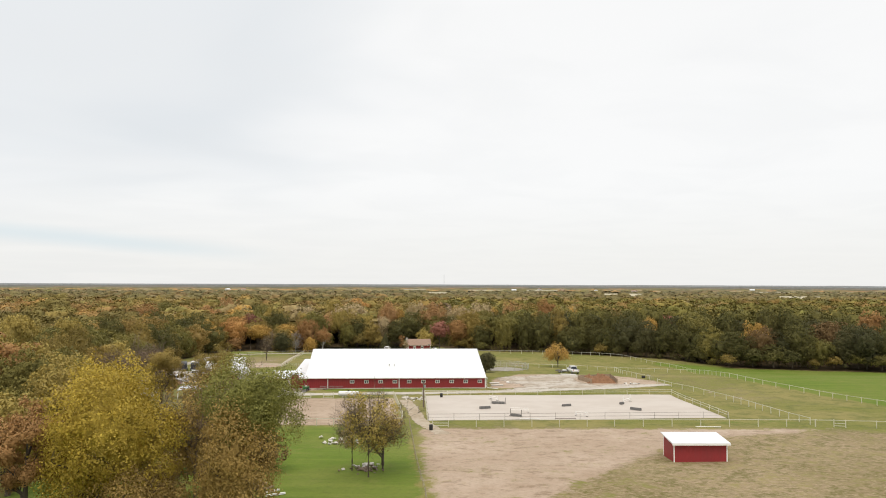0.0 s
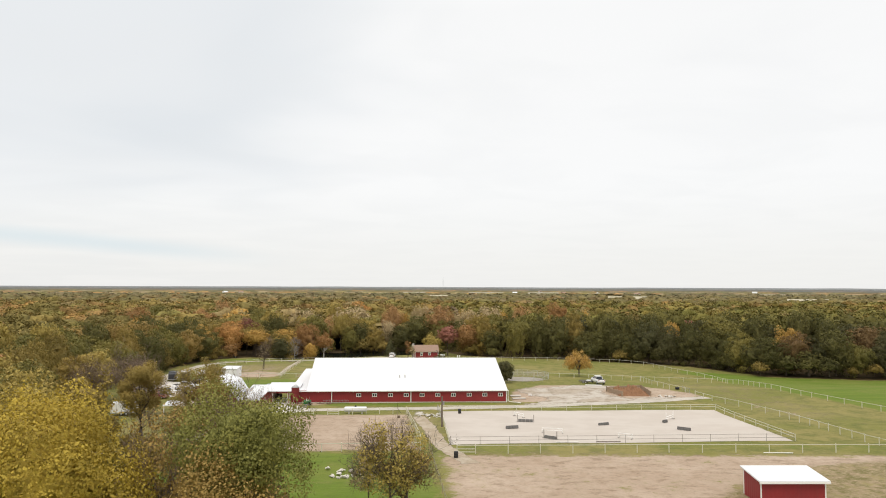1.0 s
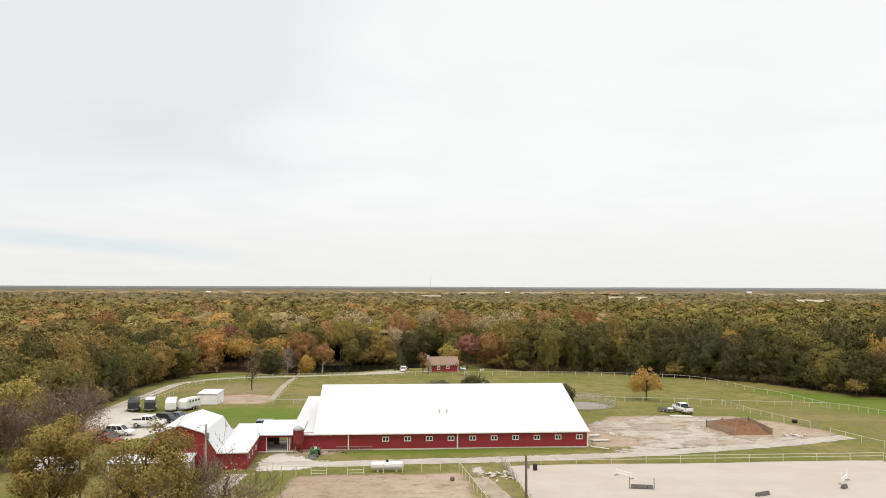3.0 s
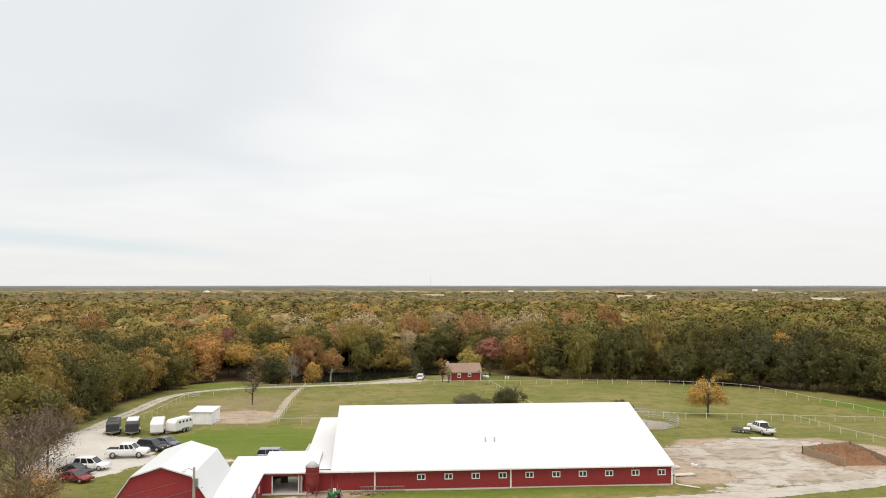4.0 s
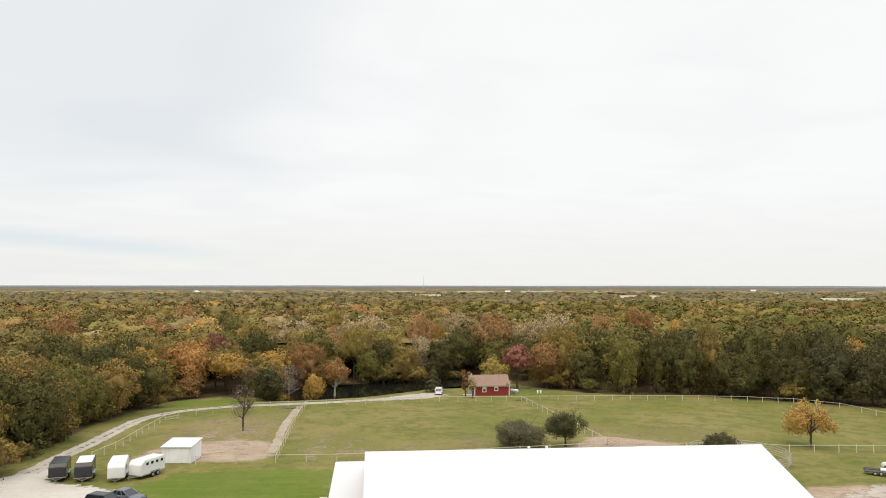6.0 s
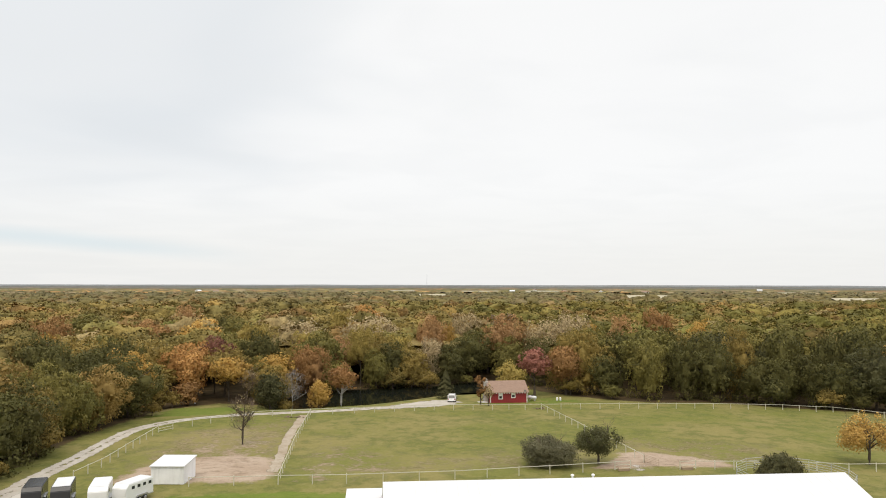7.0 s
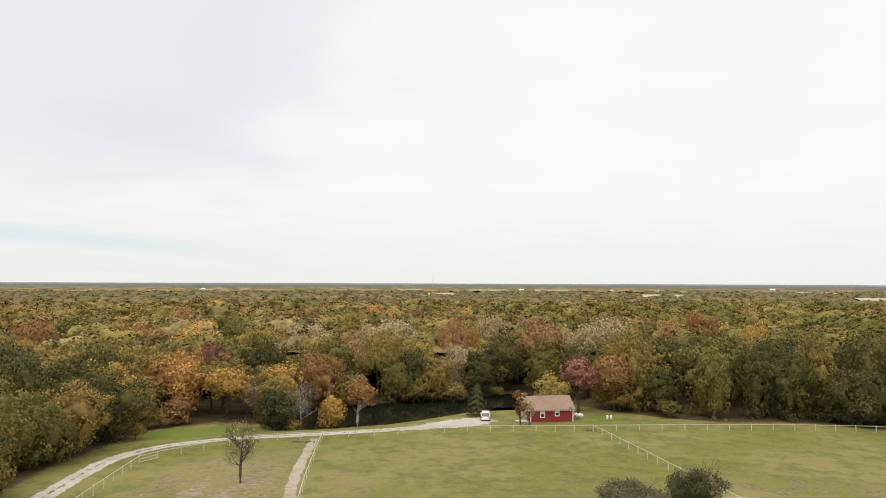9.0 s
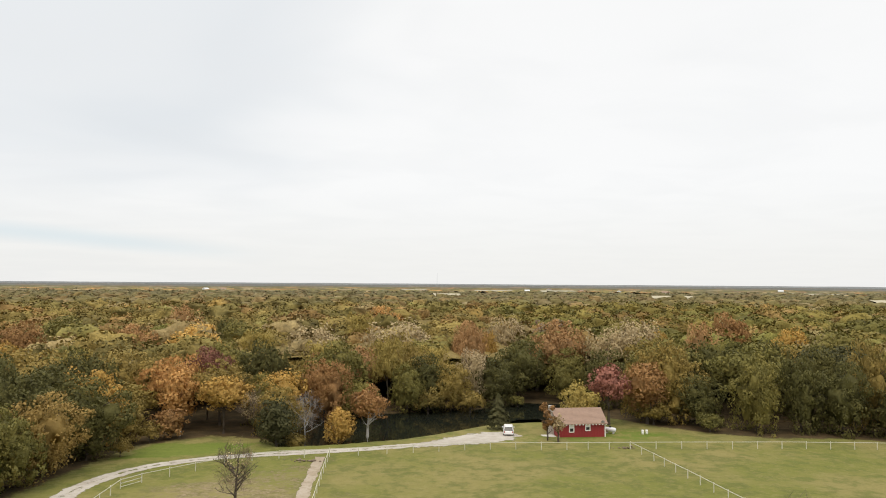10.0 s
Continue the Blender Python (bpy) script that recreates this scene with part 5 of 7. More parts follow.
# ---- vehicles ----
def wheel(parent, x, y, r=0.36, w=0.24):
    bm = bmesh.new()
    lathe(bm, [(r * 0.6, -w / 2), (r * 0.95, -w / 2), (r, -w / 4), (r, w / 4), (r * 0.95, w / 2), (r * 0.6, w / 2)], 18, "y", (x, y, r))
    tyre = part("wheel", bm, M_RUBBER, parent, "black rubber tyre")
    bm = bmesh.new()
    lathe(bm, [(0.06, -w / 2 - 0.015), (r * 0.62, -w / 2 - 0.01), (r * 0.62, w / 2 + 0.01), (0.06, w / 2 + 0.015)], 14, "y", (x, y, r))
    part("rim", bm, M_RIM, tyre)


def loft(bm, sections):
    """Joins cross-sections (x, half width at the bottom, at the top, z low, z high) along a body."""
    rings = []
    for x, wb, wt, z0, z1 in sections:
        zm = z0 + (z1 - z0) * 0.55
        ring = [(x, -wb * 0.92, z0), (x, -wb, z0 + 0.12), (x, -wb, zm), (x, -wt, z1), (x, wt, z1), (x, wb, zm), (x, wb, z0 + 0.12), (x, wb * 0.92, z0)]
        rings.append([bm.verts.new(p) for p in ring])
    for a, b in zip(rings, rings[1:]):
        for k in range(8):
            bm.faces.new((a[k], a[(k + 1) % 8], b[(k + 1) % 8], b[k]))
    bm.faces.new(rings[0][::-1])
    bm.faces.new(rings[-1])
    bmesh.ops.recalc_face_normals(bm, faces=bm.faces)
    bmesh.ops.bevel(bm, geom=bm.edges[:], offset=0.025, segments=1, affect="EDGES")
    for f in bm.faces:
        f.smooth = True
    return bm


def vehicle(kind, x, y, deg, mat, label, name="car"):
    """Front towards local +x. kind: pickup, suv, van or sedan."""
    t = empty(name, at_turn(x, y, deg), label, "car" if kind != "pickup" else "truck")
    S = {"pickup": (6.0, 1.0, 1.02, 2.06, 0.47), "suv": (4.8, 0.94, 0.95, 1.75, 0.36), "van": (5.0, 0.96, 0.98, 1.76, 0.34), "sedan": (4.7, 0.9, 0.86, 1.45, 0.33)}
    L, w, belt, top, r = S[kind]
    h, lo = L / 2, 0.32 if kind != "pickup" else 0.5
    hood = {"pickup": 1.26, "suv": 1.02, "van": 1.0, "sedan": 0.86}[kind]
    bm = bmesh.new()
    if kind == "pickup":
        loft(bm, [(-h, w * 0.96, w * 0.94, lo + 0.1, 1.3), (-h + 0.2, w, w * 0.96, lo, 1.32), (0.2, w, w * 0.96, lo, 1.32), (1.3, w, w * 0.95, lo, 1.32), (h - 0.35, w, w * 0.88, lo, hood), (h, w * 0.9, w * 0.8, lo + 0.1, hood - 0.18)])
    else:
        back = belt if kind != "sedan" else belt + 0.03
        loft(bm, [(-h, w * 0.88, w * 0.8, lo + 0.12, back), (-h + 0.25, w, w * 0.94, lo, back + 0.05), (0.6, w, w * 0.95, lo, belt + 0.05), (h - 0.5, w, w * 0.86, lo, hood - 0.08), (h, w * 0.84, w * 0.72, lo + 0.12, hood - 0.25)])
    body = part("body", bm, mat, t)
    # cabin: glass band with a painted roof
    x0, x1, x2, x3 = {"pickup": (-1.0, -0.88, 0.7, 1.4), "suv": (-h + 0.1, -h + 0.5, 0.35, 1.15), "van": (-h + 0.08, -h + 0.4, 0.75, 1.6), "sedan": (-h + 0.7, -h + 1.5, 0.25, 1.15)}[kind]
    base = {"pickup": 1.3, "suv": 0.97, "van": 1.0, "sedan": 0.86}[kind]
    bm = bmesh.new()
    v = [bm.verts.new(p) for p in ((x0, -w * 0.93, base), (x3, -w * 0.93, base), (x3, w * 0.93, base), (x0, w * 0.93, base), (x1, -w * 0.76, top - 0.08), (x2, -w * 0.76, top - 0.08), (x2, w * 0.76, top - 0.08), (x1, w * 0.76, top - 0.08))]
    for f in ((3, 2, 1, 0), (4, 5, 6, 7), (0, 1, 5, 4), (1, 2, 6, 5), (2, 3, 7, 6), (3, 0, 4, 7)):
        bm.faces.new([v[i] for i in f])
    bmesh.ops.bevel(bm, geom=bm.edges[:], offset=0.04, segments=2, affect="EDGES")
    cabin = part("windows", bm, M_GLASS, t, "dark tinted windows")
    bm = bmesh.new()
    v = [bm.verts.new(p) for p in ((x1 - 0.08, -w * 0.8, top - 0.1), (x2 + 0.05, -w * 0.8, top - 0.1), (x2 + 0.05, w * 0.8, top - 0.1), (x1 - 0.08, w * 0.8, top - 0.1), (x1 + 0.05, -w * 0.68, top), (x2 - 0.12, -w * 0.68, top), (x2 - 0.12, w * 0.68, top), (x1 + 0.05, w * 0.68, top))]
    for f in ((3, 2, 1, 0), (4, 5, 6, 7), (0, 1, 5, 4), (1, 2, 6, 5), (2, 3, 7, 6), (3, 0, 4, 7)):
        bm.faces.new([v[i] for i in f])
    bmesh.ops.bevel(bm, geom=bm.edges[:], offset=0.03, segments=2, affect="EDGES")
    part("roof_panel", bm, mat, t)
    for s in (-1, 1):
        for k, xa in enumerate(np.linspace(x0, x3, 4)):
            xb = x1 + (x2 - x1) * k / 3
            bm = bmesh.new()
            tube(bm, [(xa, s * w * 0.94, base), (xb, s * w * 0.775, top - 0.07)], [0.055, 0.05], 5)
            part("pillar", bm, mat, t)
        bm = bmesh.new()
        box(bm, h - 0.12, h + 0.01, s * w * 0.62 - 0.16, s * w * 0.62 + 0.16, hood - 0.42, hood - 0.24, 0.03)
        part("headlight", bm, M_LAMP, t)
        bm = bmesh.new()
        box(bm, -h - 0.02, -h + 0.08, s * w * 0.78 - 0.09, s * w * 0.78 + 0.09, base - 0.3, base - 0.02, 0.02)
        part("tail_light", bm, M_REDLAMP, t)
        bm = bmesh.new()
        box(bm, x3 - 0.35, x3 - 0.15, s * (w + 0.12) - 0.1, s * (w + 0.12) + 0.1, base + 0.02, base + 0.2, 0.04)
        part("mirror", bm, mat, t)
        for xw in (-h * 0.62, h * 0.63):
            wheel(t, xw, s * (w - 0.1), r)
    bm = bmesh.new()
    box(bm, h - 0.06, h + 0.07, -w * 0.9, w * 0.9, lo + 0.06, lo + 0.28, 0.04)
    part("bumper", bm, M_RIM if kind == "pickup" else mat, t)
    bm = bmesh.new()
    box(bm, -h - 0.07, -h + 0.06, -w * 0.9, w * 0.9, lo + 0.06, lo + 0.28, 0.04)
    part("bumper", bm, M_RIM if kind == "pickup" else mat, t)
    if kind == "pickup":
        bm = bmesh.new()
        box(bm, -h + 0.12, -1.05, -w * 0.82, w * 0.82, 1.29, 1.345)
        part("cargo_bed", bm, M_RUBBER, t, "dark open cargo bed")
    return t


vehicle("pickup", -66.6, 194.6, 3, M_CARWHITE, "white crew-cab pickup truck parked on gravel", "pickup_truck")
vehicle("suv", -64.6, 198.9, -18, M_CARBLACK, "dark blue-black estate car parked on gravel", "car")
vehicle("sedan", -63.6, 202.0, -20, M_CARGREY, "grey saloon car parked on gravel", "car")
vehicle("suv", -68.7, 187.4, -4, M_CARWHITE, "white off-road car with a roof rack", "car")
vehicle("sedan", -69.6, 184.6, -14, M_CARBLACK, "black saloon car parked on gravel", "car")
vehicle("sedan", -68.0, 181.2, -16, M_CARRED, "dark red saloon car parked on gravel", "car")
vehicle("van", -44.4, 192.3, 1, M_CARSILVER, "silver-grey minivan beside the barn", "minivan")
vehicle("pickup", 36.6, 211.6, 97, M_CARWHITE, "white pickup truck in the gravel yard", "pickup_truck")
vehicle("suv", -23.9, 299.2, 85, M_CARWHITE, "white off-road car by the cottage", "car")


def horse_trailer(x, y, deg, mat, label, slats=False, length=5.2, tall=2.5, roof=None):
    """Front (tongue) towards local +x."""
    t = empty("horse_trailer", at_turn(x, y, deg), label, "trailer")
    h, w = length / 2, 1.05
    bm = bmesh.new()
    prism(bm, [(-h, 0.45), (-h, tall - 0.05), (-h + 0.1, tall), (h - 0.5, tall), (h, tall - 0.45), (h, 0.55), (h - 0.1, 0.45)], -w, w)
    bmesh.ops.bevel(bm, geom=bm.edges[:], offset=0.06, segments=2, affect="EDGES")
    part("trailer_body", bm, mat, t)
    bm = bmesh.new()
    box(bm, -h + 0.05, h - 0.55, -w * 0.9, w * 0.9, tall - 0.02, tall + 0.04, 0.02)
    part("trailer_roof", bm, roof or M_ROOF, t)
    for s in (-1, 1):
        for xw in (-0.75, 0.15):
            wheel(t, xw, s * (w + 0.05), 0.34, 0.2)
        bm = bmesh.new()
        prism(bm, [(-1.2, 0.72), (-1.05, 0.86), (0.45, 0.86), (0.6, 0.72), (0.5, 0.7), (-1.1, 0.7)], s * w - 0.02, s * (w + 0.2))
        part("mudguard", bm, M_RIM, t)
        if slats:
            for xw in (-1.6, -0.7, 0.2, 1.1):
                bm = bmesh.new()
                box(bm, xw - 0.22, xw + 0.22, s * (w + 0.01) - 0.02, s * (w + 0.01) + 0.02, 1.75, 2.1, 0.01)
                part("side_window", bm, M_GLASS, t)
        else:
            bm = bmesh.new()
            box(bm, h * 0.3, h * 0.6, s * (w + 0.01) - 0.02, s * (w + 0.01) + 0.02, 1.5, 1.9, 0.01)
            part("side_window", bm, M_GLASS, t)
    bm = bmesh.new()
    tube(bm, [(h, -0.7, 0.5), (h + 1.2, 0, 0.5)], [0.05, 0.05], 6)
    tube(bm, [(h, 0.7, 0.5), (h + 1.2, 0, 0.5)], [0.05, 0.05], 6)
    tube(bm, [(h + 1.0, 0, 0.0), (h + 1.0, 0, 0.7)], [0.05, 0.05], 6)
    part("tongue", bm, M_DARKPIPE, t)
    bm = bmesh.new()
    box(bm, -h, h, -w * 1.01, w * 1.01, 0.5, 0.62, 0.01)
    part("trim_band", bm, M_RIM, t)


horse_trailer(-76.8, 213.6, -72, M_CARBLACK, "black horse trailer with a dull dark roof", False, 4.8, 2.3, M_CARBLACK)
horse_trailer(-73.4, 213.4, -72, M_CARBLACK, "black horse trailer with white trim", False, 4.8, 2.4, M_ROOF)
horse_trailer(-69.0, 213.2, -74, M_CARWHITE, "white enclosed horse trailer", False, 5.0, 2.4)
horse_trailer(-65.6, 214.2, -112, M_CARWHITE, "white slant-load horse trailer with side windows", True, 4.5, 2.4)
horse_trailer(-66.0, 160.5, 8, M_CARWHITE, "white horse trailer parked behind the yard trees", False, 5.6, 2.4)


def flatbed_trailer():
    t = empty("flatbed_trailer", at_turn(33.4, 212.2, -28) @ Matrix.Diagonal((0.82, 0.82, 0.82, 1)), "low dark flatbed trailer with a white load", "trailer")
    bm = bmesh.new()
    box(bm, -2.0, 2.0, -0.95, 0.95, 0.5, 0.62, 0.02)
    part("deck", bm, M_RUBBER, t)
    for s in (-1, 1):
        for x in (-0.45, 0.4):
            wheel(t, x, s * 1.08, 0.33, 0.2)
        bm = bmesh.new()
        box(bm, -2.0, 2.0, s * 0.95 - 0.03, s * 0.95 + 0.03, 0.62, 0.9)
        part("side_rail", bm, M_DARKPIPE, t)
    bm = bmesh.new()
    box(bm, 0.4, 1.7, -0.75, 0.75, 0.62, 1.05, 0.08)
    part("load", bm, M_TANK, t, "white covered load")
    bm = bmesh.new()
    tube(bm, [(2.0, 0, 0.55), (3.2, 0, 0.5)], [0.05, 0.05], 6)
    part("tongue", bm, M_DARKPIPE, t)


flatbed_trailer()


def tractor():
    t = empty("tractor", at_turn(-33.2, 172.2, -93) @ Matrix.Diagonal((0.78, 0.78, 0.78, 1)), "green tractor with a front loader by the barn", "tractor")
    bm = bmesh.new()
    box(bm, -0.2, 1.5, -0.35, 0.35, 0.6, 1.3, 0.08)
    part("bonnet", bm, M_GREEN, t)
    bm = bmesh.new()
    box(bm, -1.2, -0.1, -0.4, 0.4, 0.5, 0.95, 0.06)
    part("rear_frame", bm, M_GREEN, t)
    for s in (-1, 1):
        wheel(t, -0.8, s * 0.75, 0.62, 0.38)
        wheel(t, 1.05, s * 0.65, 0.38, 0.26)
        bm = bmesh.new()
        prism(bm, [(-1.45, 1.0), (-1.2, 1.35), (-0.4, 1.35), (-0.15, 1.0), (-0.25, 0.98), (-0.45, 1.27), (-1.15, 1.27), (-1.36, 0.98)], s * 0.75 - 0.2, s * 0.75 + 0.2)
        part("fender", bm, M_GREEN, t)
        bm = bmesh.new()
        tube(bm, [(0.0, s * 0.5, 1.2), (1.2, s * 0.5, 1.0), (2.1, s * 0.5, 0.35)], [0.07, 0.07, 0.06], 6)
        part("loader_arm", bm, M_GREEN, t)
        bm = bmesh.new()
        tube(bm, [(-0.95, s * 0.45, 0.95), (-1.0, s * 0.45, 2.2)], [0.035, 0.035], 6)
        part("roll_bar_post", bm, M_DARKPIPE, t)
    bm = bmesh.new()
    prism(bm, [(2.0, 0.1), (2.1, 0.65), (2.18, 0.62), (2.12, 0.15), (2.6, 0.08), (2.6, 0.02)], -0.8, 0.8)
    part("bucket", bm, M_DARKPIPE, t, "worn steel loader bucket")
    bm = bmesh.new()
    box(bm, -0.95, -0.5, -0.25, 0.25, 0.95, 1.1, 0.05)
    box(bm, -1.0, -0.88, -0.25, 0.25, 1.05, 1.5, 0.05)
    part("seat", bm, M_TRIM, t, "pale driver's seat")
    bm = bmesh.new()
    tube(bm, [(0.9, 0.15, 1.25), (0.9, 0.15, 2.0)], [0.045, 0.045], 8)
    part("exhaust", bm, M_TRIM, t, "pale upright exhaust")
    bm = bmesh.new()
    lathe(bm, [(0.16, 0.0), (0.19, 0.02), (0.16, 0.04)], 14, "z", (-0.3, 0, 1.4))
    part("steering_wheel", bm, M_RUBBER, t)


tractor()


def wall_ladder():
    t = empty("ladder", at_turn(-30.4, 175.55, 2.6, 0.0), "long aluminium ladder lying along the barn wall", "ladder")
    for z in (0.15, 0.6):
        piece("ladder_rail", ME_PIPE, t, (0, 0, z), (5.6, 0, z), 0.07)
    for k in range(18):
        piece("rung", ME_PIPE, t, (0.2 + k * 0.31, 0, 0.15), (0.2 + k * 0.31, 0, 0.6), 0.04)


wall_ladder()


# ---- jumps in the arena ----
def jump(x, y, deg, width, label, panel=True, mat=None, tall=1.3, standards=True):
    t = empty("show_jump", at_turn(x, y, deg) @ pose(0, 0, 0.02), label, "jump", "jumps in the arena")
    mat = mat or M_JUMPDARK
    for s in (-1, 1):
        if standards:
            bm = bmesh.new()
            box(bm, s * width / 2 - 0.05, s * width / 2 + 0.05, -0.05, 0.05, 0, tall, 0.01)
            part("standard", bm, M_TRIM if mat is not M_JUMPDARK else M_DARKPIPE, t)
            bm = bmesh.new()
            box(bm, s * width / 2 - 0.05, s * width / 2 + 0.05, -0.35, 0.35, 0, 0.08)
            part("foot", bm, M_DARKPIPE, t)
    if panel:
        n = 4
        for k in range(n):
            x0 = -width / 2 + 0.15 + k * (width - 0.3) / n
            bm = bmesh.new()
            prism(bm, [(-0.24, 0), (-0.1, 0.45), (0.1, 0.45), (0.24, 0)], x0 + 0.02, x0 + (width - 0.3) / n - 0.02, "x")
            part("box_panel", bm, mat, t)
    else:
        for z in (0.35, 0.7):
            bm = bmesh.new()
            tube(bm, [(-width / 2, 0, z), (width / 2, 0, z + 0.03)], [0.05, 0.05], 8)
            part("pole", bm, M_TRIM, t, "white jump pole")


jump(7.8, 148.5, 18, 2.6, "low dark box jump on the sand", True, None, 1.2, False)
jump(10.9, 154.7, -10, 3.0, "dark box jump between two standards")
jump(10.2, 159.8, -55, 2.6, "white pole jump lying askew", False, M_TRIM, 0.9)
jump(13.3, 139.6, -40, 2.4, "small dark box jump with standards")
jump(14.4, 144.6, -12, 3.4, "thin white ground pole jump", False, M_TRIM, 0.5)
jump(24.8, 151.6, 24, 2.4, "low dark box jump on pale feet", True, None, 1.0, False)
jump(25.9, 140.2, -35, 2.2, "white pole jump near the rail", False, M_TRIM, 0.8)
jump(36.9, 154.6, 35, 1.4, "small dark crossed jump", True, None, 1.2, False)
jump(38.6, 157.2, 48, 3.0, "pale pole jump with tall standards", False, M_TRIM, 1.5)
jump(38.1, 147.5, -38, 2.6, "dark box jump on the sand", True, None, 1.2, False)


def ground_poles():
    for k, (x, y, deg, n) in enumerate([(15.6, 136.6, 4, 3.6), (22.4, 137.2, 2, 3.8), (46.6, 129.8, -1, 4.2)]):
        bm = bmesh.new()
        tube(bm, [(-n / 2, 0, 0.09), (n / 2, 0, 0.09)], [0.06, 0.06], 8)
        ob = part("ground_pole", bm, M_TRIM if k != 1 else M_POLE)
        ob.matrix_basis = at_turn(x, y, deg) @ pose(0, 0, 0.02 if k < 2 else -0.06)
        tagged(ob, "painted pole lying on the ground", "pole")


ground_poles()


def barrel(x, y, label, mat=M_RUBBER, r=0.3, tall=0.85):
    bm = bmesh.new()
    lathe(bm, [(r * 0.94, 0), (r, 0.06), (r, tall * 0.33), (r * 1.05, tall * 0.35), (r, tall * 0.37), (r, tall * 0.66), (r * 1.05, tall * 0.68), (r, tall * 0.7), (r, tall - 0.05), (r * 0.92, tall)], 16)
    ob = part("barrel", bm, mat)
    ob.matrix_basis = at_turn(x, y)
    return tagged(ob, label, "barrel")


barrel(-2.6, 126.2, "black barrel beside the dirt track")
barrel(-1.2, 163.4, "black barrel in the arena corner")
barrel(-13.0, 158.6, "dark tub beside the paddock fence", M_DIRTPILE, 0.3, 0.4)
barrel(53.4, 198.5, "dark trough tub by the yard gate", M_RUBBER, 0.5, 0.5)
barrel(1.2, 299.2, "pale yard urn on the cottage lawn", M_TRIM, 0.22, 0.8)
barrel(2.0, 299.3, "pale yard urn on the cottage lawn", M_TRIM, 0.22, 0.8)
barrel(-83.5, 296.2, "white marker post by the wood", M_TRIM, 0.18, 1.1)
slab_at("bench", -2.9, 227.6, 5, 1.6, 0.5, 0.35, M_WOOD, "low wooden bench by the gate", "bench")
slab_at("bench", 6.2, 228.0, 5, 1.6, 0.6, 0.4, M_WOOD, "low wooden feeder by the gate", "bench")
for k in range(4):
    slab_at("log", -20.3 - 0.9 * k, 86.5 + 1.3 * k, 30 + 12 * k, 2.2, 0.22, 0.2, M_TRIM if k < 2 else M_WOOD, "old board lying under the lawn trees", "board")
slab_at("wood_store", -24.5, 89.5, 8, 3.4, 1.4, 1.0, M_WOOD, "weathered low wood store under the trees", "shed")

# ---- trees ----
def ball(cuts):
    bm = bmesh.new()
    bmesh.ops.create_icosphere(bm, subdivisions=cuts, radius=1.0)
    v = np.array([p.co[:] for p in bm.verts])
    f = np.array([[p.index for p in q.verts] for q in bm.faces])
    bm.free()
    return v, f


BALLS = {2: ball(2), 3: ball(3), 4: ball(4), 5: ball(5)}


def unit(rng, n):
    d = rng.normal(size=(n, 3))
    return d / np.linalg.norm(d, axis=1)[:, None]


def billow(d, boughs, wide):
    """Rounded swellings about the directions 'boughs': 1 on top of one, 0 in the creases between them."""
    ang = np.arccos(np.clip(d @ boughs.T, -1, 1)) / wide[None]
    return np.sqrt(np.clip(1 - ang ** 2, 0, 1)).max(1)


def unit_rows(a):
    return a / (np.linalg.norm(a, axis=1)[:, None] + 1e-9)


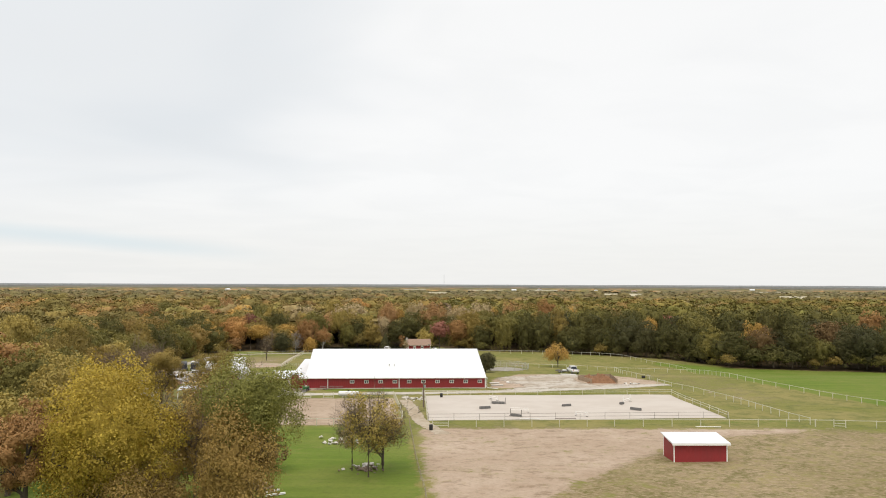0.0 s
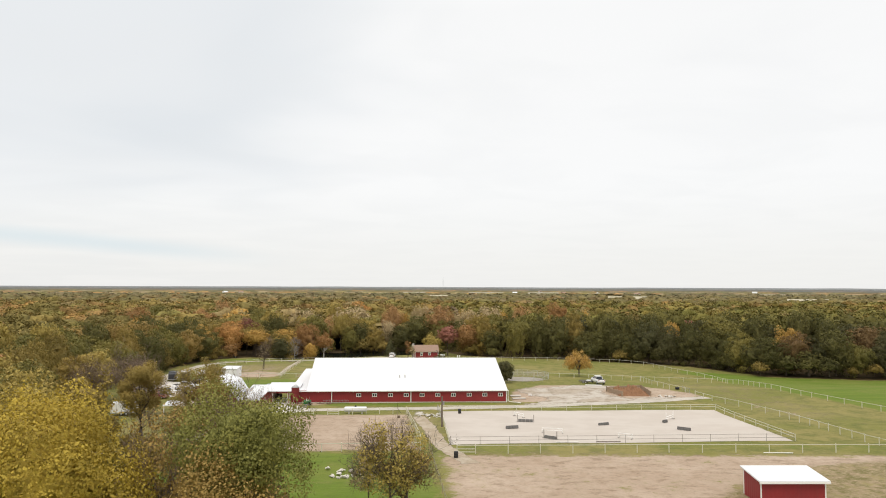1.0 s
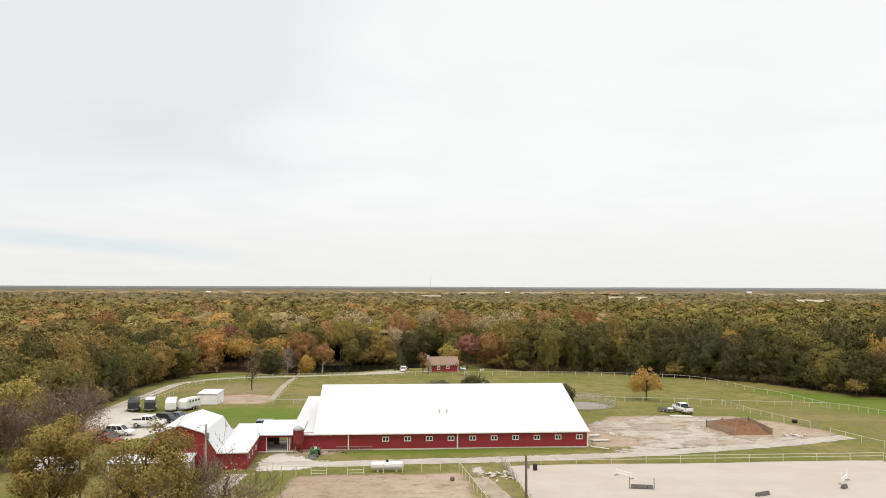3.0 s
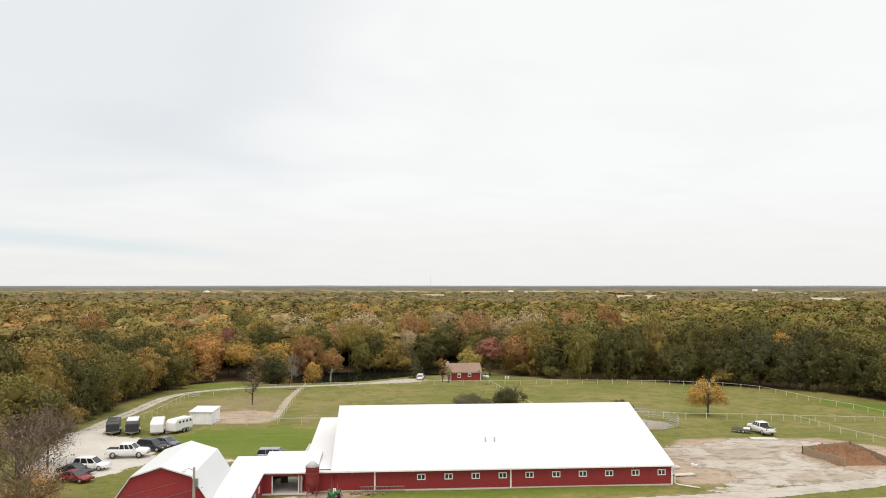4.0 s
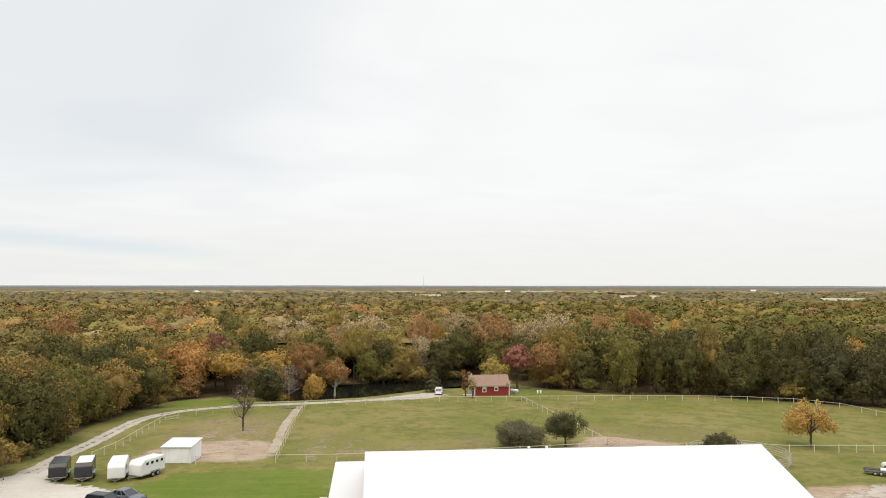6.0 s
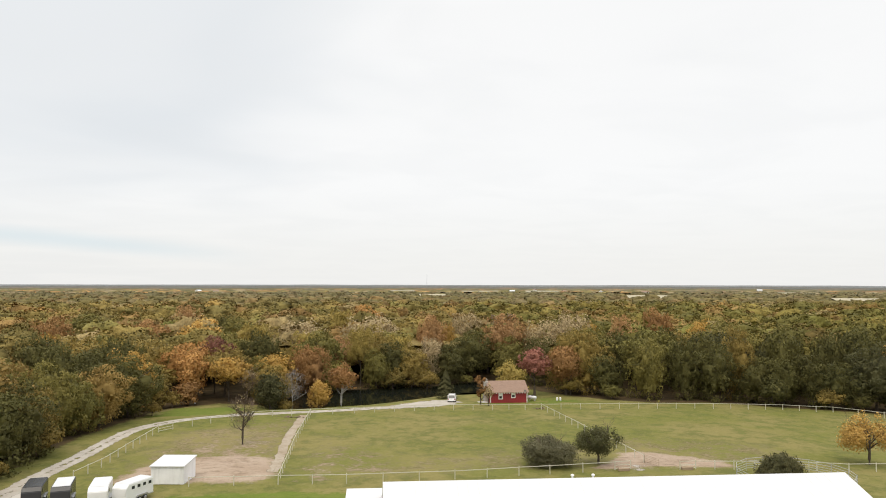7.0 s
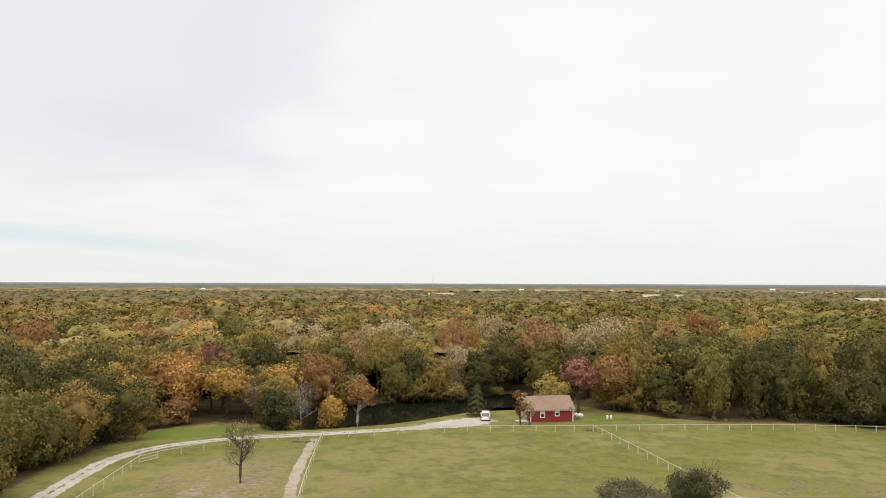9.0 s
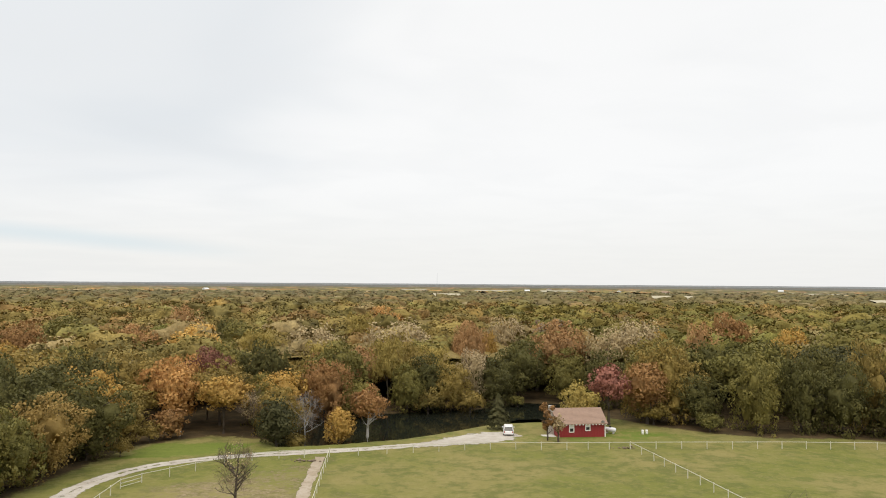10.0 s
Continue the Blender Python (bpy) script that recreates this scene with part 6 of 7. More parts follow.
def crown_arrays(seed, radius, low, high, clumps, size, lobes=24, droop=0.0, spire=False, core=4, fill=0.72, thin=False, base=0.75, ragged=1.0, spray=1.0, floor=-1.0, rough=0.42, stick=False, cleft=0.0):
    """Leaf clumps (bent quads) over a crown whose outline swells bough by bough and spray by spray; core: the leaves further in, one uneven mass.
    thin: leaf clumps in loose sprays with nothing behind them. floor: no leaves on the underside below this slope. Gives places, faces and normals."""
    inner = None
    rng = np.random.RandomState(seed)
    mid, half = (low + high) / 2, (high - low) / 2
    if spire:
        z = rng.uniform(0, 1, clumps) ** 0.8
        ang = rng.uniform(0, 2 * np.pi, clumps)
        tier = 0.82 + 0.18 * np.sin(z * 34 + 2 * np.sin(ang * 3))
        r = radius * (1 - z) ** 0.8 * tier * rng.uniform(0.7, 1.05, clumps) + 0.05
        p = np.stack([r * np.cos(ang), r * np.sin(ang), low + z * (high - low) - 0.12 * r], 1)
        soft = unit_rows(np.stack([np.cos(ang), np.sin(ang), np.full(clumps, 0.5)], 1))
    elif thin:
        c = unit(rng, lobes) * (rng.uniform(0.1, 1.0, (lobes, 1)) ** 0.45) * np.array([radius, radius, half]) * 0.86
        lr = rng.uniform(0.13, 0.3, lobes) * radius
        which = rng.choice(lobes, clumps, p=(lr ** 2) / (lr ** 2).sum())
        d = unit(rng, clumps)
        p = c[which] + d * (lr[which] * rng.uniform(0.15, 1.1, clumps) ** 0.6)[:, None]
        soft = unit_rows(0.6 * d + 0.6 * p / np.array([radius, radius, half]) + np.array([0, 0, 0.15]))
        p[:, 2] -= droop * (np.hypot(p[:, 0], p[:, 1]) / radius) ** 2
        p[:, 2] += mid
    else:
        main, fine, leafy = unit(rng, 12), unit(rng, lobes + 12), unit(rng, 190)
        main[:, 2] = main[:, 2] * 0.7 + 0.25
        main = unit_rows(main)
        w1, w2, w3 = rng.uniform(0.42, 0.8, 12), rng.uniform(0.26, 0.5, lobes + 12), rng.uniform(0.12, 0.2, 190)

        def outline(d):
            # round-shouldered above, drawn in towards the base
            flat = np.hypot(d[:, 0], d[:, 1])
            k = np.where(d[:, 2] < 0, 2.0 + 1.6 * base, 2.1)
            shape = (flat ** k + np.abs(d[:, 2]) ** k) ** (-1 / k)
            swell = 0.34 - cleft + (0.30 + 0.6 * cleft) * billow(d, main, w1) + (0.29 + 0.4 * cleft) * billow(d, fine, w2) + 0.13 * billow(d, leafy, w3)
            e = d * np.array([radius, radius, half]) * (shape * swell)[:, None]
            e[:, 2] -= droop * (np.hypot(e[:, 0], e[:, 1]) / radius) ** 2
            e[:, 2] = np.maximum(e[:, 2], -half) + mid
            return e

        def facing(d):
            # which way the swollen outline looks at d
            t1 = unit_rows(np.cross(d, np.array([0.31, 0.22, 0.93])))
            t2 = np.cross(d, t1)
            o, h = outline(d), 0.06
            n = unit_rows(np.cross(outline(unit_rows(d + h * t1)) - o, outline(unit_rows(d + h * t2)) - o))
            n *= np.sign((n * d).sum(1) + 1e-6)[:, None]
            return unit_rows(n + 0.35 * d)

        # sprays: tufts of leaves that lie over the boughs and shade what is under them
        each = 24 if clumps > 2000 else 14
        n = max(1, clumps // each)
        clumps = n * each
        d = unit(rng, 2 * n + 20)
        d = d[d[:, 2] > floor][:n]
        n = len(d)
        clumps = n * each
        d[:, 2] += 0.1
        d = unit_rows(d)
        depth = rng.uniform(0.84, 1.04, n) + (rng.uniform(size=n) < 0.2) * rng.uniform(0, 0.1, n) * ragged
        axis = np.array([0, 0, mid])
        at = axis + (outline(d) - axis) * depth[:, None]
        fac = facing(d)
        up = unit_rows(fac + np.array([0, 0, 0.5]) + rng.normal(size=d.shape) * 0.2)
        # each spray is a small dome, leafy on its outer side
        wide = spray * rng.uniform(0.6, 1.35, (n, 1)) * size / (0.32 if each > 14 else 0.42)
        q = unit(rng, each * n).reshape(each, n, 3)
        lean = (q * up).sum(-1, keepdims=True)
        q = unit_rows((q + np.where(lean < -0.15, -2 * lean, 0) * up).reshape(-1, 3)).reshape(each, n, 3)
        p = at + q * wide * rng.uniform(0.7, 1.08, (each, n, 1)) * np.array([1, 1, 0.75])
        puff = min(1.0, 2.4 * rough)
        soft = unit_rows((q * puff + (1.3 - puff) * fac).reshape(-1, 3))
        p = p.reshape(-1, 3)
        p[:, 2] = np.maximum(p[:, 2], low)
        if core:
            bv, bf = BALLS[core]
            inner = axis + (outline(bv) - axis) * (fill * rng.uniform(1 - 0.32 * rough, 1 + 0.2 * rough, (len(bv), 1)))
            inner_n = unit_rows(facing(bv) + rng.normal(size=bv.shape) * rough)
            if floor > -1:
                bf = bf[(bv[bf].mean(1)[:, 2] > floor - 0.15)]
    nrm = unit_rows(soft + rng.normal(size=soft.shape) * 0.45)
    t = unit_rows(np.cross(nrm, rng.normal(size=nrm.shape)))
    b = np.cross(nrm, t)
    s = size * rng.uniform(0.55, 1.35, clumps)[:, None]
    k = rng.uniform(0.62, 1.12, (clumps, 4, 1))
    if stick:
        t = unit_rows(soft + rng.normal(size=soft.shape) * 0.5 + np.array([0, 0, 0.35]))
        b = unit_rows(np.cross(t, rng.normal(size=t.shape))) * 0.03
        t, nrm = t * 1.5, nrm * 0
    v = np.stack([p + t * s * k[:, 0] * 0.6, p + b * s * k[:, 1] * 0.55 + nrm * s * 0.18, p - t * s * k[:, 2] * 0.6, p - b * s * k[:, 3] * 0.55 + nrm * s * 0.12], 1)
    v = v.reshape(-1, 3)
    i = np.arange(clumps * 4).reshape(-1, 4)
    f = np.concatenate([i[:, [0, 1, 2]], i[:, [0, 2, 3]]])
    vn = np.repeat(unit_rows((1 - 0.8 * rough) * soft + 0.8 * rough * nrm), 4, 0)
    if inner is not None:
        f = np.concatenate([f, bf + len(v)])
        v = np.concatenate([v, inner])
        vn = np.concatenate([vn, inner_n])
    return v, f, vn


def limbs(seed, tall, fork, spread, mat, parent, girth=0.2, count=6, deep=2, name="trunk", thin=0.55, droop=0.0):
    """A tapered trunk that forks into bent limbs and these into branches."""
    rng = random.Random(seed)
    bm = bmesh.new()
    tube(bm, [(0, 0, -0.4), (rng.uniform(-0.1, 0.1), rng.uniform(-0.1, 0.1), fork * 0.5), (0.0, 0.0, fork), (rng.uniform(-0.4, 0.4), rng.uniform(-0.4, 0.4), tall * 0.82)], [girth * 1.25, girth * 0.95, girth * 0.8, girth * 0.12], 8)

    def grow(p, d, length, r, level):
        pts, rad = [p], [r]
        n = 4
        for k in range(n):
            d = (d + Vector((rng.uniform(-0.22, 0.22), rng.uniform(-0.22, 0.22), rng.uniform(-0.1, 0.2) - droop))).normalized()
            p = p + d * length / n
            pts.append(p)
            rad.append(r * (1 - 0.8 * (k + 1) / n))
        tube(bm, pts, rad, 5 if level else 6, False)
        if level < deep:
            for k in range(rng.randint(3, 4) if level == 0 else 3):
                i = rng.randint(1, n)
                a = rng.uniform(0, 6.283)
                side = (d + 0.9 * Vector((math.cos(a), math.sin(a), rng.uniform(0, 0.6)))).normalized()
                grow(pts[i], side, length * rng.uniform(0.4, 0.65), max(rad[i] * 0.75, 0.02), level + 1)

    for k in range(count):
        a = 6.283 * (k + rng.uniform(-0.3, 0.3)) / count
        z = fork + (tall * 0.62 - fork) * (k / max(1, count - 1)) * rng.uniform(0.7, 1.1)
        up = rng.uniform(0.5, 1.1)
        grow(Vector((0, 0, z)), Vector((math.cos(a), math.sin(a), up)).normalized(), spread * rng.uniform(0.75, 1.05), girth * thin, 0)
    return part(name, bm, mat, parent)


def tree(x, y, tall, radius, tone, label, seed, clumps=2600, size=0.45, low=None, group="", bark=None, fork=None, deep=1, name="tree", girth=None, count=6, **crown):
    k = shrink(y)
    x, y = lay(x, y)
    t = empty(name, pose(x, y, gz(x, y), 0, 0, (seed * 77) % 360) @ Matrix.Diagonal((k, k, k, 1)), label, "tree", group)
    low = tall * 0.22 if low is None else low
    if crown.get("spire"):
        bm = bmesh.new()
        tube(bm, [(0, 0, -0.3), (0, 0, tall * 0.95)], [girth or 0.16, 0.03], 7)
        part("trunk", bm, bark or M_BARK, t)
    else:
        limbs(seed, tall * 0.9, fork or max(low * 0.9, tall * 0.12), radius * 0.85, bark or M_BARK, t, girth or (0.1 + tall * 0.016), count, deep)
    if tone == "tan":
        crown.setdefault("thin", True)
        crown["lobes"] = 60
    v, f, vn = crown_arrays(seed, radius, low, tall, clumps, size, **crown)
    from_arrays("crown", v, f, LEAF[tone], t, "", vn)
    return t


def bare_tree(x, y, tall, spread, label, seed, mat=None, girth=0.16, count=7, deep=3, name="bare_tree", fork=None, twigs=0, tone="tan", thin=0.55):
    k = shrink(y)
    x, y = lay(x, y)
    t = empty(name, pose(x, y, gz(x, y), 0, 0, (seed * 53) % 360) @ Matrix.Diagonal((k, k, k, 1)), label, "tree")
    limbs(seed, tall, fork or tall * 0.28, spread, mat or M_TWIG, t, girth, count, deep, thin=thin)
    if twigs:
        v, f, vn = crown_arrays(seed, spread, tall * 0.25, tall * 1.0, int(twigs * 3.2), 0.2, 60, thin=True)
        from_arrays("crown", v, f, LEAF[tone], t, "sparse withered leaves", vn)
    v, f, vn = crown_arrays(seed + 1, spread * 1.05, tall * 0.22, tall * 1.02, 300 + int(spread * spread * 85), 0.9, 46, thin=True, stick=True)
    from_arrays("twig_spray", v, f, M_BONE if mat is M_BONE else M_TWIG, t, "fine leafless twigs", vn)
    return t


# the trees that stand alone
tree(-34.5, 73, 17.4, 7.6, "maple", "large maple turning golden green", 11, 48000, 0.19, 0.4, lobes=26, deep=2, spray=2.2, cleft=0.16, fill=0.64)
tree(-19.6, 72.5, 18.0, 4.9, "fresh", "dense green maple beside the lawn", 12, 34000, 0.15, 7.8, lobes=20, deep=2, spray=2.4, fill=0.6, fork=4.0, cleft=0.16)
tree(-20.4, 68.8, 13.4, 4.2, "bronze", "bronze-brown oak at the lawn's edge", 13, 26000, 0.165, -1.5, lobes=22, deep=2, spray=2.1, fill=0.55, ragged=2.0, cleft=0.16, base=0.0)
tree(-29.0, 69.5, 8.2, 4.4, "bronze", "low bronze oak tree beneath the maples", 14, 18000, 0.165, -1.0, lobes=22, deep=2, spray=2.1, fill=0.55, ragged=2.0, cleft=0.16, base=0.0)
bare_tree(-27.5, 79, 15.5, 5.2, "grey half-bare tree with thin leaves", 15, M_TWIG, 0.2, 9, 3, twigs=2600, tone="bronze")
for k, (x, y, tall, rad, tone) in enumerate([(-52, 86, 12.5, 4.6, "yellow"), (-50, 101, 13.0, 4.8, "olive"), (-57, 108, 14.0, 5.0, "yellow"), (-56, 122, 13.0, 5.0, "olive"), (-63, 119, 13.5, 5.0, "yellow"),  
                                             (-66, 134, 9.0, 4.6, "yellow"), (-72, 139, 10.0, 4.6, "olive"), (-58, 95, 12.0, 4.8, "green"), (-78, 165, 11.0, 4.6, "olive"), (-80, 178, 11.5, 4.6, "yellow")]):
    tree(x, y, tall, rad, tone, {"olive": "olive oak among the yard trees", "rust": "rusty oak among the yard trees", "green": "green maple among the yard trees", "yellow": "yellowing maple among the yard trees", "gold": "golden maple among the yard trees"}[tone], 60 + k, 5200, 0.36, 0.8, lobes=18)
tree(-42.5, 73, 14.6, 4.4, "rust", "rust-red oak tree beside the maple", 16, 20000, 0.2, 3.0, deep=2, lobes=50, thin=True)
tree(-52, 133, 13.8, 4.6, "olive", "bronze-olive tree with a dark trunk", 17, 17000, 0.19, 4.6, lobes=40, deep=2, thin=True)
tree(-39.8, 124.5, 15.8, 4.7, "olive", "tall olive-green tree before the yard", 18, 16000, 0.17, 5.0, lobes=60, deep=2, thin=True)
bare_tree(-35, 117.5, 11.4, 5.0, "grey bare tree with sparse leaves", 19, M_TWIG, 0.2, 9, 3, twigs=650, tone="olive")
bare_tree(-34.4, 126.5, 10.6, 5.8, "bare grey tree beside the dirt paddock", 20, M_TWIG, 0.15, 10, 3, twigs=300, tone="tan", thin=0.45)
bare_tree(-43.5, 153.5, 3.6, 2.6, "leafless thicket shrub by the barn", 23, M_TWIG, 0.08, 10, 3, "bare_shrub", 0.5, 160, "tan")
bare_tree(-46.5, 150.0, 4.4, 3.0, "leafless brown shrub by the barn", 24, M_TWIG, 0.09, 10, 3, "bare_shrub", 0.6, 160, "tan")
bare_tree(-68.2, 168, 11.2, 5.6, "bare grey-brown tree beside the parking yard", 25, M_TWIG, 0.2, 13, 3, twigs=700, tone="twig")
bare_tree(-74.0, 163, 10.2, 5.4, "bare grey-brown tree beside the parking yard", 27, M_TWIG, 0.2, 12, 3, twigs=700, tone="twig")
bare_tree(-62.5, 160, 7.6, 4.2, "bare brown tree behind the yard trailer", 51, M_TWIG, 0.16, 11, 3, twigs=500, tone="copper")
bare_tree(-75.5, 189, 8.2, 4.4, "bare brown tree beside the parking yard", 26, M_TWIG, 0.18, 11, 3, twigs=700, tone="twig")
# small group on the lawn
bare_tree(-10.1, 95, 12.0, 4.6, "slender lawn tree with thin yellowing leaves", 28, M_BARK, 0.15, 9, 3, "lawn_tree", 3.0, 1300, "yellow", 0.45)
bare_tree(-12.7, 98.4, 8.5, 2.6, "slim half-bare lawn tree", 29, M_BARK, 0.11, 7, 3, "lawn_tree", 2.5, 500, "tan", 0.45)
bare_tree(-8.6, 99.1, 8.2, 3.8, "spreading half-bare lawn tree with a dark bole", 30, M_BARK, 0.24, 9, 3, "lawn_tree", 1.4, 700, "bronze", 0.5)
# about the pastures
tree(35.6, 233, 8.2, 4.5, "amber", "golden autumn maple in the pasture", 31, 6000, 0.24, 1.9, lobes=60, droop=1.8, deep=2, fork=1.7, girth=0.22, thin=True)
bare_tree(-60.9, 248.2, 9.0, 2.5, "leafless brown tree in the small paddock", 32, M_BARK, 0.21, 8, 3, twigs=60, tone="tan", fork=2.2)
tree(-12.7, 231.8, 4.0, 4.2, "sage", "broad dark green round bush", 33, 14000, 0.15, 0.1, name="bush", lobes=26, fork=0.5, bark=M_TWIG, spray=1.6, fill=0.8, ragged=2.0)
tree(-5.3, 232.3, 5.7, 3.9, "dark", "spreading dark cedar by the fence", 34, 9000, 0.17, 1.0, name="cedar", lobes=60, fork=0.9, girth=0.2, thin=True, deep=2, count=9)
tree(11.4, 211.8, 5.9, 3.1, "dark", "clipped round dark green bush", 35, 15000, 0.11, 0.1, name="bush", lobes=90, fork=0.6, spray=1.0, fill=0.92, ragged=0.0)
tree(-64.9, 289.5, 8.2, 3.4, "dark", "dense dark cedar on the pond bank", 36, 3400, 0.36, 0.0, name="cedar", lobes=18, fork=0.7)
tree(-61.6, 290.2, 2.4, 1.6, "olive", "low olive shrub on the pond bank", 37, 700, 0.3, 0.0, name="shrub", fork=0.3)
tree(-25.2, 304.6, 6.6, 2.9, "dark", "dark green spruce beside the drive", 38, 3000, 0.4, 0.2, name="spruce", spire=True)
tree(-54.6, 293.2, 6.6, 2.5, "gold", "small golden tree on the pond bank", 39, 1700, 0.38, 0.4, deep=2, fork=0.9)
bare_tree(-61.2, 297, 9.6, 3.2, "bleached leafless tree by the pond", 40, M_BONE, 0.15, 5, 2, fork=2.0, thin=0.5)
tree(-49.6, 294.6, 10.5, 3.2, "rust", "leaning pale-trunked tree by the pond", 41, 1600, 0.4, 4.4, bark=M_BONE, deep=2, girth=0.28, fork=3.0)
tree(-17.6, 293.0, 7.0, 1.9, "rust", "slim rusty tree beside the cottage", 42, 1000, 0.34, 1.2, deep=2, thin=True)
tree(-15.9, 291.6, 5.0, 1.4, "tan", "slim half-bare tree before the cottage", 43, 320, 0.3, 1.4, deep=2)
tree(-2.6, 309.5, 12.2, 3.9, "red", "crimson maple behind the cottage", 44, 2300, 0.42, 4.2, lobes=13, deep=2)
tree(-8.6, 307.5, 8.4, 3.8, "yellow", "yellow-green drooping tree behind the cottage", 45, 2600, 0.4, 0.8, droop=1.2)
tree(5.6, 311, 13.6, 5.4, "rust", "tall rust-brown oak behind the lawn", 46, 3300, 0.45, 1.6, lobes=16)
tree(-85.5, 300.5, 12.2, 3.6, "orange", "tall orange oak at the wood's edge", 47, 2600, 0.44, 1.5, lobes=14)
tree(-76.5, 299, 10.6, 4.6, "gold", "spreading orange-gold oak by the pond", 48, 2600, 0.42, 3.6, lobes=14, deep=2)
tree(-84.5, 293.5, 5.4, 2.8, "rust", "low rusty tree under the oaks", 49, 1300, 0.4, 0.4)
bare_tree(-70.5, 296.5, 8.4, 2.8, "thin grey leafless tree by the pond", 50, M_TWIG, 0.13, 8, 3, twigs=260, tone="tan")

# brush under the big maples
rng_b = random.Random(77)
for k in range(13):
    x, y = rng_b.uniform(-44, -24), rng_b.uniform(80, 104)
    tone = ["umber", "twig", "umber", "bronze"][k % 4]
    tree(x, y, rng_b.uniform(3.0, 5.4), rng_b.uniform(2.2, 3.2), tone, {"umber": "dark brown brush under the maples", "twig": "grey-brown leafless brush under the maples", "bronze": "bronze-brown shrub under the maples"}[tone], 800 + k, 2600, 0.22, 0.0, "undergrowth", name="shrub", fork=0.4, bark=M_TWIG, core=3, deep=1, base=0.2, thin=tone == "twig", stick=tone == "twig")

# undergrowth between the yard trees
rng_u = random.Random(21)
for k in range(26):
    x, y = rng_u.uniform(-62, -36), rng_u.uniform(106, 128)
    tone = rng_u.choice(["olive", "twig", "rust", "olive", "green", "twig"])
    tall = rng_u.uniform(2.0, 4.6)
    tree(x, y, tall, tall * rng_u.uniform(0.55, 0.8), tone, {"olive": "olive-green undergrowth shrub by the yard", "twig": "grey-brown leafless brush by the yard", "rust": "rusty brown shrub by the yard", "green": "green shrub under the yard trees"}[tone], 700 + k, 1500, 0.24, 0.0, "undergrowth", name="shrub", fork=0.4, thin=tone == "twig", stick=tone == "twig", bark=M_TWIG, core=3, deep=1)
for k, (x, y) in enumerate([(-47.5, 139), (-55, 141), (-59.5, 138), (-44.6, 146), (-41.6, 141), (-57, 149), (-50.5, 147)]):
    tree(x, y, 3.6, 2.6, "twig" if k % 2 else "olive", "grey-brown leafless brush below the barn" if k % 2 else "olive shrub below the red barn", 740 + k, 1600, 0.24, 0.0, "undergrowth", name="shrub", fork=0.4, thin=k % 2 == 1, stick=k % 2 == 1, bark=M_TWIG, core=3, deep=1)

# ---- the wood's edge: single trees, and the wood behind them ----
MODEL = {}
rng_w = random.Random(5)
MIX = ["green"] * 10 + ["olive"] * 10 + ["deep"] * 4 + ["tan"] * 3 + ["rust"] * 3 + ["copper"] * 2 + ["yellow"] * 3
WORDS = {"bronze": "bronze-brown", "umber": "dark umber-brown", "copper": "copper-brown", "wine": "dark wine-red", "twig": "grey-brown half-bare", "green": "green", "olive": "olive-green", "tan": "pale tan half-bare", "rust": "rust-brown", "yellow": "yellowing", "fresh": "bright green", "honey": "pale golden", "gold": "golden", "orange": "orange", "red": "dull red", "dark": "dark green", "deep": "deep green"}


def woodland_points():
    pts = []
    step = 9.4
    for j in range(int(60 / step), int(690 / step)):
        y = j * step
        grow = 1.0 if y < 345 else 1.35
        for i in range(-70, 71):
            x = i * step * grow + (j % 2) * step * 0.5 + rng_w.uniform(-2.8, 2.8)
            yy = y + rng_w.uniform(-2.8, 2.8)
            if abs(x + 10) > 0.66 * (yy + 14) + 6 or (grow > 1 and j % 4 == 0) or (yy < 200 and abs(x) > 0.68 * yy + 6):
                continue
            pts.append((x, yy))
    p = np.array(pts)
    return p, reach(CLEAR, p[:, 0], p[:, 1])


WP, WD = woodland_points()
FIELD = [(-190, 318), (-134, 306), (-128, 326), (-170, 352)]
keep = reach(FIELD, WP[:, 0], WP[:, 1]) < 0
WP, WD = WP[keep], WD[keep]


def patch_tone(x, y):
    """Neighbouring trees tend to the same tone."""
    v = noise.noise(Vector((x * 0.02, y * 0.02, 4.0))) + 0.5 * noise.noise(Vector((x * 0.06, y * 0.06, 8.0)))
    if x > 14 and y < 330:
        # deep greens here also put the shade of the east wood into the colour
        if x > 40:
            return rng_w.choice(["deep", "deep", "dark", "deep", "deep", "umber", "deep", "dark", "green", "dark", "deep"])
        return rng_w.choice(["deep", "olive", "deep", "green", "green", "deep", "deep", "green", "green", "deep"])
    if x < -75 and y < 215:
        return rng_w.choice(["olive", "green", "olive", "yellow", "yellow", "olive"] if y > 150 else ["yellow", "olive", "rust", "olive"])
    if x < -75 and y < 300:
        return rng_w.choice(["olive", "green", "deep", "green", "olive", "bronze", "green", "deep", "deep"])
    if rng_w.random() < (0.085 if x < -40 else 0.04):
        return rng_w.choice(["orange", "gold", "rust", "copper", "copper", "rust"])
    if v > 0.26:
        return rng_w.choice(["tan", "copper", "olive", "olive", "yellow", "olive", "rust"])
    if v < -0.18:
        return rng_w.choice(["green", "deep", "olive", "green", "green", "fresh"])
    return rng_w.choice(MIX)


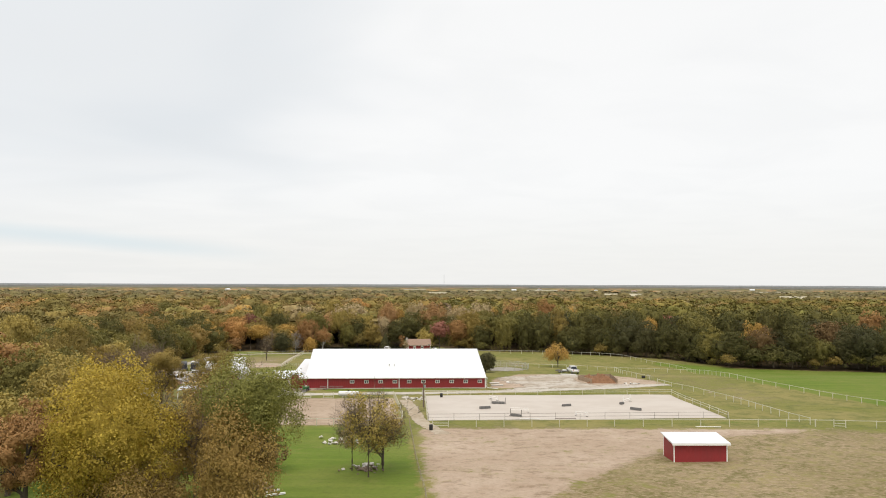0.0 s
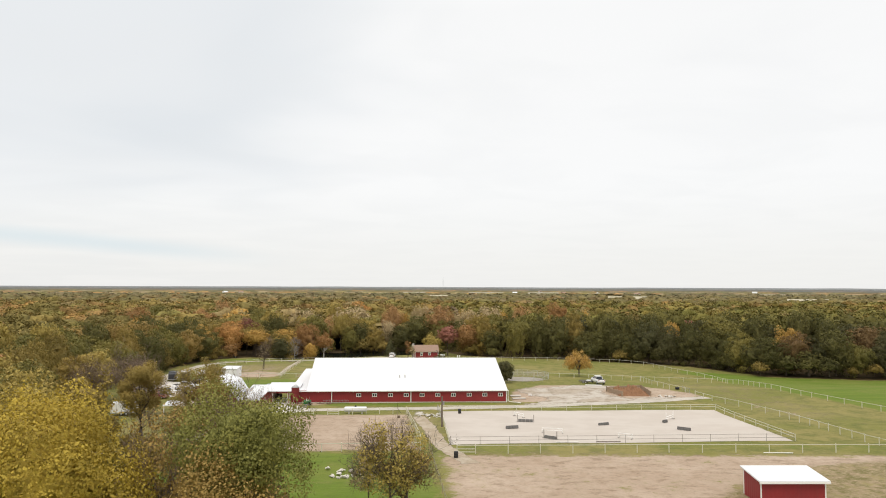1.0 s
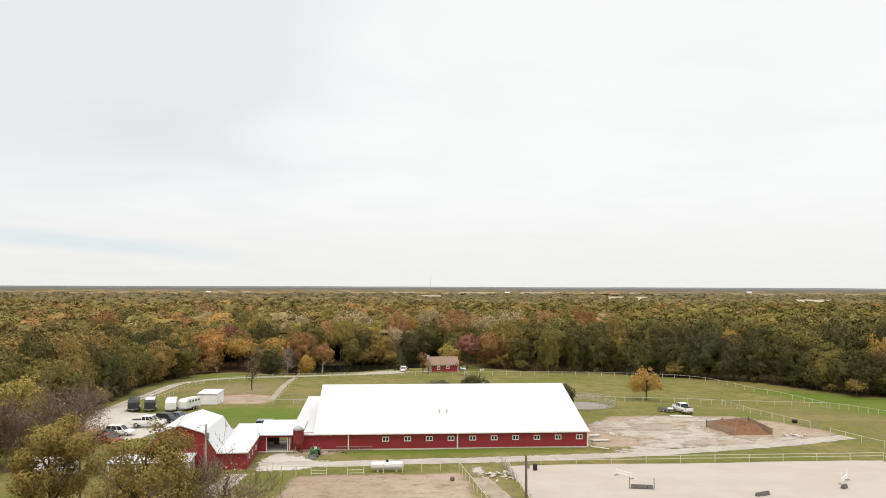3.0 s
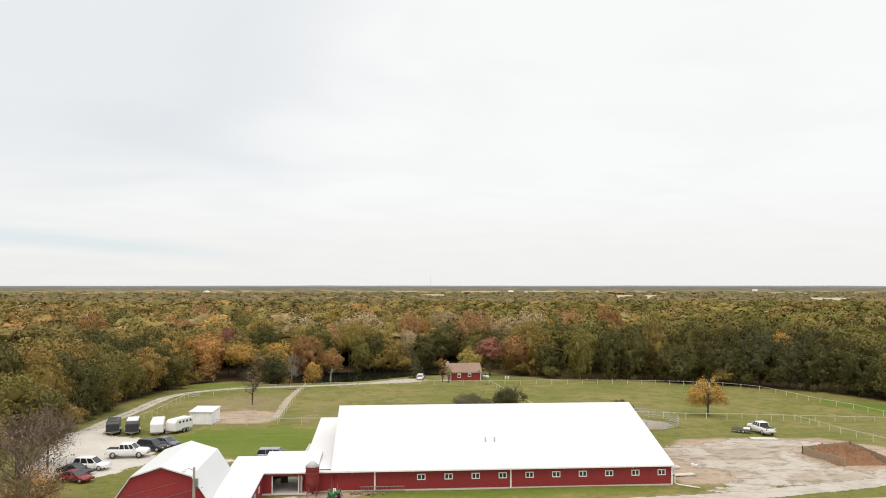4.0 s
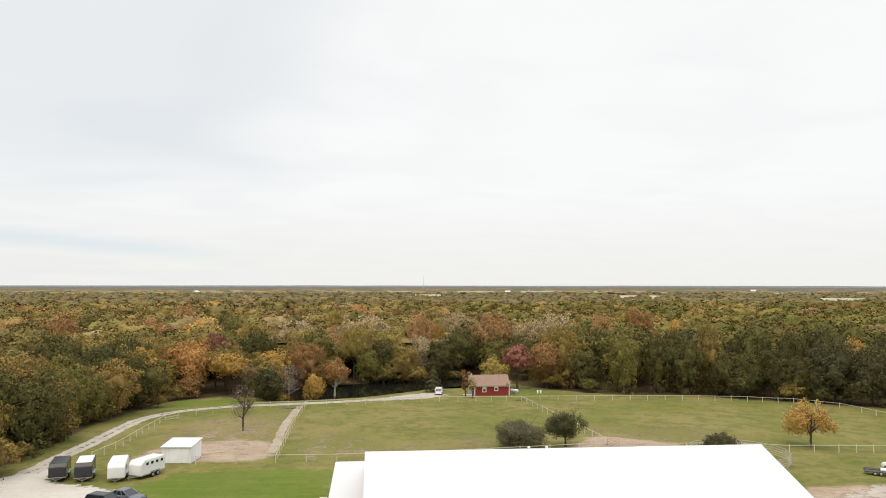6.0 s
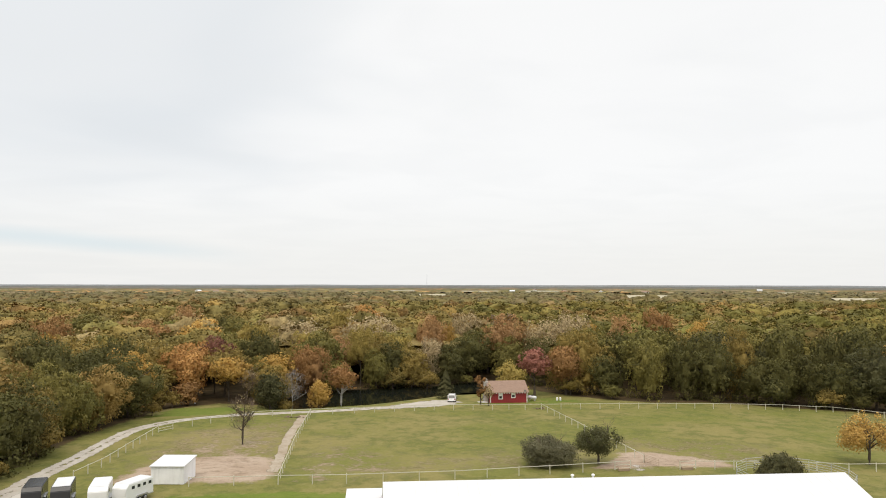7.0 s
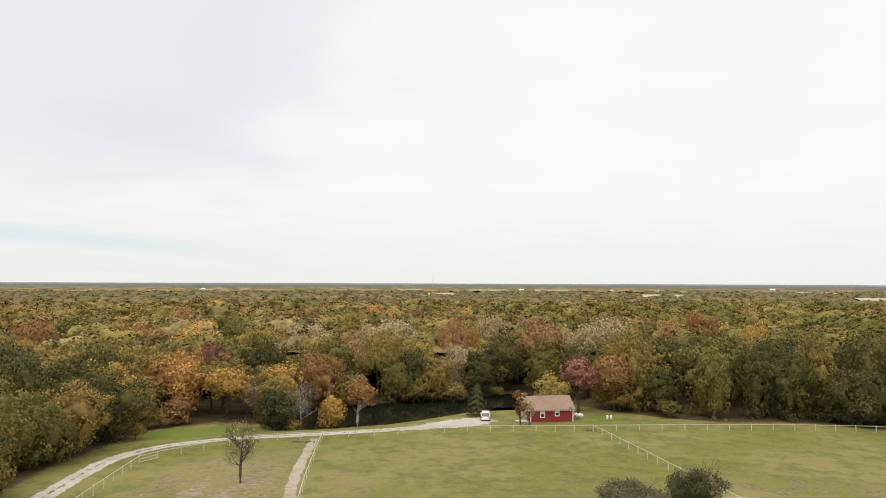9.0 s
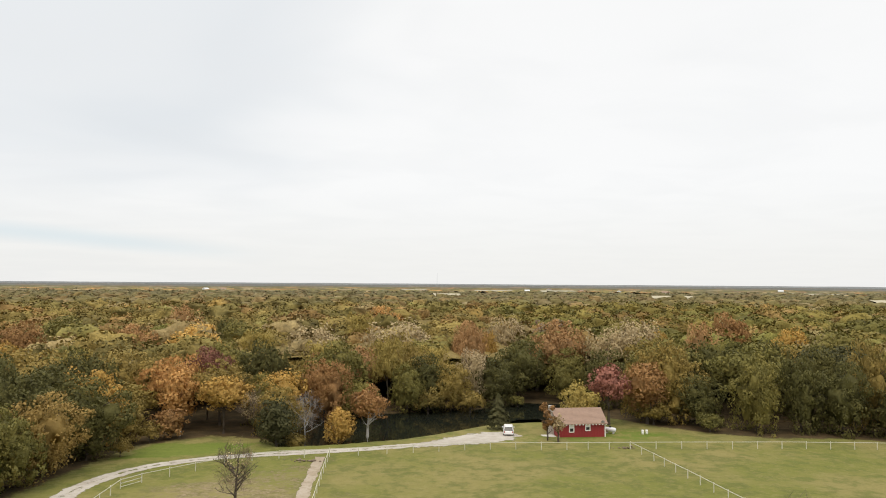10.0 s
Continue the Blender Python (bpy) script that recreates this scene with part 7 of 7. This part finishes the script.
def model_tree(tone, edge, k):
    key = (tone, edge, k)
    if key not in MODEL:
        s = 300 + len(MODEL) * 7
        thin = tone in ("tan", "twig")
        tall, rad, clumps, size, foot = {"front": (15.0, 7.6, 6400, 0.45, -1.4), "back": (15.0, 7.4, 3600, 0.52, 2.0), "low": (5.2, 3.2, 1300, 0.4, 0.0)}[edge]
        label = f"{WORDS[tone]} " + {"front": "broadleaf tree at the wood's edge", "back": "broadleaf tree in the wood", "low": "low shrub at the wood's edge"}[edge]
        ob = tree(0, 400, tall, rad, tone, label, s, clumps, size, foot, "woodland trees", deep=2 if thin else 0, count=7 if thin else 5, lobes=26, bark=M_TWIG if thin else M_BARK,
                  core=3, fork=tall * 0.15, base=1.0 if edge == "front" else 0.3, floor=-1.0 if edge == "front" or thin else -0.45, cleft=0.1, name="shrub" if edge == "low" else "tree")
        MODEL[key] = [ob, False]
    return MODEL[key]


def plant(x, y, tone, edge, k, scale, turn, lift=1.0):
    m = pose(x, y, max(gz(x, y), WATER + 0.05), 0, 0, turn) @ Matrix.Diagonal((scale * rng_w.uniform(0.9, 1.12), scale * rng_w.uniform(0.9, 1.12), scale * lift, 1))
    entry = model_tree(tone, edge, k)
    if not entry[1]:
        entry[0].matrix_basis, entry[1] = m, True
    else:
        copy_thing(entry[0], m)


far_v, far_t, far_f, far_n = [], [], [], 0
TONE_RGB = {k: np.array(v[0]) * 0.65 + np.array(v[2]) * 0.35 for k, v in TONES.items()}
GREEN_TONE = TONE_RGB["olive"] * 0.35 + TONE_RGB["green"] * 0.65
MEAN_TONE = TONE_RGB["olive"] * 0.4 + TONE_RGB["green"] * 0.3 + TONE_RGB["copper"] * 0.18 + TONE_RGB["tan"] * 0.15
FAR_MODELS = [crown_arrays(900 + k, 7.2, 3.0, 14.8, 616, 0.6, 24, core=3, fill=0.84, spray=0.9, floor=-0.3, rough=0.26, cleft=0.08) for k in range(6)]
NEAR_MID = [crown_arrays(960 + k, 7.2, 3.5, 14.8, 420, 0.66, 18, core=3, fill=0.88, spray=0.9, floor=-0.1, rough=0.22, cleft=0.08) for k in range(8)]
MID_MODELS = [crown_arrays(930 + k, 7.4, 4.0, 14.8, 140, 0.9, 14, core=2, fill=0.94, spray=0.8, floor=0.0, rough=0.19) for k in range(8)]
THIN_MODELS = [crown_arrays(950 + k, 9.6, 4.0, 14.6, 28, 1.3, 10, core=2, fill=1.0, spray=0.7, floor=0.1, rough=0.15) for k in range(8)]


far_norm = []


def far_tree(model, x, y, wide, tall, tone):
    global far_n
    v, f, vn = model
    a = rng_w.uniform(0, 6.283)
    c, s = math.cos(a), math.sin(a)
    w = v * np.array([wide, wide, tall])
    far_v.append(np.stack([w[:, 0] * c - w[:, 1] * s + x, w[:, 0] * s + w[:, 1] * c + y, w[:, 2] - 2.6], 1))
    far_norm.append(np.stack([vn[:, 0] * c - vn[:, 1] * s, vn[:, 0] * s + vn[:, 1] * c, vn[:, 2]], 1))
    far_t.append(np.repeat(tone[None], len(v), 0))
    far_f.append(f + far_n)
    far_n += len(v)


def front_row():
    """Low-skirted trees standing close together along the edge of the clearing."""
    line = CLEAR[5:-2]
    spare = 3.0
    for (ax, ay), (bx, by) in zip(line, line[1:]):
        n = math.hypot(bx - ax, by - ay)
        ux, uy = (bx - ax) / n, (by - ay) / n
        while spare < n:
            out_by = rng_w.uniform(3.2, 7.0) if not (ay > 296 and ax < -4) else rng_w.uniform(6.0, 8.5)
            if ax < -80 and 200 < ay < 290:
                out_by = rng_w.uniform(1.8, 4.2)
            x, y = ax + ux * spare - uy * out_by, ay + uy * spare + ux * out_by
            if min(math.hypot(x + 84, y - 299), math.hypot(x + 76, y - 297)) < 8.5:
                spare += 4
                continue
            if crowded(x, y, 2.5):
                spare += 2.0
                continue
            tone = patch_tone(x, y)
            if ay > 290 and -70 < ax < -4:
                tone = rng_w.choice(["olive", "green", "olive", "deep", "green", "tan", "green"])
            if tone in ("tan", "rust") and not (ay > 290 and -70 < ax < -4):
                tone = "olive"
            # east front row: deeper leaf tone, partly standing in for shade
            if tone in ("yellow", "orange", "gold", "olive") and x > 8:
                tone = "deep" if x > 40 else "green"
            tall = 0.95 if x > 8 else 0.94
            plant(x, y, tone, "front", rng_w.randint(0, 1), tall * rng_w.uniform(0.74, 1.02), rng_w.uniform(0, 360), rng_w.uniform(0.98, 1.2) if x > 8 else 1.0)
            if rng_w.random() < 0.7:
                near = out_by - rng_w.uniform(2.5, 5.0)
                plant(x + uy * (out_by - near) + ux * 3.5, y - ux * (out_by - near) + uy * 3.5, rng_w.choice(["olive", "green", "olive", "olive", "rust"] if x < 8 else ["deep", "olive", "deep", "green"]), "low", 0, rng_w.uniform(0.6, 1.25), rng_w.uniform(0, 360))
            spare += rng_w.uniform(5.4, 8.0) if x > 8 else rng_w.uniform(6.2, 8.6) if x < -80 else rng_w.uniform(7.8, 11.0)
        spare -= n


# trees that stand out of the wood by their colour: place, tone, radius of the crown
STAND_WEST = [(-101, 358, "honey", 6.2), (-117, 358, "copper", 5.7), (-135, 330, "gold", 4.0), (-118, 386, "fresh", 4.8), (-131, 440, "copper", 8.0), (-106, 408, "deep", 5.0), (-96, 392, "green", 7.1),
              (-83, 353, "yellow", 4.0), (-84, 314, "wine", 4.2), (-73, 318, "deep", 5.8), (-84, 327, "green", 5.0), (-100, 312, "olive", 6.3), (-114, 312, "green", 6.2), (-150, 386, "green", 7.6), (-146, 358, "rust", 5.6),
              (-94, 284, "gold", 4.3), (-108, 281, "deep", 6.0), (-96, 274, "deep", 5.2), (-96, 254, "green", 5.0), (-104, 300, "yellow", 5.0)]
STAND_POND = [(-70, 365, "tan", 7.6), (-61, 398, "yellow", 6.4), (-59, 500, "orange", 6.8), (-47, 360, "tan", 7.2), (-38, 384, "olive", 6.0), (-28, 363, "copper", 5.4), (-15, 386, "tan", 5.0), (-2, 386, "twig", 4.8),
              (-58, 323, "green", 5.4), (-48, 329, "yellow", 5.2), (-60, 313, "rust", 4.4), (-39, 328, "deep", 4.6), (-29, 333, "tan", 4.4), (-28, 350, "copper", 4.6), (-17, 341, "deep", 7.0), (-5, 340, "green", 5.6),
              (-22, 362, "gold", 4.4), (6, 345, "tan", 4.8), (16, 358, "tan", 6.1), (-47, 345, "olive", 5.4), (2, 331, "deep", 5.2), (7, 322, "green", 4.4)]
STAND_EAST = [(24, 361, "gold", 6.0), (31, 348, "copper", 5.2), (49, 410, "olive", 7.6), (12, 312, "olive", 4.4), (28, 316, "green", 7.0), (62, 362, "gold", 8.0), (53, 386, "rust", 5.6), (47, 304, "olive", 5.2),
              (40, 301, "deep", 5.6), (33, 303, "deep", 4.4), (24, 302, "green", 5.4), (41, 328, "olive", 6.4), (54, 323, "green", 6.6), (95, 322, "red", 6.2), (111, 262, "gold", 5.8), (124, 260, "deep", 6.0),
              (138, 262, "umber", 5.6), (152, 262, "rust", 5.6), (84, 300, "gold", 6.0), (96, 278, "green", 6.4)]
for x, y, tone, rad in STAND_WEST + STAND_POND + STAND_EAST:
    scale = rad / 6.4
    tall = rng_w.uniform(0.92, 1.04) * (1.08 if x > 8 and y < 345 else 1.14 if y > 340 else 0.95)
    far_off = reach(CLEAR, x, y) < -12
    plant(x, y, tone, "back" if far_off else "front", 0, scale, rng_w.uniform(0, 360), tall / scale)
STOOD = np.array([(x, y, rad) for x, y, _, rad in STAND_WEST + STAND_POND + STAND_EAST])


def crowded(x, y, room=4.0):
    return bool((np.hypot(STOOD[:, 0] - x, STOOD[:, 1] - y) < STOOD[:, 2] * 0.55 + room).any())


front_row()
for (x, y), d in zip(WP, WD):
    if (y > 150 and d > -9.5) or d > -2.5 or crowded(x, y):
        continue
    scale = rng_w.uniform(0.74, 1.2) * (1.0 + 0.12 * noise.noise(Vector((x * 0.03, y * 0.03, 1))))
    lift = rng_w.uniform(0.78, 1.14) / scale ** 0.5
    if x > 8 and y < 345:
        lift *= 1.12
    elif y < 345:
        lift *= 0.9
    tone = patch_tone(x, y)
    if -d < 11 or y < 110:
        plant(x, y, tone, "front", rng_w.randint(0, 1), scale, rng_w.uniform(0, 360), lift)
    elif -d < 32 and y < 400:
        plant(x, y, tone, "back", 0, scale, rng_w.uniform(0, 360), lift)
    else:
        kind = FAR_MODELS if y < 345 else NEAR_MID if y < 500 else MID_MODELS
        far_tree(kind[rng_w.randint(0, 5)], x, y, scale * (1.1 if y < 345 else 1.2), scale * lift, (TONE_RGB[tone] * 0.5 + (MEAN_TONE if x < 0 else GREEN_TONE) * 0.5) * rng_w.uniform(0.72, 1.12))
FAR_FIELDS = [(0.04, 0.085, 1560, 1700), (0.12, 0.16, 1500, 1680), (0.40, 0.455, 1480, 1600), (-0.05, -0.02, 1700, 1800)]
NEAR_FIELDS = [(0.225, 0.275, 1080, 1130), (0.44, 0.485, 960, 1005), (0.56, 0.62, 900, 950), (-0.02, 0.012, 1150, 1185)]

for j in range(48, 99):
    for i in range(-75, 76):
        x = i * 17.0 + (j % 2) * 8 + rng_w.uniform(-5, 5)
        y = j * 14.5 + rng_w.uniform(-5, 5)
        bearing, far = math.atan2(x + 10, y), math.hypot(x + 10, y)
        if abs(x + 10) > 0.66 * y or any(a0 < bearing < a1 and r0 - 10 < far < r1 + 5 for a0, a1, r0, r1 in NEAR_FIELDS):
            continue
        scale = rng_w.uniform(0.8, 1.12)
        # haze put into the colour: crowns turn greyer the farther off they stand
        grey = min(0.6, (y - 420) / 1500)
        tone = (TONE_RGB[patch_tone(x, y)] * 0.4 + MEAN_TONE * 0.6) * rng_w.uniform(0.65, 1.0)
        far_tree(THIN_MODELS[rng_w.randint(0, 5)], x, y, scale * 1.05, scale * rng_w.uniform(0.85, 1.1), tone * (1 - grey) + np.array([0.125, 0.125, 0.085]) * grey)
def understory():
    """The lower leaves that close the gaps between the tall crowns."""
    rng = np.random.RandomState(8)
    ys = np.r_[np.arange(338, 700, 4.5), np.arange(700, 1440, 9.0)]
    half = np.linspace(-1, 1, 150)
    X = half[None] * (ys * 0.68)[:, None] - 10 + rng.uniform(-1.5, 1.5, (len(ys), 150))
    Y = ys[:, None] + rng.uniform(-1.6, 1.6, X.shape)
    inside = reach(CLEAR, X.ravel(), Y.ravel()).reshape(X.shape)
    Z = np.where(inside < -14, 7.0 + rng.uniform(-1.2, 1.4, X.shape), -6.0)
    Z = np.where(reach(FIELD, X.ravel(), Y.ravel()).reshape(X.shape) > -4, -6.0, Z)
    i = np.arange(X.size).reshape(X.shape)
    faces = np.stack([i[:-1, :-1], i[:-1, 1:], i[1:, 1:], i[1:, :-1]], -1).reshape(-1, 4)
    low = Z.ravel()[faces].min(1) > -5
    nrm = unit_rows(np.c_[rng.normal(size=(X.size, 2)) * 0.35, np.ones(X.size)])
    ob = from_arrays("undergrowth", np.stack([X.ravel(), Y.ravel(), Z.ravel()], 1), faces[low], M_WOODS, None, "", nrm)
    tone = MEAN_TONE * rng.uniform(0.55, 1.0, (X.size, 1))
    at = ob.data.attributes.new("tone", "FLOAT_COLOR", "POINT")
    at.data.foreach_set("color", np.c_[tone, np.ones(X.size)].astype(np.float32).ravel())
    tagged(ob, "lower foliage between the crowns of the wood", "woodland", kind="stuff")


understory()
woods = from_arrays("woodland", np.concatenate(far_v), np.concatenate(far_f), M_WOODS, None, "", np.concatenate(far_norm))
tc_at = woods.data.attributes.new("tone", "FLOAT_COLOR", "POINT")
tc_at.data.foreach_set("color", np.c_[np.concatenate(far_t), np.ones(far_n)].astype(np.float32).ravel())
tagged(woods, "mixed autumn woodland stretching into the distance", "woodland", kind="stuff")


def far_field(a0, a1, r0, r1, seed):
    """A pale stubble field on rising ground between the woods."""
    rng = random.Random(seed)
    bm = bmesh.new()
    rows = []
    for k in range(13):
        a = a0 + (a1 - a0) * k / 12
        n, f = r0 + rng.uniform(-6, 6), r1 + rng.uniform(-14, 14)
        rows.append([bm.verts.new((r * math.sin(a) - 10, r * math.cos(a), z)) for r, z in ((n - 60, -3), (n, 9.6), ((n + f) / 2, 10.3), (f, 10.9), (f + 90, -3))])
    for p, q in zip(rows, rows[1:]):
        for k in range(4):
            bm.faces.new((p[k], q[k], q[k + 1], p[k + 1]))
    bmesh.ops.recalc_face_normals(bm, faces=bm.faces)
    tagged(part("far_field_ground", bm, M_FARFIELD), "pale stubble field among the far woods", "field", kind="structure")


for k, area in enumerate(NEAR_FIELDS):
    far_field(*area, k)


def distant_canopy():
    """Treetops from 1300 m to the horizon: one sheet of rounded crowns."""
    rng = np.random.RandomState(3)
    na, nr = 560, 130
    ang = np.linspace(-0.68, 0.68, na)
    rad = 1420 * (4700 / 1420) ** np.linspace(0, 1, nr)
    A, R = np.meshgrid(ang, rad)
    x, y = R * np.sin(A) - 10, R * np.cos(A)
    cell = np.clip(R / 75, 9, 40)
    u, v = A * 900 / (cell / 9) ** 0.35, np.log(R) * 260 / (cell / 9) ** 0.2
    iu, iv = np.floor(u / 9), np.floor(v / 3)
    h = np.zeros_like(u)
    hh = np.zeros_like(u)
    best = np.full(u.shape, 9.0)
    for du in (-1, 0, 1):
        for dv in (-1, 0, 1):
            ci, cj = iu + du, iv + dv
            r1 = np.modf(np.abs(np.sin(ci * 12.9898 + cj * 78.233) * 43758.5453))[0]
            r2 = np.modf(np.abs(np.sin(ci * 39.346 + cj * 11.135) * 24634.6345))[0]
            d = np.hypot(u / 9 - ci - r1, v / 3 - cj - r2)
            closer = d < best
            best = np.where(closer, d, best)
            hh = np.where(closer, np.modf(r1 * 91.7 + r2 * 37.3)[0], hh)
    z = 8.0 + 1.8 * (1 - np.minimum(best, 1) ** 2) + 1.6 * hh + 0.8 * np.sin(x * 0.006) * np.cos(y * 0.004) + rng.normal(size=u.shape) * 0.35
    names = ["green", "olive", "olive", "green", "tan", "rust", "olive", "yellow", "green", "tan", "olive", "orange"]
    pal = np.array([TONE_RGB[k] for k in names])
    col = pal[np.clip((hh * len(names)).astype(int), 0, len(names) - 1)] * (0.45 + 0.7 * np.modf(hh * 57.3)[0])[..., None]
    # painted haze: treetop colours blend to grey, then to blue-grey, with distance
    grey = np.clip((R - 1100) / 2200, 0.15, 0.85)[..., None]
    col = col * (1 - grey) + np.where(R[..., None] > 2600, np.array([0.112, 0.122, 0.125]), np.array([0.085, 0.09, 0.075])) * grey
    for a0, a1, r0, r1 in FAR_FIELDS:
        inside = (A > a0) & (A < a1) & (R > r0) & (R < r1)
        z = np.where(inside, 9.5 + (R - r0) * 0.012, z)
        col = np.where(inside[..., None], np.array([0.36, 0.33, 0.245]), col)
    i = np.arange(na * nr).reshape(nr, na)
    faces = np.stack([i[:-1, :-1], i[:-1, 1:], i[1:, 1:], i[1:, :-1]], -1).reshape(-1, 4)
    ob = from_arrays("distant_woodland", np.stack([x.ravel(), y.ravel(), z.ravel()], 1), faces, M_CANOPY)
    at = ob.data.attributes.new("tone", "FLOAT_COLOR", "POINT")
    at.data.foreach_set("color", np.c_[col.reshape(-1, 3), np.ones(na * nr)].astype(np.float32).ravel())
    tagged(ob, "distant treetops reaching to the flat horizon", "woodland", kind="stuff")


distant_canopy()


def far_hills():
    bm = bmesh.new()
    prev = None
    for k in range(161):
        a = -0.75 + 1.5 * k / 160
        h = 19 + 3.2 * noise.noise(Vector((a * 4, 1, 1))) + 1.6 * noise.noise(Vector((a * 17, 5, 2))) + 0.5 * noise.noise(Vector((a * 70, 5, 2)))
        x, y = 4750 * math.sin(a), 4750 * math.cos(a)
        cur = (bm.verts.new((x, y, -3)), bm.verts.new((x, y, h)), bm.verts.new((x * 1.02, y * 1.02, h - 6)))
        if prev:
            bm.faces.new((prev[0], cur[0], cur[1], prev[1]))
            bm.faces.new((prev[1], cur[1], cur[2], prev[2]))
        prev = cur
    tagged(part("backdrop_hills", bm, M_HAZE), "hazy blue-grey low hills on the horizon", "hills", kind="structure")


far_hills()


def far_houses():
    for k, (a, r, w) in enumerate([(0.095, 1540, 9), (0.16, 1545, 10), (0.205, 1530, 10), (0.255, 1440, 12), (0.40, 1980, 11), (-0.27, 1580, 9), (-0.29, 1585, 9), (0.13, 1920, 12)]):
        t = empty("farmhouse", pose(r * math.sin(a), r * math.cos(a), 9.0, 0, 0, k * 40), "far pale farmhouse among the woods", "house")
        bm = bmesh.new()
        box(bm, -w / 2, w / 2, -4, 4, -12, 2.6)
        part("wall", bm, M_TRIM, t)
        bm = bmesh.new()
        prism(bm, [(-4.6, 2.5), (0, 4.8), (4.6, 2.5)], -w / 2 - 0.5, w / 2 + 0.5, "x")
        part("roof", bm, M_SHINGLE if k % 2 else M_ROOF, t)


far_houses()


def radio_mast():
    t = empty("radio_mast", pose(-2, 3600, 0), "thin distant radio mast above the woods", "mast")
    bm = bmesh.new()
    tube(bm, [(0, 0, -3), (0, 0, 70)], [0.9, 0.5], 5)
    part("mast_pole", bm, M_HAZE, t)


radio_mast()
